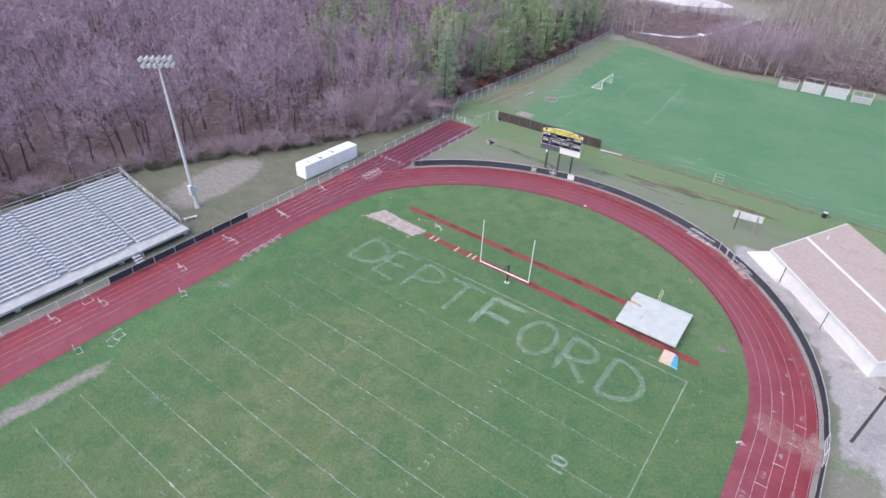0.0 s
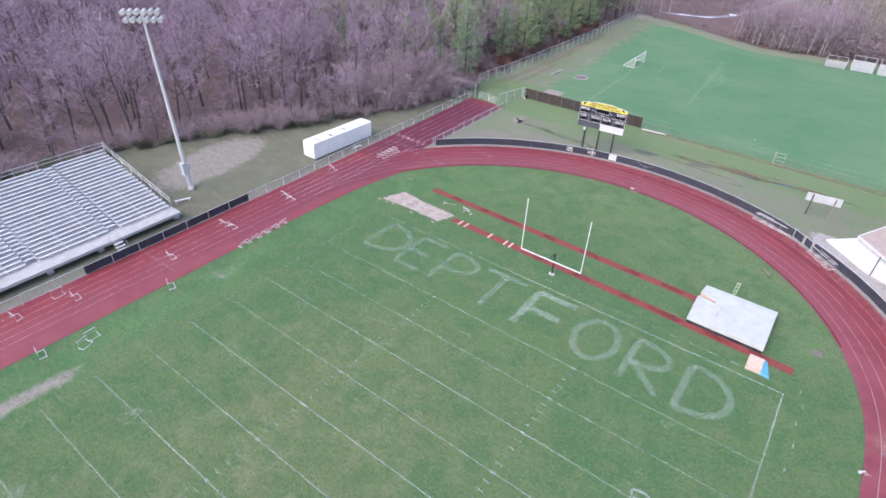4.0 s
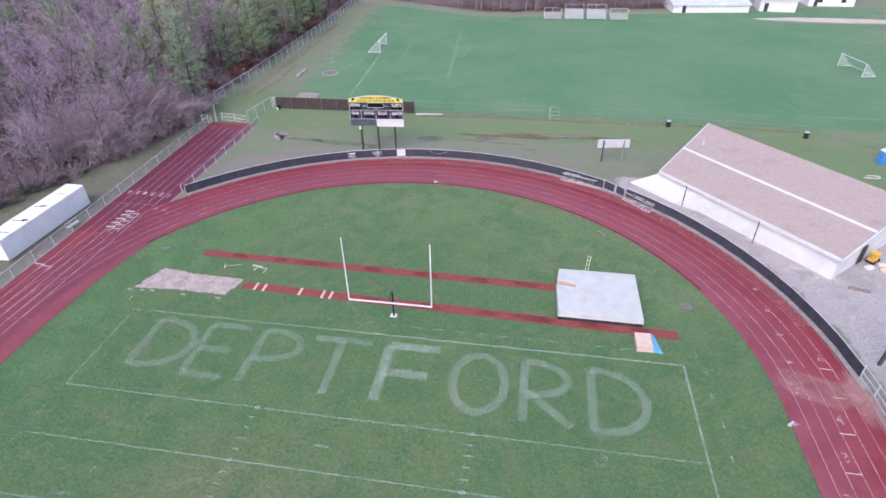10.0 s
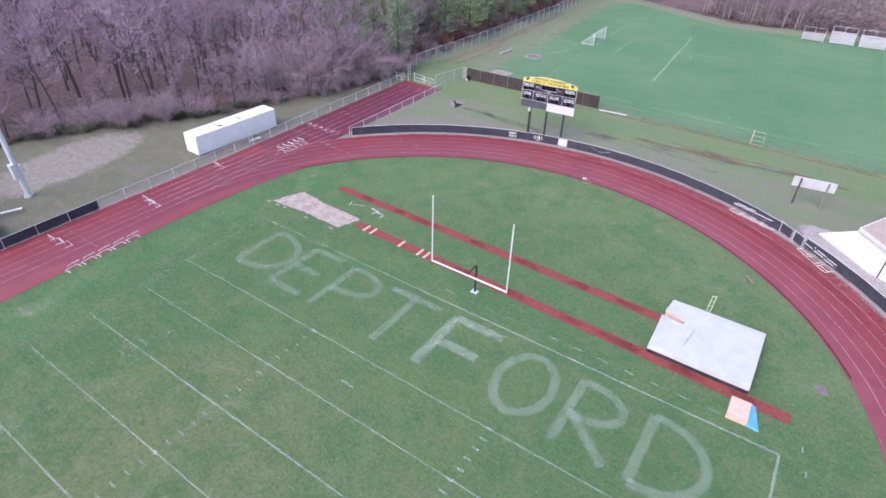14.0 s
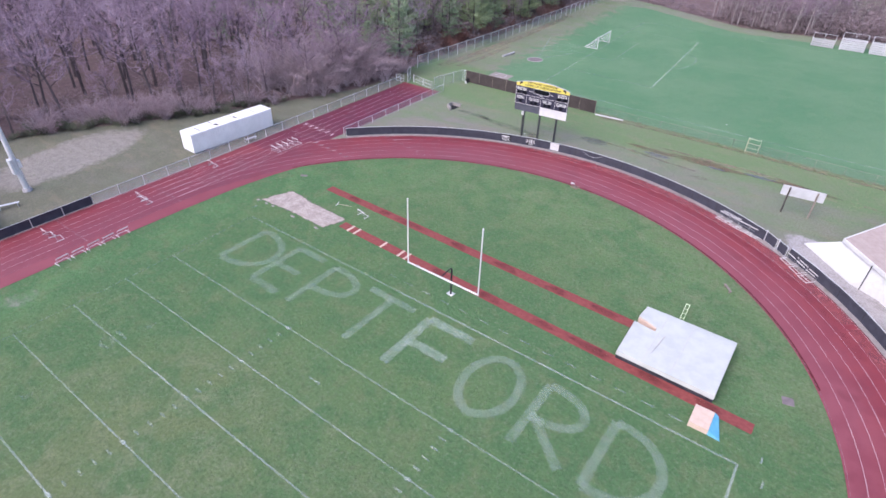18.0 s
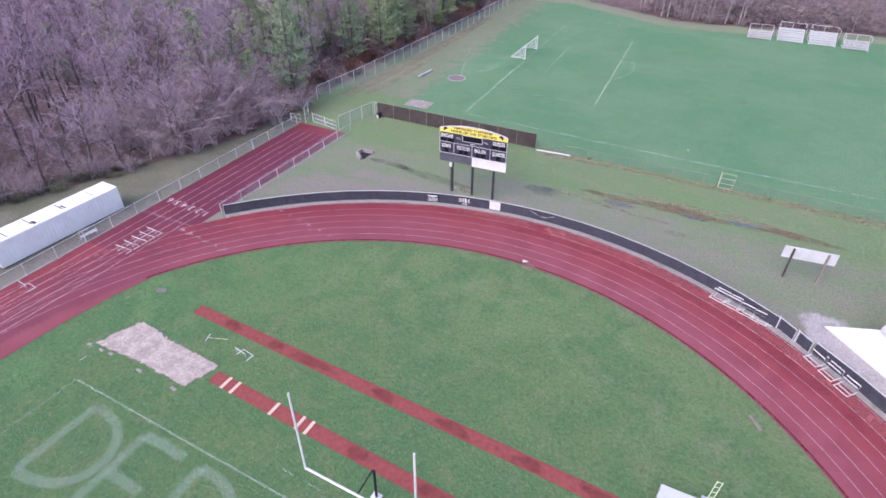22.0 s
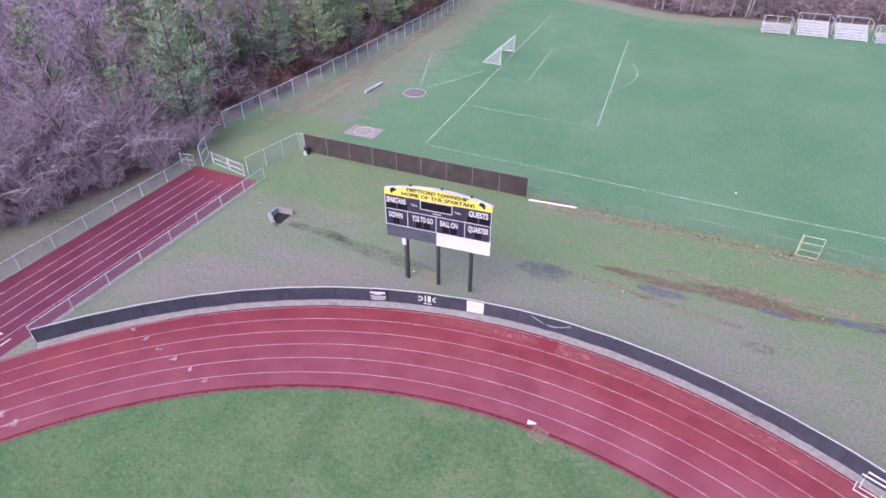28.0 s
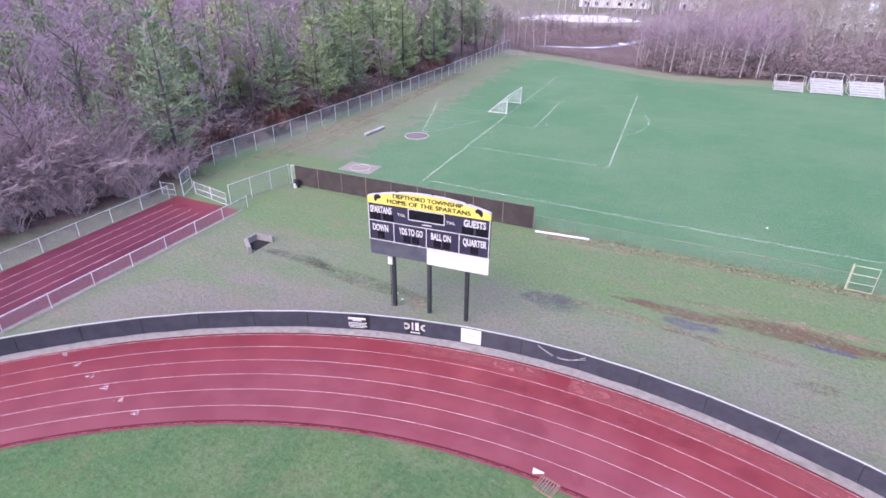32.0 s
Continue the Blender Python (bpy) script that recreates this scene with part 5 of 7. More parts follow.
    g.face((0.26, -0.9, 0.0), (1.1, -0.95, 0.0), (1.1, -0.95, 0.02), (0.26, -0.9, 0.45))
    g.face((1.1, -0.95, 0.0), (0.55, 0.9, 0.0), (0.55, 0.9, 0.3), (1.1, -0.95, 0.02))
    part("blue_wedge", g, MAT["cyan"], w, "light blue vinyl wedge")


athletics()


# ---- storage trailer ----
def trailer():
    s = thing("storage_container", pose(-43.17, 11.25, 0, 0, 0, -1.2), "long white steel storage container with dark stain marks on its roof", "container")
    L, W, H, c = 6.15, 1.18, 2.6, 0.07
    sec = [(-W, 0.12), (W, 0.12), (W, H - c), (W - c, H), (-W + c, H), (-W, H - c)]
    g = Geo()
    for (a, b), (d, e) in zip(sec, sec[1:] + sec[:1]):
        g.face((a, -L, b), (a, L, b), (d, L, e), (d, -L, e))
    g.face(*[(a, -L, b) for a, b in sec])
    g.face(*[(a, L, b) for a, b in reversed(sec)])
    part("body", g, MAT["white_siding"], s)
    for i in range(33):
        y = -L + 0.25 + i * (2 * L - 0.5) / 32
        part("corrugation", Geo().box(W, y - 0.1, 0.3, W + 0.025, y + 0.1, H - c - 0.08), MAT["white_siding"], s)
    for x, y, a, b in ((0.15, -4.6, 0.75, 0.05), (-0.1, -2.3, 0.8, 0.06), (0.55, -2.05, 0.35, 0.16), (-0.1, 0.75, 0.7, 0.06), (0.25, 1.0, 0.45, 0.10), (0.0, 3.6, 0.8, 0.04), (0.1, 3.85, 0.6, 0.04)):
        part("rust_mark", Geo().box(x - a, y - b, H + 0.002, x + a, y + b, H + 0.008), MAT["pole_wood"], s)
    for k in range(-3, 4):
        part("roof_rib", Geo().box(-W + c, k * 1.8 - 0.03, H, W - c, k * 1.8 + 0.03, H + 0.02), MAT["white_siding"], s)
    part("skid", Geo().box(-W + 0.1, -L + 0.1, 0, W - 0.1, L - 0.1, 0.12), MAT["post"], s, "dark under-frame")
    for x in (-0.64, 0.64):
        part("door", Geo().box(x - 0.58, -L - 0.03, 0.25, x + 0.58, -L, H - c - 0.05), MAT["white_siding"], s)


trailer()


# ---- floodlight mast ----
def floodlight():
    s = thing("floodlight_mast", pose(-48.0, -12.0, 0, 0.3, -3.2, 0), "tall galvanised floodlight mast with two rows of lamps", "floodlight")
    part("base", Geo().tube((0, 0, 0), (0, 0, 0.35), 0.5, 0.45, 12), MAT["concrete"], s, "concrete base")
    part("pole", Geo().tube((0, 0, 0.3), (0, 0, 22.8), 0.30, 0.14, 12), MAT["galv"], s)
    part("control_cabinet", Geo().box(-0.35, -0.55, 2.2, 0.35, -0.2, 3.9, 0.03), MAT["galv"], s)
    part("control_cabinet", Geo().box(-0.3, 0.2, 2.8, 0.3, 0.5, 3.6, 0.03), MAT["galv"], s)
    arm = pose(0, 0, 0, 0, 0, 38)
    for z, n in ((22.6, 6), (21.75, 6)):
        a = part("crossarm", Geo().box(-2.15, -0.08, z - 0.08, 2.15, 0.08, z + 0.08), MAT["galv"], s)
        a.matrix_basis = arm
        for i in range(n):
            x = -2.0 + 4.0 * i / (n - 1) + (0.15 if z < 22 else 0)
            lamp = part("lamp_head", Geo().tube((x, -0.15, z + 0.3), (x, -0.68, z + 0.05), 0.13, 0.30, 10), MAT["white"], a, "white conical lamp head")
            part("ballast", Geo().box(x - 0.12, -0.05, z + 0.09, x + 0.12, 0.3, z + 0.45), MAT["galv"], lamp)
    part("cross_brace", Geo().beam((-1.6, 0, 21.6), (-1.6, 0, 22.6), 0.08, 0.08).beam((1.6, 0, 21.6), (1.6, 0, 22.6), 0.08, 0.08), MAT["galv"], s).matrix_basis = arm


floodlight()


# ---- grandstand ----
def grandstand():
    s = thing("grandstand", pose(0, 0, 0), "long aluminium grandstand of bare plank rows on a raised front walkway", "grandstand")
    ya, yb = -17.2, -58.0
    rows, x0, x1, z0, z1 = 21, -43.9, -58.3, 1.25, 4.35
    aisles = (-24.5, -33.2, -41.5, -50.5)
    part("walkway", Geo().box(-44.0, yb, 0.95, -41.9, ya, 1.05), MAT["walkway"], s, "aluminium front walkway")
    part("kick_board", Geo().box(-41.92, yb, 0.72, -41.86, ya, 1.05), MAT["walkway"], s)
    spans = []
    last = ya - 0.3
    for a in aisles:
        spans.append((last, a + 0.65))
        last = a - 0.65
    spans.append((last, yb))
    for i in range(rows):
        f = i / (rows - 1)
        x, z = x0 + (x1 - x0) * f, z0 + (z1 - z0) * f
        # foot and riser planks darker than the seats: the shaded gaps painted in
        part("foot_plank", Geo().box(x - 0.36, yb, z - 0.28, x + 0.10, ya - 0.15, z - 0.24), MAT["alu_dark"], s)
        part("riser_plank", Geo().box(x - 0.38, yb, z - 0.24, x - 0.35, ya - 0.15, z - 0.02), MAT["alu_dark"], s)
        for a, b in spans:
            part("seat_plank", Geo().box(x - 0.16, b, z + 0.10, x + 0.12, a, z + 0.15), MAT["alu"], s)
        for a in aisles:
            if i:
                part("aisle_step", Geo().box(x - 0.25, a - 0.5, z - 0.23, x + 0.05, a + 0.5, z - 0.08), MAT["alu"], s)
    for y in [ya - 0.4 - 3.0 * k for k in range(14)]:
        part("stringer", Geo().beam((x0 + 0.4, y, z0 - 0.35), (x1 - 0.4, y, z1 - 0.35), 0.12, 0.2), MAT["galv"], s)
        for x in (-43, -48, -53, -58):
            zt = z0 - 0.4 + (z1 - z0) * (x - x0) / (x1 - x0)
            part("column", Geo().tube((x, y, 0), (x, y, max(0.6, zt)), 0.07, n=6), MAT["galv"], s)
    for y in (-17.6, -27.0, -32.4, -39.5, -49.0):
        part("pier", Geo().box(-43.2, y - 0.3, 0, -42.3, y + 0.3, 0.95), MAT["concrete"], s, "concrete pier")
    # guard rails
    for k in range(2):
        z = 0.5 + 0.5 * k
        part("end_rail", Geo().tube((x0, ya, z0 + z), (x1 - 0.4, ya, z1 + z), 0.03), MAT["galv"], s)
        part("back_rail", Geo().tube((x1 - 0.5, ya, z1 + z), (x1 - 0.5, yb, z1 + z), 0.03), MAT["galv"], s)
    for i in range(8):
        f = i / 7
        x, z = x0 + (x1 - x0 - 0.4) * f, z0 + (z1 - z0) * f
        part("rail_post", Geo().tube((x, ya, z - 0.3), (x, ya, z + 1.0), 0.03), MAT["galv"], s)
    for i in range(16):
        y = ya + (yb - ya) * i / 15
        part("rail_post", Geo().tube((x1 - 0.5, y, z1 - 0.3), (x1 - 0.5, y, z1 + 1.0), 0.03), MAT["galv"], s)
    for y in (-25.3, -44.5):
        st = part("stair", Geo().box(-41.8, y - 0.55, 0.62, -41.45, y + 0.55, 0.68).box(-41.45, y - 0.55, 0.34, -41.1, y + 0.55, 0.40).box(-41.1, y - 0.55, 0.1, -40.75, y + 0.55, 0.16), MAT["alu"], s, "short aluminium stair")
        for d in (-0.58, 0.58):
            part("handrail", Geo().pipe([(-40.7, y + d, 0), (-40.7, y + d, 0.95), (-41.9, y + d, 1.9), (-41.9, y + d, 0.95)], 0.025), MAT["galv"], st)


grandstand()


# ---- hurdles ----
def hurdle_proto():
    h = thing("hurdle", pose(0, 0, 0), "white steel hurdle with a plain white board on the track", "hurdle", "track hurdles")
    W = 0.55
    part("board", Geo().box(-W - 0.02, -0.02, 0.66, W + 0.02, 0.02, 0.75, 0.01), MAT["white"], h, "white board")
    for s in (-1, 1):
        part("upright", Geo().tube((s * W, 0, 0.06), (s * W, 0, 0.68), 0.014, n=5), MAT["alu_dark"], h)
        part("foot", Geo().box(s * W - 0.024, -0.62, 0, s * W + 0.024, 0.06, 0.05), MAT["white"], h)
    part("base_bar", Geo().box(-W, -0.61, 0.01, W, -0.57, 0.05), MAT["white"], h)
    part("brace", Geo().tube((-W, 0, 0.38), (W, 0, 0.38), 0.010, n=4), MAT["alu_dark"], h)
    return h


HURDLE = hurdle_proto()
first_hurdle = [True]


def put_hurdle(x, y, a, tip=0, z=0.05):
    m = pose(x, y, z, tip, 0, a)
    if first_hurdle[0]:
        HURDLE.matrix_basis = m
        first_hurdle[0] = False
    else:
        copy_thing(HURDLE, m)


def hurdles():
    rnd = random.Random(8)
    for x, y in ((-36.75, -5.35), (-35.5, -5.5), (-35.55, -14.65), (-36.8, -14.95), (-35.4, -22.9), (-36.3, -32.9), (-37.5, -37.9), (-37.6, 4.3)):
        put_hurdle(x, y, 180 + rnd.uniform(-6, 6))
    for k in range(5):
        put_hurdle(-31.0 - 0.06 * k, -15.9 + 1.45 * k, 277 + rnd.uniform(-5, 5), z=0.03)
    for k in range(5):
        put_hurdle(-35.0 + 0.02 * k, 11.9 + 0.85 * k, 182 + rnd.uniform(-2, 2))
    for x, y, a in ((-38.3, -33.6, 92), (-30.8, -25.8, 160), (-29.6, -34.4, 95), (-29.0, -35.4, 110), (-30.6, -38.6, 170)):
        put_hurdle(x, y, a, z=0.03)
    put_hurdle(-15.4, 7.2, 172, z=0.0)
    for k in range(4):
        f = k / 3
        put_hurdle(15.7 + 3.4 * f, 31.75 - 1.35 * f, -22 + 4 * f, z=0.03)
        put_hurdle(16.0 + 3.5 * f, 32.0 - 1.4 * f, -22 + 6 * f, z=0.03)
    for k in range(3):
        f = k / 2
        put_hurdle(23.0 + 1.9 * f, 27.35 - 2.1 * f, -46 + 3 * f, z=0.03)
        put_hurdle(23.25 + 1.9 * f, 27.65 - 2.1 * f, -45 + 2 * f, z=0.03)


hurdles()


def small_field_things():
    # rake and frame beside the sand
    k = thing("rake", pose(-19.2, 7.5, 0.03, 0, 0, 20), "pale wooden sand rake lying on the grass", "rake")
    part("handle", Geo().tube((0, 0, 0.02), (1.6, 0, 0.02), 0.02), MAT["tan"], k)
    part("head", Geo().box(-0.06, -0.4, 0, 0.0, 0.4, 0.05), MAT["white"], k)
    d = thing("drain_cover", pose(-27.2, 9.8, 0.0, 0, 0, 30), "small dull grey drain cover set in the turf", "drain cover")
    part("slab", Geo().box(-0.4, -0.22, 0, 0.4, 0.22, 0.03), MAT["ring"], d)
    d = thing("drain_grate", pose(-0.3, 28.05, 0.0, 0, 0, -15), "dull brown drain grate beside the inner edge of the track", "drain grate")
    part("frame", Geo().box(-0.45, -0.4, 0, 0.45, -0.34, 0.05).box(-0.45, 0.34, 0, 0.45, 0.4, 0.05).box(-0.45, -0.34, 0, -0.39, 0.34, 0.05).box(0.39, -0.34, 0, 0.45, 0.34, 0.05), MAT["rust"], d)
    for i in range(6):
        part("grate_bar", Geo().box(-0.34 + i * 0.13, -0.34, 0.01, -0.29 + i * 0.13, 0.34, 0.045), MAT["wood"], d)
    c = thing("marker_cone", pose(-0.85, 28.5, 0.03), "small white marker lying beside the inner lane", "marker")
    part("body", Geo().tube((-0.2, 0, 0.1), (0.28, 0.05, 0.14), 0.14, 0.03, 8), MAT["white"], c)
    c = thing("marker_cone", pose(30.9, -4.9, 0.03, 0, 0, 40), "small white marker lying beside the inner lane", "marker")
    part("body", Geo().tube((-0.25, 0, 0.1), (0.3, 0.05, 0.14), 0.14, 0.03, 8), MAT["white"], c)
    b = thing("timber_bench", pose(19.25, 18.75, 0, 0, 0, -52), "low weathered timber bench on the infield grass", "bench")
    part("plank", Geo().box(-0.6, -0.1, 0.22, 0.6, 0.1, 0.27), MAT["wood"], b)
    for x in (-0.45, 0.45):
        part("leg", Geo().box(x - 0.04, -0.09, 0, x + 0.04, 0.09, 0.22), MAT["wood"], b)
    p = thing("drain_cover", pose(26.1, 7.8, 0.0, 0, 0, 15), "dull grey-brown square drain cover set in the turf", "drain cover")
    part("slab", Geo().box(-0.4, -0.4, 0, 0.4, 0.4, 0.04, 0.02), MAT["ring"], p)
    # throwing circles, bench and log by the pitch
    s = thing("shot_circle", pose(-29.3, 58.4, 0), "round pinkish concrete shot-put circle in the grass", "throwing circle")
    part("slab", Geo().box(-1.9, -1.35, 0, 1.9, 1.35, 0.03), MAT["pad"], s)
    part("rim", Geo().pipe([(1.07 * math.cos(a * 0.35), 1.07 * math.sin(a * 0.35), 0.04) for a in range(19)], 0.02, 4), MAT["galv"], s)
    s = thing("discus_circle", pose(-29.5, 71.5, 0), "round dull purple-grey discus circle with a pale rim", "throwing circle")
    part("slab", Geo().disc(0, 0, 0.03, 1.45, 1.45, 28, 0.03, 5), MAT["ring"], s)
    part("rim", Geo().pipe([(1.48 * math.cos(a * 0.35), 1.48 * math.sin(a * 0.35), 0.03) for a in range(19)], 0.04, 4), MAT["concrete"], s)
    lg = thing("log_bench", pose(-35.0, 70.6, 0, 0, 0, 85), "long pale log lying in the rough grass", "log")
    part("log", Geo().tube((-2.0, 0, 0.2), (2.0, 0.1, 0.2), 0.2, 0.18, 8), MAT["concrete"], lg)
    pl = thing("white_pole", pose(-8.1, 51.6, 0.0, 0, 0, 6), "long white pole lying beside the pitch fence", "pole")
    part("pole", Geo().tube((0, 0, 0.12), (4.3, 0, 0.12), 0.1, 0.1, 8), MAT["white"], pl)
    bn = thing("litter_bin", pose(-31.7, 51.1, 0), "small dark bin with a white bag by the brown screen", "bin")
    part("drum", Geo().tube((0, 0, 0), (0, 0, 0.75), 0.26, 0.28, 10), MAT["rubber"], bn)
    part("bag", Geo().tube((-0.05, -0.2, 0.0), (-0.05, -0.35, 0.4), 0.2, 0.12, 8), MAT["white"], bn)
    for x, y in ((31.5, 51.6), (50.5, 49.6)):
        o = thing("litter_barrel", pose(x, y, 0), "dark barrel with a pale liner by the pitch fence", "bin", "pitch barrels")
        part("drum", Geo().tube((0, 0, 0), (0, 0, 0.9), 0.34, 0.34, 10), MAT["rubber"], o)
        part("liner", Geo().tube((0, 0, 0.86), (0, 0, 0.96), 0.36, 0.33, 10), MAT["concrete"], o)
    # concrete culvert mouth
    c = thing("culvert_mouth", pose(-26.6, 39.6, 0, 0, 0, 0), "pale U-shaped concrete culvert mouth with a dark opening", "culvert")
    part("back_wall", Geo().box(-0.9, -0.15, 0, -0.7, 1.1, 0.55, 0.03), MAT["kerb"], c)
    part("wing_wall", Geo().beam((-0.85, 1.05, 0.27), (0.7, 1.25, 0.25), 0.2, 0.5), MAT["kerb"], c)
    part("wing_wall", Geo().beam((-0.8, -0.05, 0.27), (0.35, -0.95, 0.25), 0.28, 0.5), MAT["kerb"], c)
    # black sheet in place of the shade inside the opening
    part("floor_slab", Geo().box(-0.7, -0.4, 0.0, 0.5, 1.1, 0.03), MAT["rubber"], c, "near-black slab standing in for the shaded culvert interior")
    structure("wet_gully", soft_shape("wet_gully", ((-22.2, 39.6), (3.4, 0.8), 0.012, 3, -0.05)), worn_paint("dark_wet_soil", (0.07, 0.066, 0.06), 0.30, 0.66, 0.42, 0.5, 3.0, True), "dark wet gully in the grass below the culvert")
    # the slate-blue base colour paints the sky's reflection onto the puddles
    wetfilm = worn_paint("puddle_sky_tint", (0.15, 0.138, 0.195), 0.18, 0.66, 0.62, 0.6, 2.0, True)
    wetfilm.node_tree.nodes["Principled BSDF"].inputs["Roughness"].default_value = 0.22
    wet = worn_paint("wet_soil_film", (0.10, 0.10, 0.135), 0.36, 0.64, 0.55, 0.5, 7.0, True)
    rust = worn_paint("rusty_mud", (0.20, 0.098, 0.078), 0.24, 0.70, 0.70, 0.45, 2.5, True)
    straw = worn_paint("straw_thatch", (0.33, 0.25, 0.18), 0.34, 0.68, 0.7, 0.6, 4.0, True)
    structure("wet_gully", soft_shape("wet_gully", ((-16.5, 39.0), (5.5, 0.9), 0.011, 23, -0.1)), worn_paint("soggy_dark_grass", (0.10, 0.112, 0.070), 0.30, 0.68, 0.40, 0.5, 5.0, True), "soggy dark grass running out from the culvert")
    structure("bare_patch", soft_shape("bare_patch", ((-11.7, 38.3), (1.1, 0.8), 0.011, 24, 0.0)), straw, "small bare patch of soil under the scoreboard")
    structure("wet_patch", soft_shape("wet_patch", ((-4.0, 42.2), (2.7, 1.15), 0.013, 6, 0.0)), wet, "dark wet patch of soil in the grass")
    structure("puddle", soft_shape("puddle", ((4.3, 43.3), (1.9, 0.62), 0.016, 7, 0.05)), wetfilm, "rain puddle in a muddy swale, sky reflection put into its slate colour")
    structure("puddle", soft_shape("puddle", ((16.8, 45.2), (1.9, 0.55), 0.016, 8, 0.0)), wetfilm, "rain puddle in a muddy swale, sky reflection put into its slate colour")
    structure("puddle", soft_shape("puddle", ((11.8, 44.2), (1.5, 0.35), 0.016, 12, 0.0)), wetfilm, "rain puddle in a muddy swale, sky reflection put into its slate colour")
    structure("muddy_swale", soft_shape("muddy_swale", ((10.6, 44.9), (5.4, 1.1), 0.012, 9, 0.02)), rust, "rust-brown mud in a shallow swale")
    structure("muddy_swale", soft_shape("muddy_swale", ((21.5, 45.4), (5.0, 0.7), 0.012, 10, 0.0)), rust, "rust-brown mud in a shallow swale")
    structure("muddy_swale", soft_shape("muddy_swale", ((3.2, 44.5), (4.6, 0.6), 0.011, 19, 0.0)), rust, "rust-brown mud in a shallow swale")
    structure("straw_band", soft_shape("straw_band", ((1.0, 42.6), (4.8, 0.5), 0.011, 11, -0.05)), straw, "band of straw-coloured dead grass")
    structure("straw_band", soft_shape("straw_band", ((6.6, 42.0), (4.0, 0.4), 0.011, 21, -0.08)), straw, "band of straw-coloured dead grass")
    structure("straw_band", soft_shape("straw_band", ((12.5, 46.2), (9.0, 0.6), 0.011, 13, 0.01)), straw, "band of straw-coloured dead grass")
    structure("straw_band", soft_shape("straw_band", ([(-7, 51.3), (4, 51.8), (14, 51.9), (30, 51.6)], 0.8, 0.011)), straw, "band of straw-coloured dead grass under the pitch fence")
    structure("straw_band", soft_shape("straw_band", ([(-41.2, 56.0), (-40.6, 64), (-40.3, 74), (-40.4, 86), (-40.9, 98), (-41.6, 112)], 1.9, 0.014)), straw, "worn straw-coloured strip along the boundary fence")
    structure("straw_band", soft_shape("straw_band", ([(-38.6, 58.0), (-38.0, 66), (-38.4, 76)], 1.2, 0.014)), straw, "worn straw-coloured strip in the rough grass")
    structure("rubble_patch", soft_shape("rubble_patch", ((10.8, 40.2), (1.2, 0.6), 0.012, 14, 0.0)), worn_paint("thin_reddish_rubble", (0.21, 0.13, 0.11), 0.36, 0.72, 0.55, 1.2, 5.0, True), "small patch of reddish rubble in the grass")
    u = thing("access_ladder", pose(-40.3, 12.2, 0, 0, 0, 86), "small grey metal frame standing by the chain-link fence", "frame")
    part("side_rail", Geo().pipe([(-0.8, 0, 0), (-0.8, 0, 0.9), (0.8, 0, 0.9), (0.8, 0, 0)], 0.03), MAT["galv"], u)
    part("shelf", Geo().box(-0.8, -0.4, 0.42, 0.8, 0.05, 0.46), MAT["galv"], u)
    u = thing("low_bench", pose(-45.5, -14.8, 0, 0, 0, 70), "small aluminium bench by the grandstand", "bench")
    part("plank", Geo().box(-1.0, -0.15, 0.42, 1.0, 0.15, 0.46), MAT["alu"], u)
    for x in (-0.8, 0.8):
        part("leg", Geo().box(x - 0.03, -0.15, 0, x + 0.03, 0.15, 0.42), MAT["galv"], u)


small_field_things()


# ---- cable on the fence, scraps, stones by the pit ----
def scraps():
    c = thing("fence_cable", pose(0, 0, 0), "loose grey cable looped along the black track fence", "cable")
    for dz in (0.0, -0.14):
        pts = []
        for k in range(13):
            f = k / 12
            a = radians(93.2 - 3.9 * f)
            pts.append((FX + (R_FENCE - 0.13) * math.cos(a), FY + (R_FENCE - 0.13) * math.sin(a), 1.0 + dz * f - (0.55 + dz) * math.sin(math.pi * f)))
        part("cable_run", Geo().pipe(pts, 0.014, 5), MAT["alu_dark"], c)
    r = random.Random(8)
    for x, y in ((-12.9, 38.1), (-13.6, 38.6), (9.0, 61.0), (-16.5, 84.0)):
        o = thing("litter_scrap", pose(x, y, 0.0, 0, 0, r.uniform(0, 180)), "small white scrap of litter lying on the grass", "litter", "litter on the grass")
        part("scrap", Geo().box(-0.08, -0.06, 0, 0.08, 0.06, 0.06, 0.02), MAT["white"], o)
    for k in (0, 1, 2, 5, 8):
        x = -26.6 + 1.15 * k + r.uniform(-0.2, 0.2)
        o = thing("edging_block", pose(x, 2.75 + r.uniform(-0.1, 0.1), 0, 0, 0, r.uniform(-12, 12)), "pale broken edging block half sunk beside the sand pit", "block", "pit edging blocks")
        part("block", Geo().box(-r.uniform(0.15, 0.32), -0.12, 0, 0.22, 0.10, 0.05, 0.02), MAT["kerb"], o)


scraps()


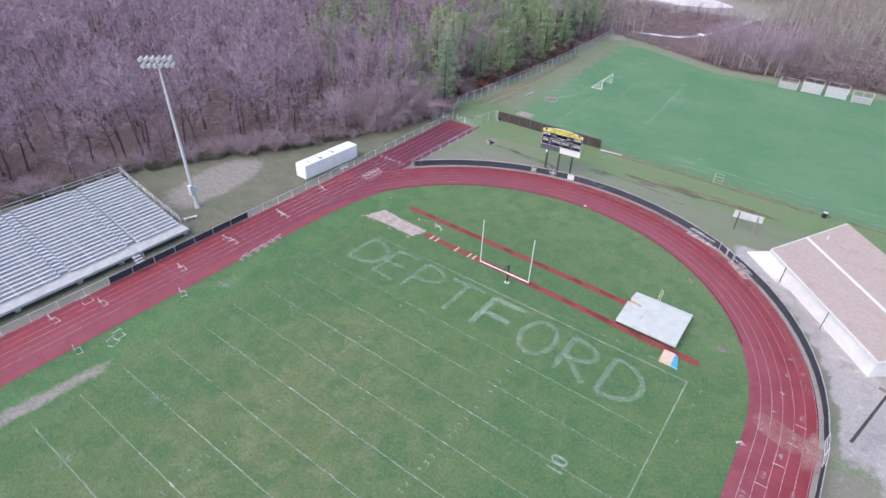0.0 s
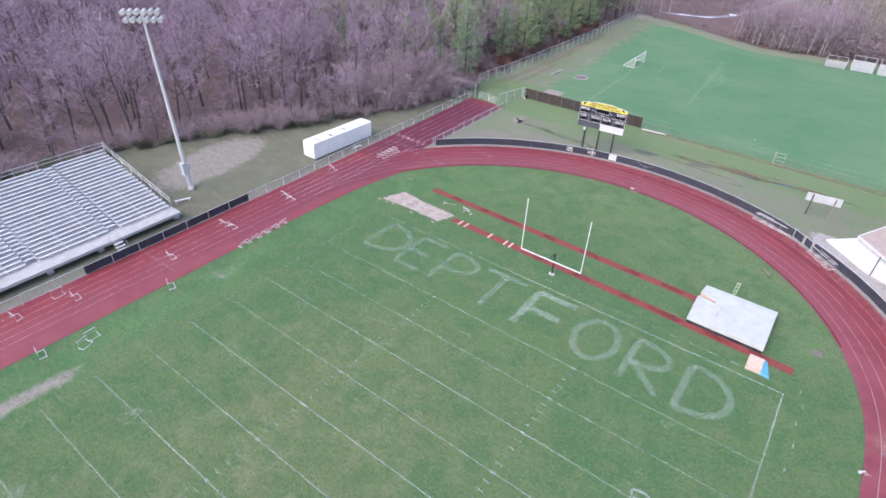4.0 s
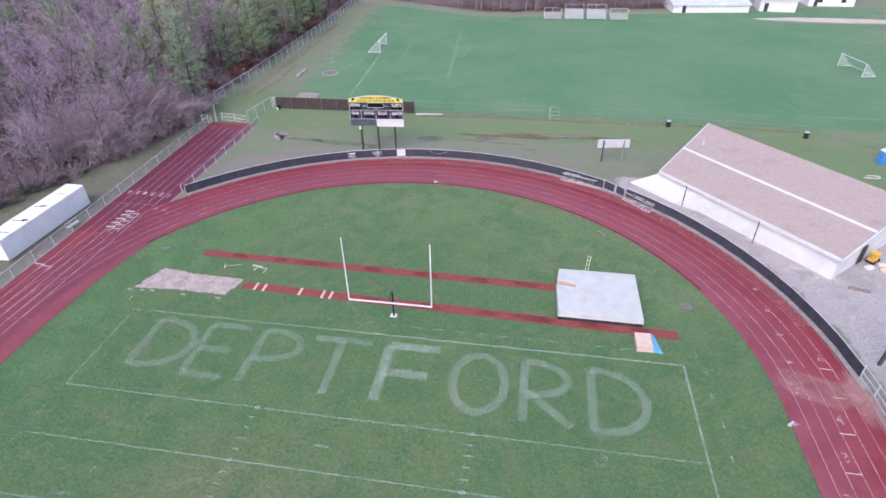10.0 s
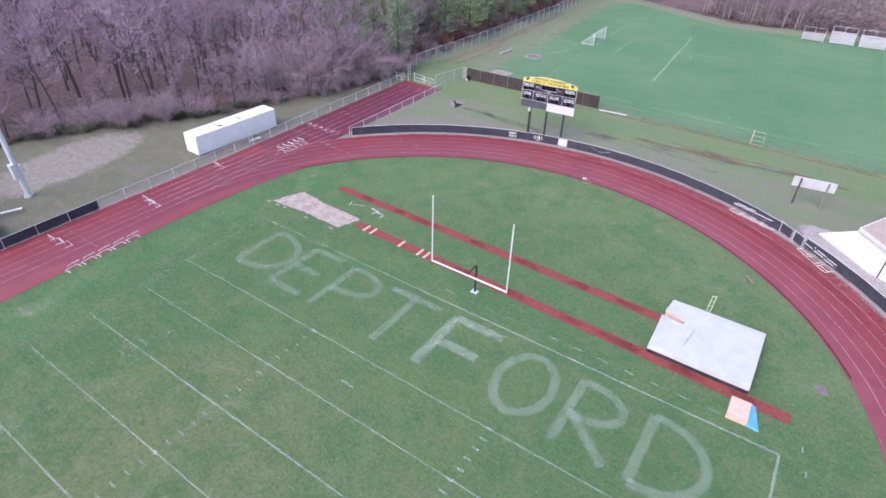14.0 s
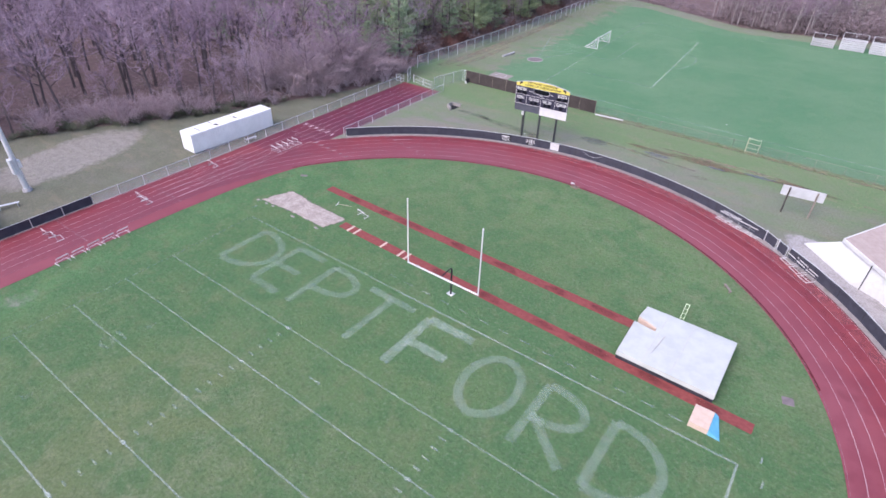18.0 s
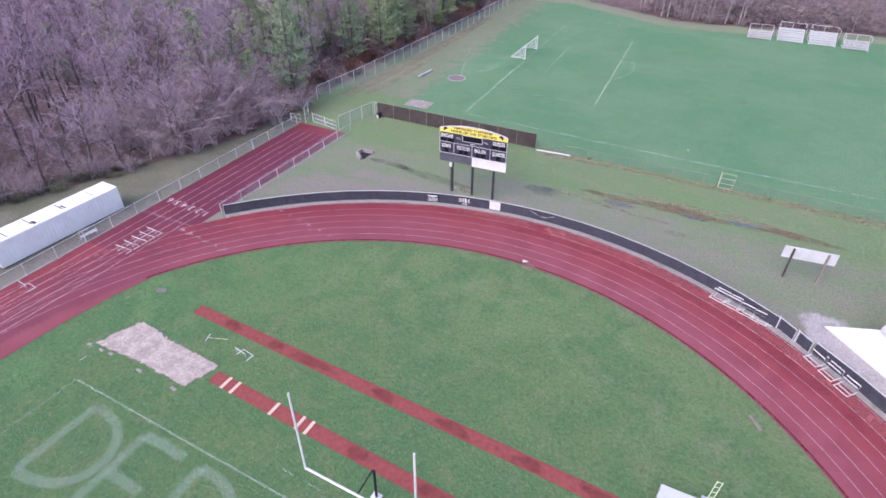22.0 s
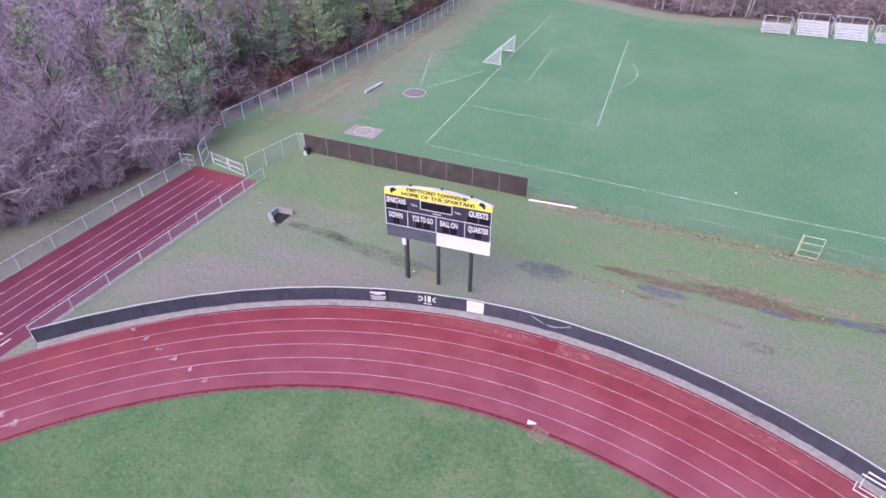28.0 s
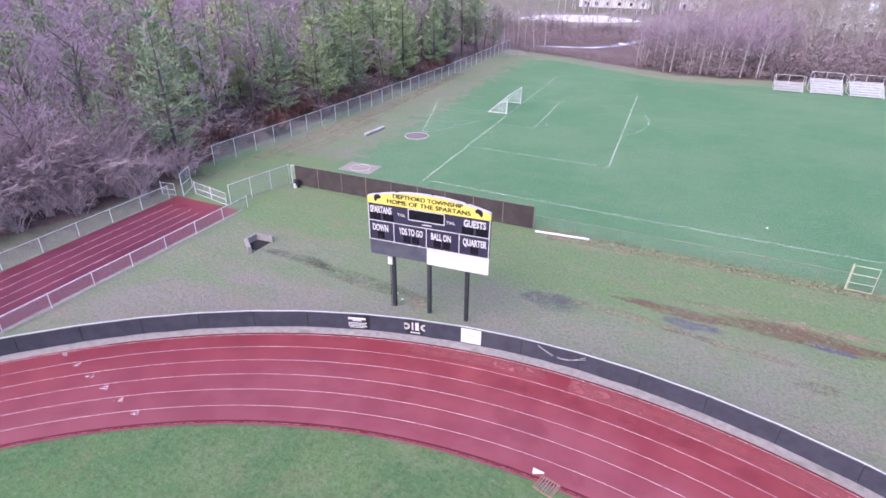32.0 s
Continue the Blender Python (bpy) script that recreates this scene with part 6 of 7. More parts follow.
# ---- soccer goals and spectator stands ----
def soccer_goal(m, label):
    g = thing("soccer_goal", m, label, "soccer goal", "soccer goals")
    W, H, D = 3.5, 2.44, 2.7
    for y in (-W, W):
        part("post", Geo().tube((0, y, 0), (0, y, H), 0.06, n=8), MAT["white"], g)
        part("side_stay", Geo().tube((0, y, H), (-D, y, 0.05), 0.035, n=6), MAT["white"], g)
        part("ground_bar", Geo().tube((0, y, 0.05), (-D, y, 0.05), 0.04, n=6), MAT["white"], g)
        n = Geo()
        n.face((0, y, 0.05), (-D, y, 0.05), (0, y, H))
        part("side_net", n, MAT["net"], g)
    part("crossbar", Geo().tube((0, -W, H), (0, W, H), 0.06, n=8), MAT["white"], g)
    part("back_bar", Geo().tube((-D, -W, 0.05), (-D, W, 0.05), 0.04, n=6), MAT["white"], g)
    n = Geo()
    n.face((0, -W, H), (0, W, H), (-D, W, 0.05), (-D, -W, 0.05))
    part("back_net", n, MAT["net"], g)


soccer_goal(pose(-23.4, 90.6, 0, 0, 0, 2.0), "white soccer goal with a pale slack net on the pitch")
soccer_goal(pose(70.2, 84.2, 0, 0, 0, 193), "white soccer goal with a torn pale net on the pitch")


def spectator_stands():
    for x, y, w, n, lab in ((14.0, 123.0, 4.4, 4, "small"), (19.6, 123.6, 4.7, 6, "taller"), (25.3, 123.8, 4.8, 6, "taller"), (31.0, 123.6, 4.4, 4, "small")):
        tone = {14.0: "walkway", 19.6: "board", 25.3: "board", 31.0: "walkway"}[x]
        s = thing("spectator_stand", pose(x, y, 0, 0, 0, 2), lab + " portable aluminium stand with a railed back beside the pitch", "stand", "pitch stands")
        for i in range(n):
            part("seat_plank", Geo().box(-w / 2, i * 0.62 - 0.14, 0.42 + i * 0.3, w / 2, i * 0.62 + 0.14, 0.47 + i * 0.3), MAT[tone], s)
            # foot plank in the darker tone, shade between the rows put into colour
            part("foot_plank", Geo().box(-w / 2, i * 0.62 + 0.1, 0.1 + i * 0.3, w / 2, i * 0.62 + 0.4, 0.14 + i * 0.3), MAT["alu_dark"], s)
            part("riser", Geo().box(-w / 2, i * 0.62 - 0.1, 0.14 + i * 0.3, w / 2, i * 0.62 - 0.07, 0.36 + i * 0.3), MAT[tone], s)
        top = 0.47 + (n - 1) * 0.3
        yb = (n - 1) * 0.62 + 0.5
        part("guard_rail", Geo().pipe([(-w / 2, 0.3, top - 0.2), (-w / 2, 0.3, top + 1.0), (-w / 2, yb, top + 1.0), (w / 2, yb, top + 1.0), (w / 2, 0.3, top + 1.0), (w / 2, 0.3, top - 0.2)], 0.035), MAT["galv"], s)
        for px in (-w / 2, 0, w / 2):
            part("rail_post", Geo().tube((px, yb, 0), (px, yb, top + 1.0), 0.035), MAT["galv"], s)
        for px in (-w / 2 + 0.1, w / 2 - 0.1):
            part("frame", Geo().beam((px, -0.2, 0.1), (px, yb, top - 0.2), 0.06, 0.1).beam((px, -0.2, 0.04), (px, yb, 0.04), 0.06, 0.08), MAT["galv"], s)


spectator_stands()


# ---- field house and yard ----
def slab(pts_low, pts_high):
    """A closed solid between two rings of the same length."""
    g = Geo()
    n = len(pts_low)
    g.v = [tuple(p) for p in pts_low] + [tuple(p) for p in pts_high]
    g.f = [tuple(range(n - 1, -1, -1)), tuple(range(n, 2 * n))]
    for i in range(n):
        j = (i + 1) % n
        g.f.append((i, j, n + j, n + i))
    return g


def field_house():
    s = thing("field_house", pose(0, 0, 0), "long white field house with a brown shingle shed roof", "building")
    FL, FR, BR, BL = (27.0, 30.0), (40.5, 13.8), (49.4, 21.9), (34.2, 40.5)
    ze, zr = 2.85, 4.75
    inset = lambda p, q, f: (p[0] + (q[0] - p[0]) * f, p[1] + (q[1] - p[1]) * f)  # noqa: E731
    wall = 0.25
    base = [FL, FR, BR, BL]
    hs = [ze - 0.12, ze - 0.12, zr - 0.12, zr - 0.12]
    for i in range(4):
        j = (i + 1) % 4
        a, b = Vector(base[i]), Vector(base[j])
        d = (b - a).normalized()
        n = Vector((-d.y, d.x)) * wall
        low = [(a.x, a.y, 0), (b.x, b.y, 0), (b.x + n.x, b.y + n.y, 0), (a.x + n.x, a.y + n.y, 0)]
        up = [(a.x, a.y, hs[i]), (b.x, b.y, hs[j]), (b.x + n.x, b.y + n.y, hs[j]), (a.x + n.x, a.y + n.y, hs[i])]
        part("wall", slab(low, up), MAT["white_wall"], s, "white painted block wall")
    # roof in courses of shingle, one strip each
    def at(f, g):
        p, q = inset(FL, BL, g), inset(FR, BR, g)
        x, y = inset(p, q, f)
        return (x, y, ze + (zr - ze) * g)
    rows = 26
    for i in range(rows):
        g0, g1 = -0.03 + 1.05 * i / rows, -0.03 + 1.05 * (i + 1) / rows + 0.008
        up = [at(-0.02, g0), at(1.015, g0), at(1.015, g1), at(-0.02, g1)]
        t0, t1 = 0.05, 0.02
        hi = [(p[0], p[1], p[2] + (t0 if k < 2 else t1)) for k, p in enumerate(up)]
        lo = [(p[0], p[1], p[2] - 0.06) for p in up]
        part("shingle_course", slab(lo, hi), MAT["roof"], s)
    def lift(p, h):
        return (p[0], p[1], p[2] + h)
    q = [at(-0.02, 0.43), at(1.015, 0.43), at(1.015, 0.462), at(-0.02, 0.462)]
    part("roof_flashing", slab([lift(p, 0.03) for p in q], [lift(p, 0.075) for p in q]), MAT["white"], s, "white metal flashing strip")
    for f in (-0.022, 1.017):
        q = [at(f, -0.04), at(f + 0.006, -0.04), at(f + 0.006, 1.02), at(f, 1.02)]
        part("barge_board", slab([lift(p, -0.35) for p in q], [lift(p, 0.06) for p in q]), MAT["white"], s)
    q = [at(-0.02, -0.04), at(1.015, -0.04), at(1.015, -0.03), at(-0.02, -0.03)]
    part("fascia", slab([lift(p, -0.3) for p in q], [lift(p, 0.02) for p in q]), MAT["white"], s)
    for f in (0.18, 0.62):
        p = at(f, -0.05)
        part("downpipe", Geo().tube((p[0] - 0.05, p[1] - 0.05, 0), (p[0] - 0.05, p[1] - 0.05, 2.7), 0.05), MAT["post"], s, "dark downpipe")
    p = at(0.0, 0.62)
    part("vent", Geo().tube((p[0] + 0.9, p[1] - 0.9, p[2]), (p[0] + 0.9, p[1] - 0.9, p[2] + 0.6), 0.12), MAT["white"], s)
    # sloping white cheek wall by the track
    c = Geo()
    A, B, C_, D_ = Vector((23.7, 31.9, 0.1)), Vector((27.0, 30.0, 2.7)), Vector((30.6, 25.7, 2.5)), Vector((28.2, 27.0, 0.1))
    c.face(A, D_, C_, B)
    c.face(A + Vector((0, 0, -0.1)), D_ + Vector((0, 0, -0.1)), D_, A)
    c.face(A + Vector((0, 0, -0.1)), A, B, Vector((27.0, 30.0, 0)))
    c.face(D_, D_ + Vector((0, 0, -0.1)), Vector((30.6, 25.7, 0)), C_)
    part("lean_to", c, MAT["white"], s, "sloping white lean-to cover")
    part("door", slab([(44.0, 16.85, 0), (44.75, 17.53, 0), (44.78, 17.5, 0), (44.03, 16.82, 0)], [(44.0, 16.85, 2.05), (44.75, 17.53, 2.05), (44.78, 17.5, 2.05), (44.03, 16.82, 2.05)]), MAT["post"], s, "dark door")


field_house()


def yard():
    # second white building, its gable toward the yard
    s = thing("white_building", pose(56.8, 21.8, 0, 0, 0, -12), "white gabled building with a grey-brown shingle roof and low eave", "building")
    L, W, H, R = 16.0, 9.0, 3.9, 5.8
    for x0, y0, x1, y1 in ((0, 0, L, 0.25), (0, W - 0.25, L, W), (0, 0.25, 0.25, W - 0.25), (L - 0.25, 0.25, L, W - 0.25)):
        part("wall", Geo().box(x0, y0, 0, x1, y1, H), MAT["white_siding"], s)
    for x in (0.0, L - 0.2):
        part("gable", slab([(x, 0.1, H), (x + 0.2, 0.1, H), (x + 0.2, W - 0.1, H), (x, W - 0.1, H)], [(x, W / 2 - 0.1, R - 0.1), (x + 0.2, W / 2 - 0.1, R - 0.1), (x + 0.2, W / 2 + 0.1, R - 0.1), (x, W / 2 + 0.1, R - 0.1)]), MAT["white_siding"], s)
    for y0, y1 in ((-0.4, W / 2), (W + 0.4, W / 2)):
        q = [(-0.3, y0, H - 0.1), (L + 0.3, y0, H - 0.1), (L + 0.3, y1, R), (-0.3, y1, R)]
        part("roof", slab(q, [(a, b, c + 0.15) for a, b, c in q]), MAT["roof"], s)
    part("porch_roof", slab([(1.5, -2.2, 2.3), (9, -2.2, 2.3), (9, 0, 2.9), (1.5, 0, 2.9)], [(1.5, -2.2, 2.4), (9, -2.2, 2.4), (9, 0, 3.0), (1.5, 0, 3.0)]), MAT["white"], s, "white porch roof")
    for x in (1.6, 5.2, 8.9):
        part("porch_post", Geo().tube((x, -2.1, 0), (x, -2.1, 2.3), 0.06), MAT["white"], s)
    for x in (3.0, 6.0, 11.0):
        part("window", Geo().box(x, -0.02, 1.2, x + 1.1, 0.0, 2.2), MAT["glass"], s)
    t = thing("portable_toilet", pose(57.3, 42.0, 0, 0, 0, 20), "blue plastic portable toilet with a white roof", "portable toilet")
    part("cabin", Geo().box(-0.5, -0.5, 0, 0.5, 0.5, 1.75, 0.05), MAT["bin_blue"], t)
    part("roof", Geo().box(-0.55, -0.55, 1.75, 0.55, 0.55, 2.05, 0.18), MAT["white"], t, "white domed roof")
    part("door", Geo().box(-0.36, -0.53, 0.1, 0.36, -0.5, 1.65), MAT["bin_blue"], t)
    part("vent_pipe", Geo().tube((0.4, 0.4, 1.75), (0.4, 0.4, 2.3), 0.05), MAT["rubber"], t)
    u = thing("utility_pole", pose(39.9, 2.4, 0, 1.0, 1.0, 0), "dark creosoted timber utility pole beside the gravel", "pole")
    part("shaft", Geo().tube((0, 0, 0), (0, 0, 8.2), 0.16, 0.11, 10), MAT["pole_wood"], u)
    for z in (7.4, 7.9):
        part("insulator", Geo().tube((0.1, 0, z), (0.3, 0, z + 0.05), 0.05), MAT["concrete"], u)
    b = thing("timber_beam", pose(42.5, 12.4, 0, 0, 0, -14), "dark timber beam lying on the gravel", "beam")
    part("beam", Geo().box(-0.9, -0.12, 0, 0.9, 0.12, 0.22), MAT["wood"], b)
    e = thing("yellow_spreader", pose(45.8, 17.6, 0, 0, 0, 40), "small yellow field machine beside the field house", "machine")
    part("hopper", Geo().tube((0, 0, 0.4), (0, 0, 1.1), 0.2, 0.5, 8), MAT["orange"], e)
    part("chassis", Geo().box(-0.6, -0.35, 0.25, 0.6, 0.35, 0.45), MAT["orange"], e)
    for x in (-0.4, 0.4):
        part("wheel", Geo().tube((x, -0.42, 0.22), (x, 0.42, 0.22), 0.22, n=10), MAT["rubber"], e)
    part("handle", Geo().pipe([(-0.6, 0.2, 0.4), (-1.1, 0.2, 1.0), (-1.1, -0.2, 1.0), (-0.6, -0.2, 0.4)], 0.025), MAT["post"], e)
    for x, y, a, mt in ((45.0, 16.3, 20, "white"), (46.3, 16.2, 50, "tan"), (46.4, 16.9, 5, "white")):
        o = thing("supply_sack", pose(x, y, 0, 0, 0, a), "pale sack of field supplies on the ground", "sack", "sacks by the field house")
        part("sack", Geo().box(-0.4, -0.28, 0, 0.4, 0.28, 0.32, 0.1), MAT[mt], o)
    w = thing("hose_loop", pose(54.3, 37.3, 0, 0, 0, 0), "pale loop of hose lying on the grass", "hose")
    part("hose", Geo().pipe([(-1.1, -0.2, 0.08), (0.5, -0.25, 0.08), (0.9, 0.0, 0.08), (0.8, 0.4, 0.08), (0.1, 0.5, 0.08), (-0.5, 0.45, 0.08)], 0.09), MAT["concrete"], w)
    w = thing("white_tank", pose(55.3, 33.0, 0), "small white round tank beside the yard fence", "tank")
    part("tank", Geo().tube((0, 0, 0), (0, 0, 0.5), 0.32, 0.28, 10), MAT["white"], w)
    w = thing("pallet_stack", pose(56.9, 20.9, 0, 0, 0, -55), "low stack of pale timber pallets by the white building", "pallets")
    for i in range(3):
        part("pallet", Geo().box(-1.1, -0.4, i * 0.15, 1.1, 0.4, i * 0.15 + 0.12), MAT["concrete"], w)

    def car(m, body, label):
        c = thing("car", m, label, "car", "parked cars")
        sec = [(-2.2, 0.35), (2.2, 0.35), (2.2, 0.78), (1.2, 0.92), (0.55, 1.42), (-1.05, 1.45), (-1.75, 0.98), (-2.2, 0.9)]
        g = slab([(x, -0.86, z) for x, z in sec], [(x, 0.86, z) for x, z in sec])
        part("body", g, MAT[body], c)
        for y in (-0.865, 0.865):
            q = Geo()
            q.face((1.0, y, 0.95), (0.5, y, 1.34), (-0.95, y, 1.36), (-1.5, y, 0.98))
            part("side_window", q, MAT["glass"], c)
        q = Geo()
        q.face((1.19, -0.75, 0.935), (1.19, 0.75, 0.935), (0.58, 0.7, 1.42), (0.58, -0.7, 1.42))
        part("windscreen", q, MAT["glass"], c)
        q = Geo()
        q.face((-1.09, -0.7, 1.455), (-1.09, 0.7, 1.455), (-1.74, 0.75, 1.0), (-1.74, -0.75, 1.0))
        part("rear_window", q, MAT["glass"], c)
        for x in (-1.35, 1.35):
            for y in (-0.8, 0.8):
                wl = part("wheel", Geo().tube((x, y - 0.1, 0.33), (x, y + 0.1, 0.33), 0.33, n=12), MAT["rubber"], c)
                part("rim", Geo().tube((x, y - 0.105, 0.33), (x, y + 0.105, 0.33), 0.18, n=8), MAT["galv"], wl)
        for y in (-0.6, 0.6):
            part("headlight", Geo().box(2.19, y - 0.18, 0.6, 2.23, y + 0.18, 0.74), MAT["white"], c)
    for x, y, mt, lab in ((62.6, 41.6, "charcoal", "dark grey parked car in the yard"), (63.6, 39.0, "walkway", "dull grey parked car in the yard"), (62.2, 36.2, "red", "dark red parked car in the yard"), (62.6, 33.6, "brick", "faded red parked car in the yard"), (61.6, 31.0, "alu_dark", "grey parked car in the yard")):
        car(pose(x, y, 0, 0, 0, -8), mt, lab)


yard()


# ---- distance ----
def far_places():
    sand = plain("far_pale_sand", (0.50, 0.44, 0.43), (0.62, 0.56, 0.55), 0.05, 0.95)
    structure("sand_flat", Geo().disc(-47.0, 231, 0.03, 19, 15, 40, 0.18, 3, 0.2), sand, "pale sandy flat beyond the woods")
    structure("sand_flat", Geo().disc(84, 128.5, 0.03, 17, 2.6, 36, 0.2, 12, 0.0), plain("tan_bare_earth", (0.42, 0.35, 0.29), (0.52, 0.44, 0.37), 0.2, 0.95), "tan bare earth beside the far houses")
    lane = plain("wet_lane_surface", (0.20, 0.19, 0.24), (0.27, 0.26, 0.31), 0.15, 0.5, spec=0.3, bump=0.0)
    structure("wet_lane", Geo().ribbon([(-41, 154.5), (-34, 156.2), (-27, 158.5), (-22.5, 164), (-19, 173), (-15, 190), (-12, 215)], 2.6, 0.03), lane, "narrow wet lane winding through the clearing beyond the pitch")
    # flat bright white patches along the lane, of no known substance
    plain_white = plain("bright_white_ground", (0.74, 0.73, 0.74), (0.82, 0.81, 0.82), 0.4, 0.9)
    for cx, cy, rx, ry, sd, tw in ((-33.2, 156.6, 2.6, 0.6, 5, 0.2), (-26.6, 158.6, 2.2, 0.7, 8, 0.35), (-21.2, 169.0, 1.2, 1.6, 9, 0.3)):
        structure("white_patch", Geo().disc(cx, cy, 0.07, rx, ry, 24, 0.3, sd, tw), plain_white, "flat bright white patch beside the wet lane")
    grey = plain("pale_metal_roofing", (0.44, 0.46, 0.50), (0.54, 0.56, 0.60), 0.4, 0.6)

    def house(x, y, a, L, W, H, R, wall, roof, label, wins=3):
        h = thing("house", pose(x, y, 0, 0, 0, a), label, "house", "houses beyond the pitch")
        for x0, y0, x1, y1 in ((0, 0, L, 0.3), (0, W - 0.3, L, W), (0, 0.3, 0.3, W - 0.3), (L - 0.3, 0.3, L, W - 0.3)):
            part("wall", Geo().box(x0, y0, 0, x1, y1, H), MAT[wall], h)
        for gx in (0.0, L - 0.2):
            part("gable", slab([(gx, 0.1, H), (gx + 0.2, 0.1, H), (gx + 0.2, W - 0.1, H), (gx, W - 0.1, H)], [(gx, W / 2 - 0.1, R - 0.1), (gx + 0.2, W / 2 - 0.1, R - 0.1), (gx + 0.2, W / 2 + 0.1, R - 0.1), (gx, W / 2 + 0.1, R - 0.1)]), MAT[wall], h)
        for y0, y1 in ((-0.4, W / 2), (W + 0.4, W / 2)):
            q = [(-0.4, y0, H - 0.1), (L + 0.4, y0, H - 0.1), (L + 0.4, y1, R), (-0.4, y1, R)]
            part("roof", slab(q, [(u, v, w + 0.15) for u, v, w in q]), roof, h)
        for i in range(wins):
            u = L * (i + 0.5) / wins
            win = part("window", Geo().box(u - 0.6, -0.04, 1.0, u + 0.6, 0.0, 2.3), MAT["glass"], h)
            part("sill", Geo().box(u - 0.7, -0.1, 0.92, u + 0.7, -0.04, 1.0), MAT["white"], win)
        part("door", Geo().box(L * 0.12, -0.05, 0, L * 0.12 + 1.0, 0.0, 2.1), MAT["post"], h)

    house(46, 134, 6, 20, 16, 1.9, 3.6, "siding", grey, "low pale building with a broad light grey metal roof", 0)
    house(69, 138, -4, 9, 7, 3.0, 5.0, "white_wall", MAT["white"], "small white house beyond the pitch", 0)
    house(84, 146, 2, 12, 8, 3.2, 5.4, "siding", MAT["white"], "white house with a porch beyond the pitch", 2)
    house(107, 137, 5, 10, 7, 3.0, 4.8, "white_wall", MAT["white"], "small white house with a pale roof", 0)
    house(33, 232, 10, 11, 9, 5.5, 8.5, "white_wall", grey, "tall white house beyond the winter woods", 3)
    house(60, 262, -8, 13, 9, 5.5, 8.5, "siding", MAT["roof"], "pale house beyond the winter woods", 3)
    house(84, 244, 4, 12, 9, 5.0, 8.0, "white_wall", grey, "white house among bare trees", 3)
    house(-60, 286, 4, 30, 12, 5.0, 7.0, "siding", grey, "long pale building beyond the sandy flat", 6)
    house(-18, 290, 0, 14, 10, 5.0, 8.0, "white_wall", grey, "white house beyond the lane", 3)


far_places()


# ---- woods ----
def wisp(g, p, q, w, r):
    """A thin twig: a sliver from p to q, turned at random about its own line."""
    d = q - p
    if d.length < 1e-4:
        return
    s = Matrix.Rotation(r.uniform(0, 6.28), 3, d) @ (d.orthogonal().normalized() * w)
    g.face(p - s, p + s, q)


def grow_bare(seed, high, limbs=7, subs=4, sprays=5, fine=4, w=0.022, reach=0.24, sides=5):
    """A leafless tree: a dark trunk, spreading limbs that turn up, and a rounded crown of fine twigs."""
    r = random.Random(seed)
    trunk, crown = Geo(), Geo()
    rad = 0.0125 * high + 0.03
    p, d = Vector((0, 0, -0.1)), Vector((r.uniform(-0.1, 0.1), r.uniform(-0.1, 0.1), 1)).normalized()
    pts = [p]
    for k in range(4):
        d = (d + Vector((r.gauss(0, 0.07), r.gauss(0, 0.07), 0.05))).normalized()
        pts.append(pts[-1] + d * high * 0.17)
    for k in range(4):
        trunk.tube(pts[k], pts[k + 1], rad * (1 - 0.2 * k), rad * (1 - 0.2 * (k + 1)), sides, False)
    for i in range(limbs):
        f = 1.6 + 2.39 * (i + r.random() * 0.8) / limbs
        f = min(f, 3.98)
        base = pts[int(f)].lerp(pts[int(f) + 1], f % 1)
        a = i * 2.4 + r.uniform(-0.6, 0.6)
        lift = r.uniform(0.35, 0.8) + 0.5 * (f - 1.6) / 2.4
        d = Vector((math.cos(a), math.sin(a), lift)).normalized()
        ln = high * r.uniform(0.75, 1.15) * (reach if i < limbs - 2 else reach * 1.1)
        q = base + d * ln * 0.5
        d2 = (d + Vector((r.gauss(0, 0.15), r.gauss(0, 0.15), 0.4))).normalized()
        e = q + d2 * ln * 0.6
        lr = rad * (0.42 - 0.04 * f)
        trunk.tube(base, q, lr, lr * 0.65, 3, False)
        crown.tube(q, e, lr * 0.65, lr * 0.25, 3, False)
        for j in range(subs):
            u = 0.25 + 0.8 * (j + r.random()) / subs
            m = base.lerp(q, u * 2) if u < 0.5 else q.lerp(e, min(1.0, u * 2 - 1))
            d3 = (d2 * 0.7 + Vector((r.gauss(0, 0.75), r.gauss(0, 0.75), r.gauss(0.15, 0.45)))).normalized()
            n = m + d3 * ln * r.uniform(0.35, 0.6)
            wisp(crown, m, n, lr * 0.55, r)
            wisp(crown, m, n, lr * 0.55, r)
            for t in range(sprays):
                v = m.lerp(n, r.uniform(0.25, 1.0))
                d4 = (d3 * 0.7 + Vector((r.gauss(0, 0.7), r.gauss(0, 0.7), r.gauss(0.2, 0.5)))).normalized()
                o = v + d4 * high * r.uniform(0.045, 0.10)
                wisp(crown, v, o, w, r)
                for z in range(fine):
                    x = v.lerp(o, r.uniform(0.2, 0.95))
                    d5 = (d4 * 0.8 + Vector((r.gauss(0, 0.7), r.gauss(0, 0.7), r.gauss(0.15, 0.5)))).normalized()
                    wisp(crown, x, x + d5 * high * r.uniform(0.03, 0.065), w * 0.75, r)
    return trunk, crown


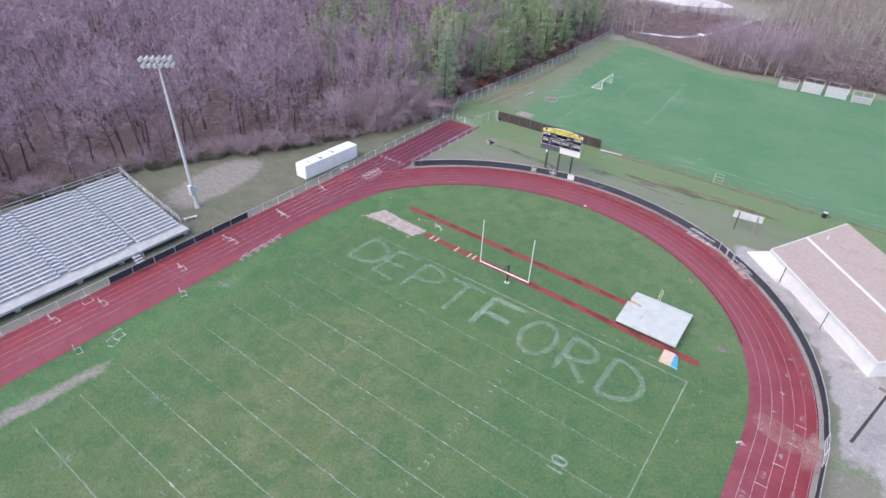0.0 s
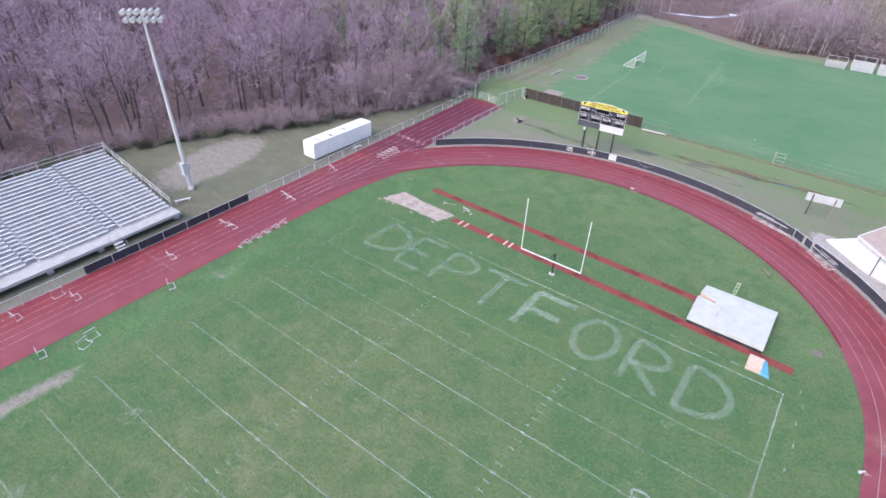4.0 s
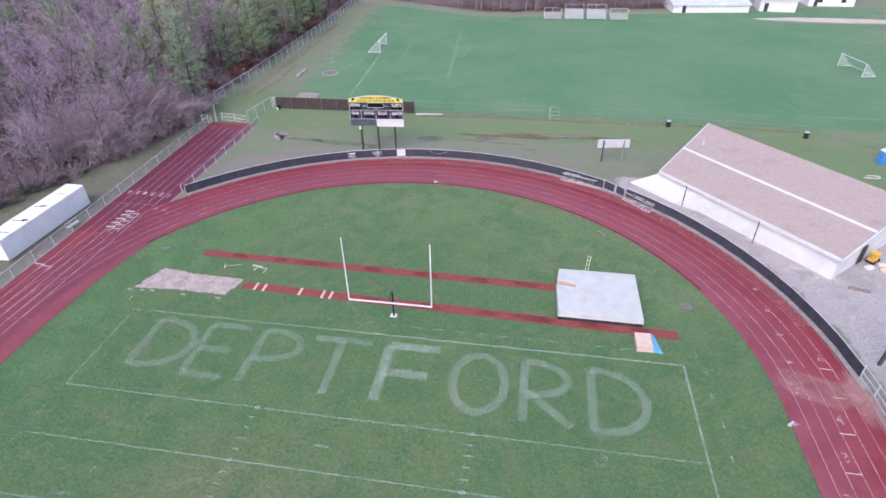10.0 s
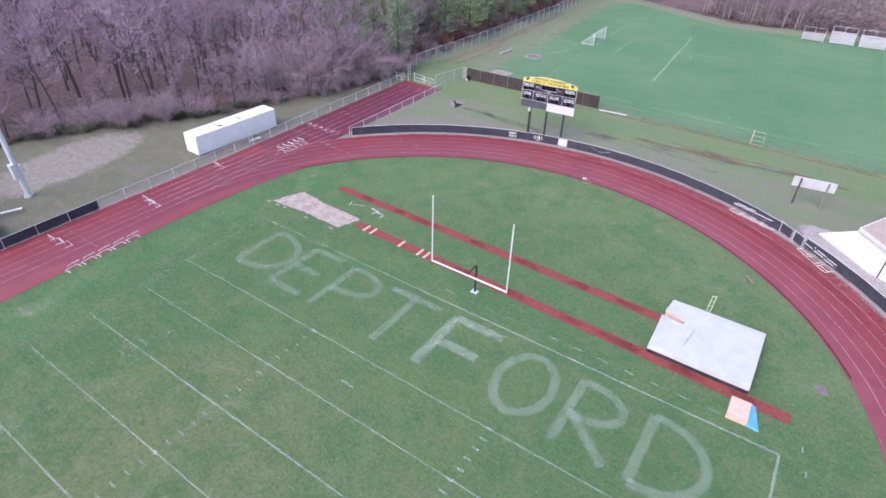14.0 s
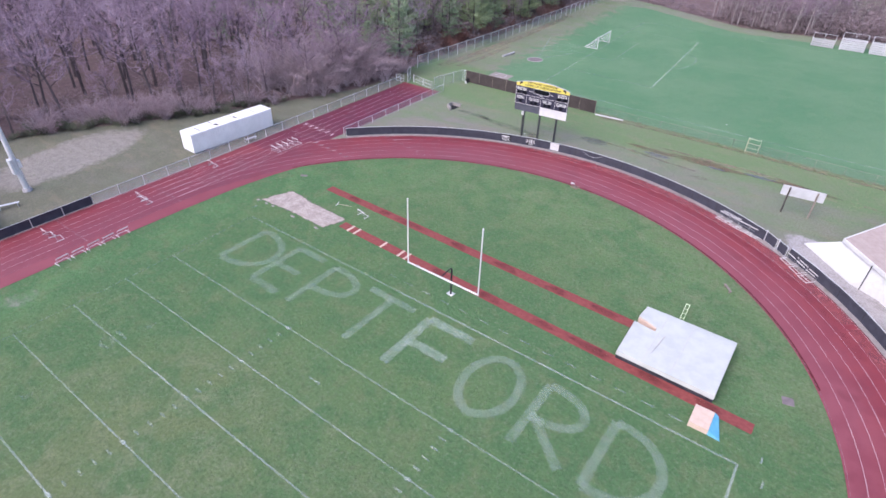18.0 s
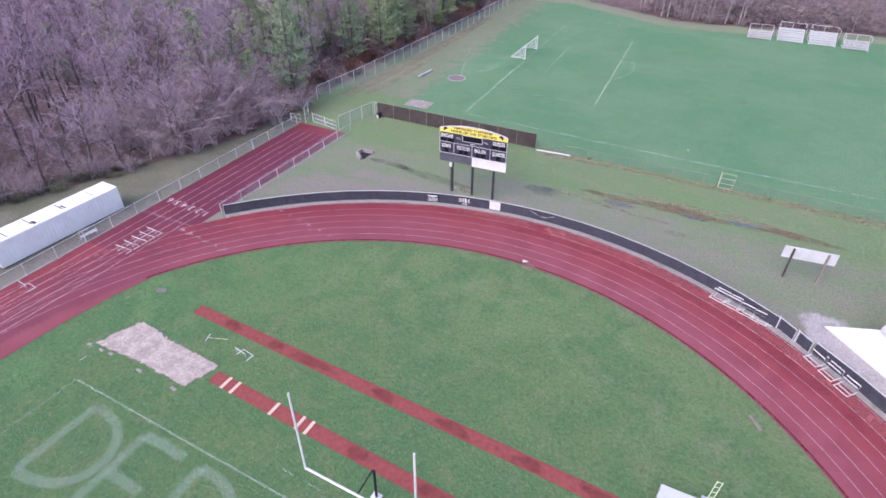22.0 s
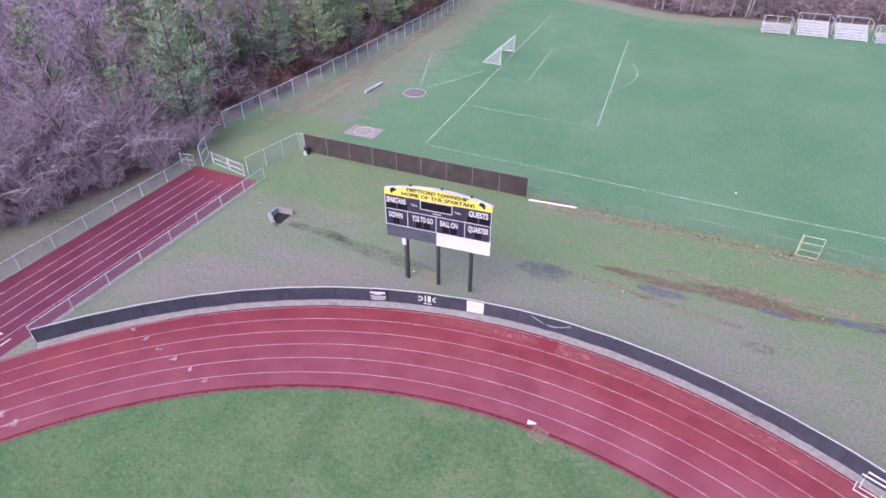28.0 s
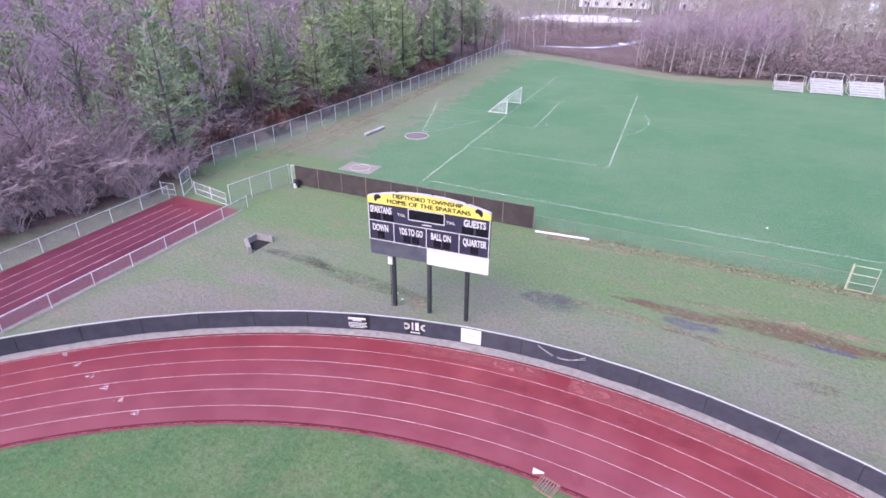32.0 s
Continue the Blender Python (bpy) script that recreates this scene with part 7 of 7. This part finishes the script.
def grow_pine(seed, high, full=1.0):
    """A pine: a straight trunk and uneven whorls of boughs, each a flat feathery spray of needles."""
    r = random.Random(seed)
    trunk, crown = Geo(), Geo()
    top = Vector((r.uniform(-0.3, 0.3), r.uniform(-0.3, 0.3), high))
    trunk.tube((0, 0, -0.1), top * 0.5, 0.016 * high, 0.010 * high, 6, False)
    trunk.tube(top * 0.5, top, 0.010 * high, 0.02, 5, False)
    z = high * r.uniform(0.12, 0.22)
    while z < high * 0.99:
        f = z / high
        reach = high * 0.30 * (1 - f) ** 0.65 * min(1.0, 0.6 + 1.4 * f) + 0.3
        for k in range(r.randint(5, 6)):
            a = r.uniform(0, 6.283)
            ln = reach * r.uniform(0.5, 1.15)
            d = Vector((math.cos(a), math.sin(a), r.uniform(-0.05, 0.3) + 0.45 * f)).normalized()
            side = Vector((-math.sin(a), math.cos(a), 0))
            p = top * f
            e = p + d * ln
            wisp(trunk, p, e, 0.03 * (1 - f) + 0.012, r)
            m = max(3, int(ln * 3.0 * full))
            for j in range(m):
                u = 0.18 + 0.82 * (j + r.random()) / m
                c = p + d * (ln * u) + Vector((0, 0, 0.10 * ln * u * u + r.gauss(0, 0.06)))
                for s in (-1, 1):
                    b = (d * 0.7 + side * s * r.uniform(0.5, 1.1) + Vector((0, 0, r.uniform(-0.1, 0.35)))).normalized()
                    bl = (0.35 + 0.32 * ln * (1 - 0.6 * u)) * r.uniform(0.7, 1.2)
                    o = c + b * bl
                    n = 4
                    for t in range(n):
                        q = c.lerp(o, (t + r.random()) / n)
                        w = (b + Vector((r.gauss(0, 0.55), r.gauss(0, 0.55), r.gauss(0.3, 0.4)))).normalized() * r.uniform(0.25, 0.48)
                        v = w.cross(Vector((r.gauss(0, 0.4), r.gauss(0, 0.4), 1))).normalized() * r.uniform(0.055, 0.095)
                        crown.face(q - v, q + v, q + w)
        z += high * 0.056 * r.uniform(0.7, 1.25)
    return trunk, crown


def grow_shrub(seed, high, stems=14, twigs=200, arch=0.5, tw=0.02, slim=False):
    """A leafless shrub: arching stems from one stool that droop at the tips, with dense fine twigs."""
    r = random.Random(seed)
    stem, crown = Geo(), Geo()
    for k in range(stems):
        a = r.uniform(0, 6.283)
        t0 = r.uniform(0.05, arch)
        out = Vector((math.cos(a), math.sin(a), 0))
        d = (out * t0 + Vector((0, 0, 1))).normalized()
        p = Vector((r.gauss(0, 0.3), r.gauss(0, 0.3), 0))
        ln = high * r.uniform(0.75, 1.15)
        pts = [p]
        for j in range(4):
            d = (d + out * 0.22 * (0.4 + t0) + Vector((r.gauss(0, 0.1), r.gauss(0, 0.1), -0.12 * j * t0))).normalized()
            pts.append(pts[-1] + d * ln / 4)
        for j, (u, v) in enumerate(zip(pts, pts[1:])):
            if slim:
                wisp(stem, u, u.lerp(v, 1.6), 0.03 * (1 - j / 5), r)
            else:
                stem.tube(u, v, 0.034 * (1 - j / 5.0), 0.034 * (1 - (j + 1) / 5.0), 3, False)
        for t in range(twigs // stems):
            f = (r.random() ** 0.6) * 3.99
            q = pts[int(f)].lerp(pts[int(f) + 1], f % 1)
            w = (out * 0.5 + Vector((r.gauss(0, 0.75), r.gauss(0, 0.75), r.gauss(0.25, 0.5)))).normalized()
            e = q + w * r.uniform(0.3, 0.95) * high / 4
            wisp(crown, q, e, tw, r)
            for b in range(2):
                m = q.lerp(e, r.uniform(0.3, 0.9))
                w2 = (w + Vector((r.gauss(0, 0.7), r.gauss(0, 0.7), r.gauss(0.0, 0.5)))).normalized()
                wisp(crown, m, m + w2 * r.uniform(0.2, 0.55) * high / 4, tw * 0.7, r)
    return stem, crown


def grow_leafy(seed, high):
    """Low scrub that still holds its leaves."""
    r = random.Random(seed + 90)
    stem, crown = Geo(), Geo()
    for k in range(8):
        a = r.uniform(0, 6.28)
        e = Vector((math.cos(a) * r.uniform(0.3, 1.1), math.sin(a) * r.uniform(0.3, 1.1), high * r.uniform(0.6, 1.0)))
        stem.tube((0, 0, 0), e, 0.02, 0.006, 3, False)
        for j in range(34):
            c = e * r.uniform(0.3, 1.1) + Vector((r.gauss(0, 0.28), r.gauss(0, 0.28), r.gauss(0, 0.2)))
            c.z = max(c.z, 0.05)
            u = Vector((r.gauss(0, 1), r.gauss(0, 1), r.gauss(0, 0.6))).normalized() * r.uniform(0.08, 0.16)
            v = u.orthogonal().normalized() * u.length * 0.6
            crown.face(c - u, c - v, c + u, c + v)
    return stem, crown


def pair(kind, name, geos, mats, label, category, group):
    t = thing(name, pose(0, 0, 0), label, category, group)
    part("trunk" if kind != "shrub" else "stool", geos[0], MAT[mats[0]], t)
    part("crown", geos[1], MAT[mats[1]], t)
    return t


def joined(name, protos, places, mats, labels):
    """Many far trees as two meshes: what nobody could count."""
    for which in (0, 1):
        vs, fs, base = [], [], 0
        cache = []
        for g in protos:
            me = g[which]
            V = np.array(me.v, dtype=np.float64)
            tri = []
            for f in me.f:
                for k in range(1, len(f) - 1):
                    tri.append((f[0], f[k], f[k + 1]))
            cache.append((V, np.array(tri, dtype=np.int64)))
        for (x, y, s, a, n, sz) in places:
            V, T = cache[n % len(cache)]
            c, w = math.cos(a) * s, math.sin(a) * s
            P = np.empty_like(V)
            P[:, 0] = V[:, 0] * c - V[:, 1] * w + x
            P[:, 1] = V[:, 0] * w + V[:, 1] * c + y
            P[:, 2] = V[:, 2] * s * sz
            vs.append(P)
            fs.append(T + base)
            base += len(V)
        V, T = np.concatenate(vs), np.concatenate(fs)
        me = bpy.data.meshes.new(name)
        me.vertices.add(len(V))
        me.vertices.foreach_set("co", V.ravel())
        me.loops.add(T.size)
        me.loops.foreach_set("vertex_index", T.ravel().astype(np.int32))
        me.polygons.add(len(T))
        me.polygons.foreach_set("loop_start", (np.arange(len(T)) * 3).astype(np.int32))
        me.update(calc_edges=True)
        tagged(put(name + ("_trunks" if which == 0 else "_twigs"), me, MAT[mats[which]]), labels[which], "woods", kind="stuff")


def scatter(region, spacing, seed, tries=30000, jitter=0.9):
    """Jittered places inside a region given as a test."""
    r = random.Random(seed)
    x0, x1, y0, y1, test = region
    out = []
    y = y0
    while y < y1:
        x = x0 + r.uniform(0, spacing)
        while x < x1:
            px, py = x + r.uniform(-0.5, 0.5) * spacing * jitter, y + r.uniform(-0.5, 0.5) * spacing * jitter
            if test(px, py):
                out.append((px, py))
            x += spacing
        y += spacing
    return out


def pine_share(x, y):
    """How far pines take over at a place: a belt along the pitch."""
    d = wood_edge(y) - x
    s = np.interp(y, (-90, 30, 44, 48, 60, 75, 130, 150), (0.0, 0.0, 0.16, 0.20, 0.30, 0.55, 0.60, 0.45)) * np.interp(d, (0, 4, 30, 55), (0.5, 0.9, 0.8, 0.1))
    if y > 72 and d < 16:
        s = 0.72
    return float(s)


def build_woods():
    r = random.Random(11)
    tall = [grow_bare(s, 16.5 + (s % 3) * 1.5, 10, 5, 5, 3, 0.036, 0.29, 6) for s in range(1, 7)]
    low = [grow_bare(40 + s, 16.5 + (s % 3) * 1.5, 8, 4, 4, 2, 0.056, 0.29, 4) for s in range(6)]
    pines = [grow_pine(s, 11 + s % 4, 1.0) for s in range(20, 26)]
    shrubs = [grow_shrub(s, 4.4, 26, 470, 0.7, 0.017) for s in range(3)]
    tall_t = [pair("tree", "bare_tree", g, ("bark", "twig"), "tall leafless grey deciduous tree at the edge of the wood", "tree", "wood edge trees") for g in tall]
    pine_t = [pair("tree", "pine_tree", g, ("bark", "needle"), "green pine with feathery uneven boughs among bare trees", "tree", "pines in the wood") for g in pines]
    shrub_t = [pair("shrub", "bare_shrub", g, ("stem_pale", "twig_pale"), "dense domed leafless shrub with mauve arching twigs", "shrub", "shrubs along the wood") for g in shrubs]
    used = {}

    def place(protos, x, y, s, a):
        ob = protos[r.randrange(len(protos))]
        m = pose(x, y, 0, 0, 0, a)
        if ob.name not in used:
            used[ob.name] = ob
            ob.matrix_basis = m
            ob.scale = (s, s, s)
            return ob
        c = copy_thing(ob, m)
        c.scale = (s, s, s * r.uniform(0.92, 1.1))
        return c

    far_trees = []
    far_pines = []
    back_trees = []
    counts = dict(tall=0, pine=0)
    left = scatter((-175, -42, -75, 230, lambda x, y: x < wood_edge(y) - 1.4 and not (x > -92 and y > 152 + 0.25 * (x + 45))), 5.5, 3, jitter=1.15)
    for x, y in left:
        d = wood_edge(y) - x
        s = r.uniform(0.72, 1.1) * (0.62 if d < 4 else 0.95 if y < 46 else 0.78)
        if r.random() < pine_share(x, y) and d > 34:
            far_pines.append((x, y, r.uniform(0.8, 1.25), r.uniform(0, 6.28), r.randrange(6), 1.0))
        elif r.random() < pine_share(x, y) and counts["pine"] < 290:
            place(pine_t, x, y, r.uniform(0.7, 1.25), r.uniform(0, 360))
            counts["pine"] += 1
        elif d < 30 and counts["tall"] < 280 and y < 150:
            place(tall_t, x, y, s, r.uniform(0, 360))
            counts["tall"] += 1
        else:
            far_trees.append((x, y, s * r.uniform(0.9, 1.15), r.uniform(0, 6.28), r.randrange(6), r.uniform(0.9, 1.1)))
    back = scatter((-60, 240, 125, 300, lambda x, y: y > far_edge(x) + 2 and not (-92 < x < -12 + 0.12 * (y - 140) and y < 252) and (x < 44 or y > 168)), 5.6, 5, jitter=1.15)
    for x, y in back:
        low_s = np.interp(y - far_edge(x), (0, 15, 40), (0.42, 0.55, 0.7)) * r.uniform(0.8, 1.2)
        back_trees.append((x, y, float(low_s), r.uniform(0, 6.28), r.randrange(6), r.uniform(0.9, 1.1)))
    for x, y in scatter((-62, -43, 47, 138, lambda x, y: wood_edge(y) - 19 < x < wood_edge(y) - 1.8), 4.4, 17, jitter=1.2):
        if r.random() < (0.10 if y < 62 else 0.16 if y < 78 else 0.42) and counts["pine"] < 290:
            place(pine_t, x, y, r.uniform(0.6, 1.2), r.uniform(0, 360))
            counts["pine"] += 1
    for k in range(40):
        far_trees.append((r.uniform(-80, -14), r.uniform(172, 208), r.uniform(0.25, 0.45), r.uniform(0, 6.28), r.randrange(6), 1.0))
    for k in range(12):
        back_trees.append((r.uniform(-50, -36), r.uniform(149, 154), r.uniform(0.4, 0.62), r.uniform(0, 6.28), r.randrange(6), 1.1))
    if far_pines:
        joined("far_pines", pines, far_pines, ("trunks", "needle"), ("thin trunks of pines deep in the wood", "green crowns of pines deep in the wood"))
    joined("back_woods", low, back_trees, ("pale_trunks", "back_woods"), ("pale thin trunks of the woods behind the pitch", "olive-brown leafless crowns behind the pitch"))
    joined("woods", low, far_trees, ("trunks", "woods"), ("bare grey trunks of dense winter woods", "mauve-grey leafless crowns of dense winter woods"))
    for k in range(60):
        y = r.uniform(-35, 50)
        x = wood_edge(y) - r.uniform(-0.6, 2.5)
        place(shrub_t, x, y, r.uniform(0.5, 0.95), r.uniform(0, 360))
    for k in range(26):
        y = r.uniform(25, 43)
        place(shrub_t, wood_edge(y) - r.uniform(2.4, 9.0), y, r.uniform(1.3, 1.9), r.uniform(0, 360))
    brush = []
    for k in range(700):
        x = r.uniform(-44, 46)
        brush.append((x, far_edge(x) + r.uniform(-0.5, 22 if x > -12 else 8), r.uniform(0.5, 1.1) * (1.0 if x > -12 else 0.45), r.uniform(0, 6.28), r.randrange(3), 1.0))
    for k in range(440):
        x = r.uniform(-10, 46)
        brush.append((x, far_edge(x) + r.uniform(2, 40), r.uniform(1.2, 2.0), r.uniform(0, 6.28), r.randrange(3), 1.0))
    for k in range(460):
        x, y = r.uniform(-85, -14), r.uniform(160, 212)
        brush.append((x, y, r.uniform(0.4, 1.0), r.uniform(0, 6.28), r.randrange(3), 0.7))
    pale = [(x, far_edge(x) + r.uniform(1, 12), r.uniform(0.4, 0.65), r.uniform(0, 6.28), r.randrange(6), 1.2) for x in [r.uniform(-13, 16) for _ in range(70)]]
    joined("pale_trees", low, pale, ("pale_trunks", "woods"), ("pale thin trunks of young trees behind the pitch", "fine bare twigs of young trees behind the pitch"))
    for k in range(420):
        y = r.uniform(-60, 150)
        brush.append((wood_edge(y) - r.uniform(1, 18), y, r.uniform(0.35, 0.8), r.uniform(0, 6.28), r.randrange(3), 0.9))
    for k in range(260):
        y = r.uniform(26, 100)
        brush.append((wood_edge(y) - r.uniform(2, 22), y, r.uniform(0.8, 1.6), r.uniform(0, 6.28), r.randrange(3), 0.9))
    small = [grow_shrub(70 + s, 3.6, 10, 60, 0.75, 0.04, True) for s in range(3)]
    leafy = [grow_leafy(s, 1.6) for s in range(3)]
    russet = [(wood_edge(y) - r.uniform(0.0, 7), y, r.uniform(0.5, 1.3), r.uniform(0, 6.28), r.randrange(3), r.uniform(0.8, 1.6)) for y in [r.uniform(46, 120) for _ in range(80)]]
    joined("leafy_scrub", leafy, russet, ("trunks", "dry_leaf"), ("thin stems of leafy scrub", "russet dead leaves still on low scrub"))
    green = [(wood_edge(y) - r.uniform(-0.8, 2.0), y, r.uniform(0.4, 1.0), r.uniform(0, 6.28), r.randrange(3), r.uniform(0.5, 1.1)) for y in [r.uniform(-30, 26) for _ in range(110)]]
    joined("briar_scrub", leafy, green, ("trunks", "briar"), ("thin stems of briar scrub", "dull green briar leaves along the wood edge"))
    joined("brush", small, brush, ("trunks", "brush"), ("thin grey stems of winter brush", "mauve-brown twigs of winter brush"))


build_woods()


# ---- rough grass tufts round the track ----
def grass_tufts():
    r = random.Random(5)
    spots = []
    while len(spots) < 7000:
        x, y = r.uniform(-31, 52), r.uniform(16, 52)
        if math.hypot(x - FX, y - FY) < R_FENCE + 0.5 or (x > 17 and y < 39 - 0.35 * (x - 20)):
            continue
        if r.random() < (0.35 if y < 42 else 1.0):
            spots.append((x, y, r.uniform(0.03, 0.08)))
    while len(spots) < 8500:
        y = r.uniform(-25, 50)
        spots.append((r.uniform(wood_edge(y) + 0.3, -41.0) if wood_edge(y) < -42 else -41.5, y, r.uniform(0.04, 0.1)))
    while len(spots) < 11500:
        y = r.uniform(53, 145)
        spots.append((-42.2 + abs(r.gauss(0, 4.0)), y, r.uniform(0.04, 0.1)))
    while len(spots) < 13000:
        x = r.uniform(-8, 50)
        spots.append((x, 52.2 + r.gauss(0, 0.35), r.uniform(0.06, 0.14)))
    g = Geo()
    for x, y, s in spots:
        for k in range(3):
            a = r.uniform(0, 6.28)
            u = Vector((math.cos(a), math.sin(a), 0))
            b = Vector((x, y, 0.0)) + Vector((r.gauss(0, s), r.gauss(0, s), 0))
            t = b + Vector((r.gauss(0, s), r.gauss(0, s), s * r.uniform(0.5, 1.0)))
            g.face(b - u * s * 0.7, b + u * s * 0.7, t)
    tagged(put("grass_tufts", g, MAT["tuft"]), "coarse tufts of green and straw-coloured winter grass", "grass", kind="stuff")


grass_tufts()
